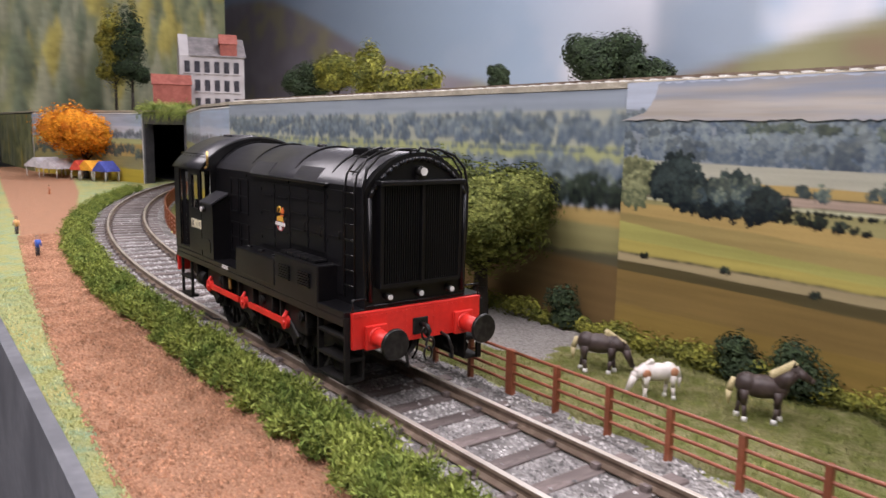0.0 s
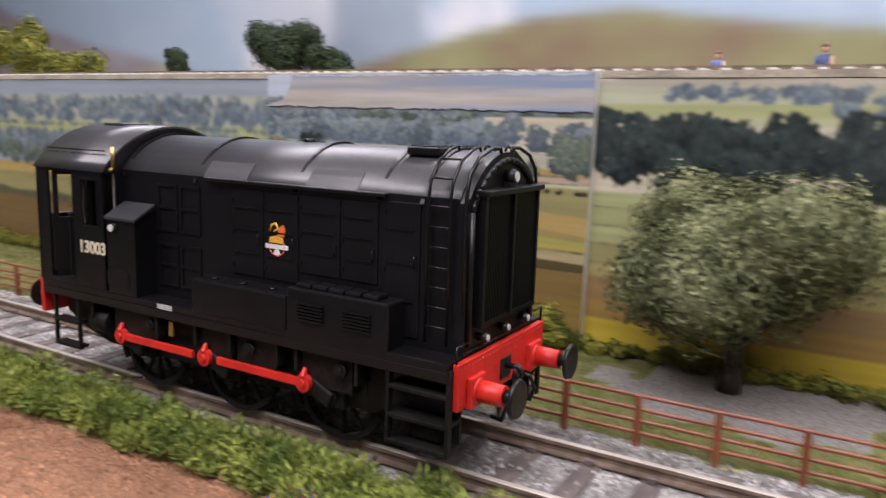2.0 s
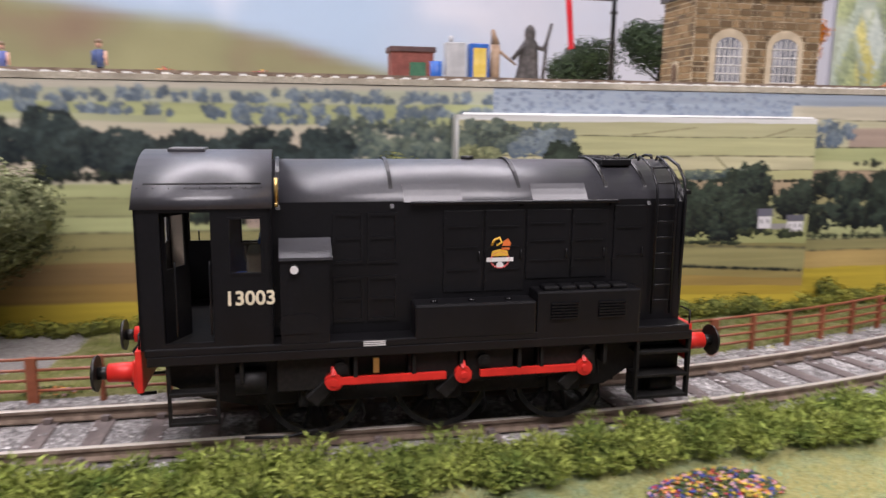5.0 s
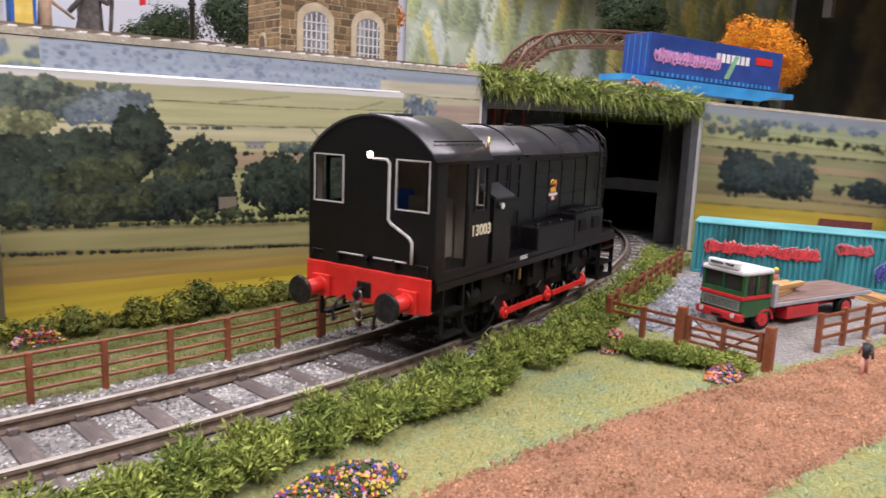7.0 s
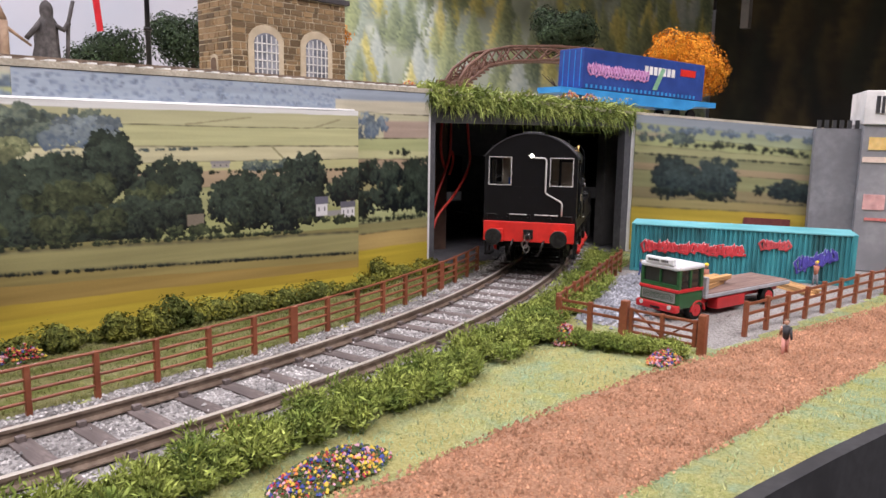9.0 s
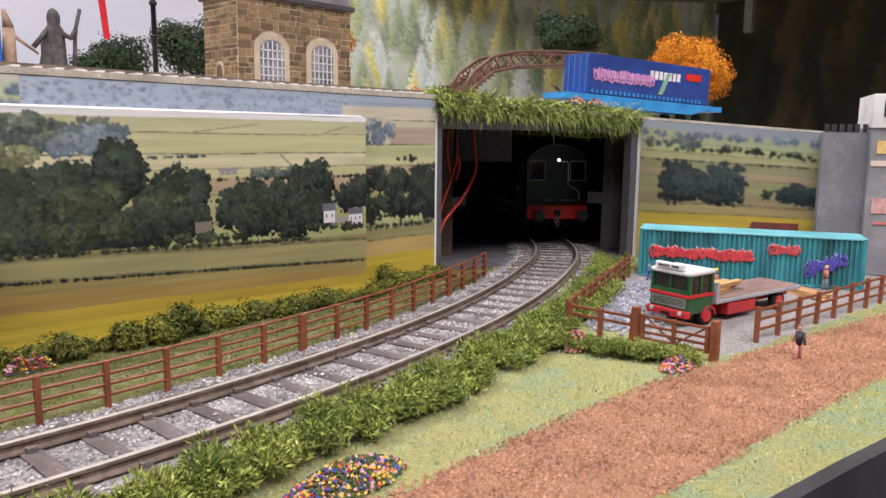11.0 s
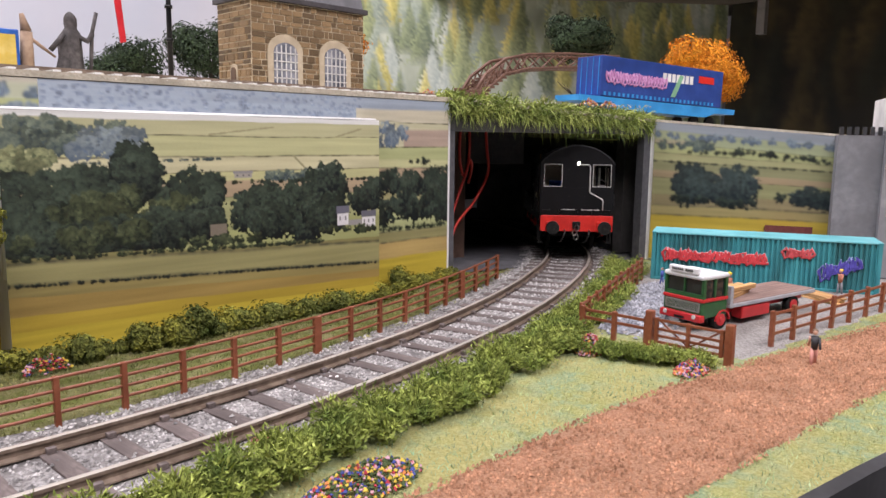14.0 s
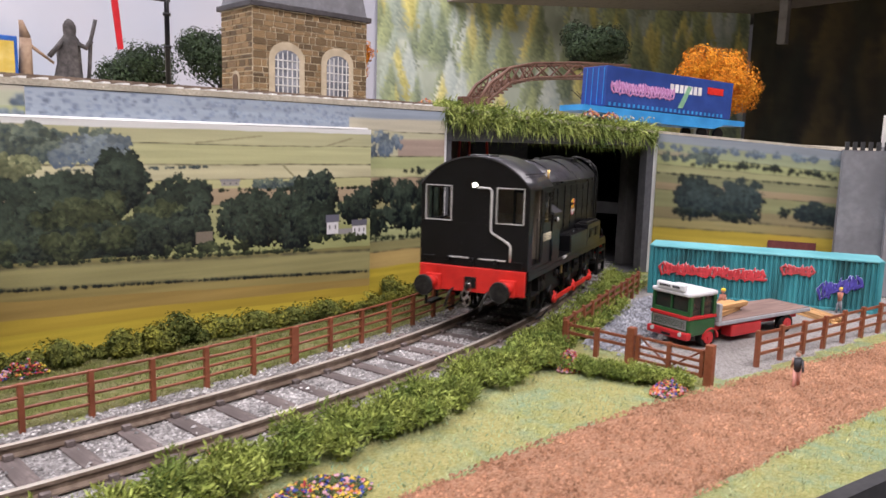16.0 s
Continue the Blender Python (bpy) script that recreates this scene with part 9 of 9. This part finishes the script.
# upper level, left
leafy("green_bush", [(-0.30, 0.185, DECK), (-0.275, 0.19, DECK), (-0.25, 0.18, DECK), (-0.225, 0.18, DECK), (-0.2, 0.175, DECK), (-0.285, 0.18, DECK + 0.01)], 0.013, M_BUSH, "bright green foam bush on the lip of the deck", 80, 0.0022, 380)
tree("model_tree", -0.9336, 0.45, 0.088, 0.045, 0.75, M_DKBUSH, "dark rounded model tree on the upper deck", 81, n=9000, base=DECK, leaf=0.0020)
tree("model_tree", -0.8219, 0.45, 0.105, 0.04, 0.95, M_BUSH, "olive rounded model tree on the upper deck", 82, n=9000, base=DECK, leaf=0.0020)
tree("model_tree", -0.7235, 0.45, 0.115, 0.024, 2.0, M_BUSH, "slim pointed olive model tree on the upper deck", 83, n=7500, base=DECK, leaf=0.0020)
tree("model_tree", -0.5776, 0.577, 0.076, 0.017, 1.5, M_DKBUSH, "small dark conifer on the upper deck", 84, n=5400, base=DECK, leaf=0.0020)
tree("model_tree", -0.735, 0.98, 0.175, 0.085, 0.75, M_DKBUSH, "broad dark model tree at the back of the deck", 85, n=10000, base=DECK, leaf=0.0035)
tree("model_tree", -0.62, 0.98, 0.12, 0.05, 0.75, M_DKBUSH, "dark model tree at the back of the deck", 86, n=6000, base=DECK, leaf=0.0035)
tree("model_tree", -1.82, 0.363, 0.30, 0.045, 3.0, M_GOLDTREE, "tall yellow-green cypress model tree", 87, n=9000, base=DECK, leaf=0.0030)
tree("model_tree", -1.72, 0.377, 0.30, 0.045, 3.0, M_DKBUSH, "tall dark cypress model tree", 88, n=9000, base=DECK, leaf=0.0030)
tree("model_tree", -1.262, 0.165, 0.135, 0.086, 0.6, M_ORTREE, "bright orange autumn model tree beyond the path", 89, 0.005, n=14000, leaf=0.0025)


def terrace_house():
    t = thing("terrace_house", pose(-1.40, 0.39, DECK, 0, 0, 74), "pale grey three-storey town house with dark windows", "house")
    W, D, H = 0.135, 0.11, 0.125
    wallm = mat("pale_grey_render", (0.4, 0.38, 0.38), (0.48, 0.46, 0.46), rough=0.7, scale=100, scale2=25)
    redm = mat("red_brick_annex", (0.27, 0.07, 0.05), (0.34, 0.11, 0.08), rough=0.75, scale=300)
    bm = bmesh.new()
    box(bm, 0, W, 0, D, 0, H)
    prism(bm, [(0.0, H), (D, H), (D * 0.5, H + 0.05)], 0, 0.02, "x")
    part("wall", bm, wallm, t)
    bm = bmesh.new()
    prism(bm, [(-0.004, H), (D + 0.004, H), (D * 0.5, H + 0.045)], 0.02, W + 0.004, "x")
    part("roof", bm, mat("grey_tile", (0.16, 0.15, 0.15), (0.22, 0.2, 0.2), rough=0.7, scale=200), t)
    dk = mat("dark_window", (0.03, 0.03, 0.04), (0.06, 0.06, 0.07), rough=0.3, scale=100)
    for r in range(3):
        for c in range(6):
            bm = bmesh.new()
            x, z = 0.010 + 0.0205 * c, 0.012 + 0.039 * r
            box(bm, x, x + 0.011, -0.0015, 0.0005, z, z + 0.024)
            w = part("window", bm, dk, t)
            bm = bmesh.new()
            box(bm, x - 0.002, x + 0.013, -0.003, 0.0005, z - 0.003, z, 0.0004)
            part("sill", bm, wallm, w)
    bm = bmesh.new()
    box(bm, 0.085, 0.12, 0.0, 0.03, H, H + 0.03)
    prism(bm, [(-0.002, H + 0.028), (0.034, H + 0.028), (0.016, H + 0.05)], 0.083, 0.122, "x")
    part("dormer", bm, redm, t)
    bm = bmesh.new()
    box(bm, -0.055, 0.02, -0.05, -0.001, 0, 0.06)
    prism(bm, [(-0.052, 0.06), (0.0, 0.06), (-0.026, 0.082)], -0.058, 0.022, "x")
    part("annex", bm, redm, t, "red brick annex")


terrace_house()


def market_tents():
    for i, (x, y, c, w) in enumerate(((-1.36, 0.115, (0.7, 0.68, 0.72), 0.05), (-1.29, 0.125, (0.7, 0.68, 0.72), 0.05), (-1.205, 0.165, (0.75, 0.35, 0.03), 0.035), (-1.165, 0.178, (0.06, 0.08, 0.35), 0.03), (-1.225, 0.15, (0.6, 0.08, 0.05), 0.025))):
        t = thing("market_tent", pose(x, y, GZ, 0, 0, 25), "small canvas tent beside the far path", "tent", "tents by the far path")
        bm = bmesh.new()
        prism(bm, [(-w * 0.6, 0.018), (w * 0.6, 0.018), (w * 0.55, 0.022), (0, 0.036), (-w * 0.55, 0.022)], -w * 0.5, w * 0.5, "y")
        part("canopy", bm, mat("tent_canvas", c, rough=0.7, scale=200), t)
        for sx in (-1, 1):
            for sy in (-1, 1):
                bm = bmesh.new()
                tube(bm, (sx * w * 0.5, sy * w * 0.45, 0), (sx * w * 0.5, sy * w * 0.45, 0.019), 0.001, seg=6)
                part("pole", bm, M_WHITE, t)


market_tents()


def grey_works():
    t = thing("grey_works_building", pose(1.022, -0.035, GZ, 0, 0, -66), "grey card building with a parapet, posters and a white cabin", "building")
    g = mat("grey_card_wall", (0.2, 0.2, 0.215), (0.26, 0.26, 0.275), rough=0.7, scale=200, scale2=30)
    g2 = mat("mid_grey_card", (0.26, 0.26, 0.275), (0.32, 0.32, 0.335), rough=0.7, scale=200, scale2=30)
    bm = bmesh.new()
    box(bm, 0, 0.03, 0, 0.05, 0, 0.103)
    part("tower", bm, g, t)
    for i in range(6):
        bm = bmesh.new()
        box(bm, 0.0005 + 0.005 * i, 0.0032 + 0.005 * i, -0.0004, 0.003, 0.103, 0.109)
        part("merlon", bm, M_EDGE_DARK, t)
    bm = bmesh.new()
    box(bm, 0.03, 0.16, -0.008, 0.05, 0, 0.106)
    part("block", bm, g2, t)
    bm = bmesh.new()
    box(bm, 0.029, 0.15, -0.010, 0.05, 0.106, 0.13, 0.0006)
    cb = part("cabin", bm, M_WHITE, t, "white cabin with a barred window")
    bm = bmesh.new()
    box(bm, 0.036, 0.05, -0.0108, -0.0098, 0.114, 0.126)
    wn = part("window", bm, M_EDGE_DARK, cb)
    for i in range(4):
        bm = bmesh.new()
        box(bm, 0.0385 + 0.003 * i, 0.0392 + 0.003 * i, -0.0116, -0.0106, 0.114, 0.126)
        part("bar", bm, M_WHITE, wn)
    for x0, x1, z0, z1, c in ((0.034, 0.046, 0.088, 0.097, (0.75, 0.5, 0.15)), (0.031, 0.056, 0.079, 0.083, (0.7, 0.55, 0.45)), (0.034, 0.048, 0.045, 0.056, (0.65, 0.35, 0.33)), (0.036, 0.054, 0.037, 0.039, (0.6, 0.15, 0.13)), (0.05, 0.066, 0.07, 0.085, (0.65, 0.65, 0.62))):
        bm = bmesh.new()
        box(bm, x0, x1, -0.0088, -0.0078, z0, z1)
        part("poster_sheet", bm, mat("small_poster", c, tuple(min(1, q + 0.15) for q in c), rough=0.6, scale=400, scale2=200), t)
    bm = bmesh.new()
    prism(bm, [(0, 0.024), (0.02, 0.024), (0.02, 0.03), (0.0, 0.034)], -0.045, -0.012, "x")
    part("red_roof", bm, mat("dark_red_roof", (0.14, 0.03, 0.03), (0.18, 0.05, 0.04), rough=0.6), t)


grey_works()


motions()
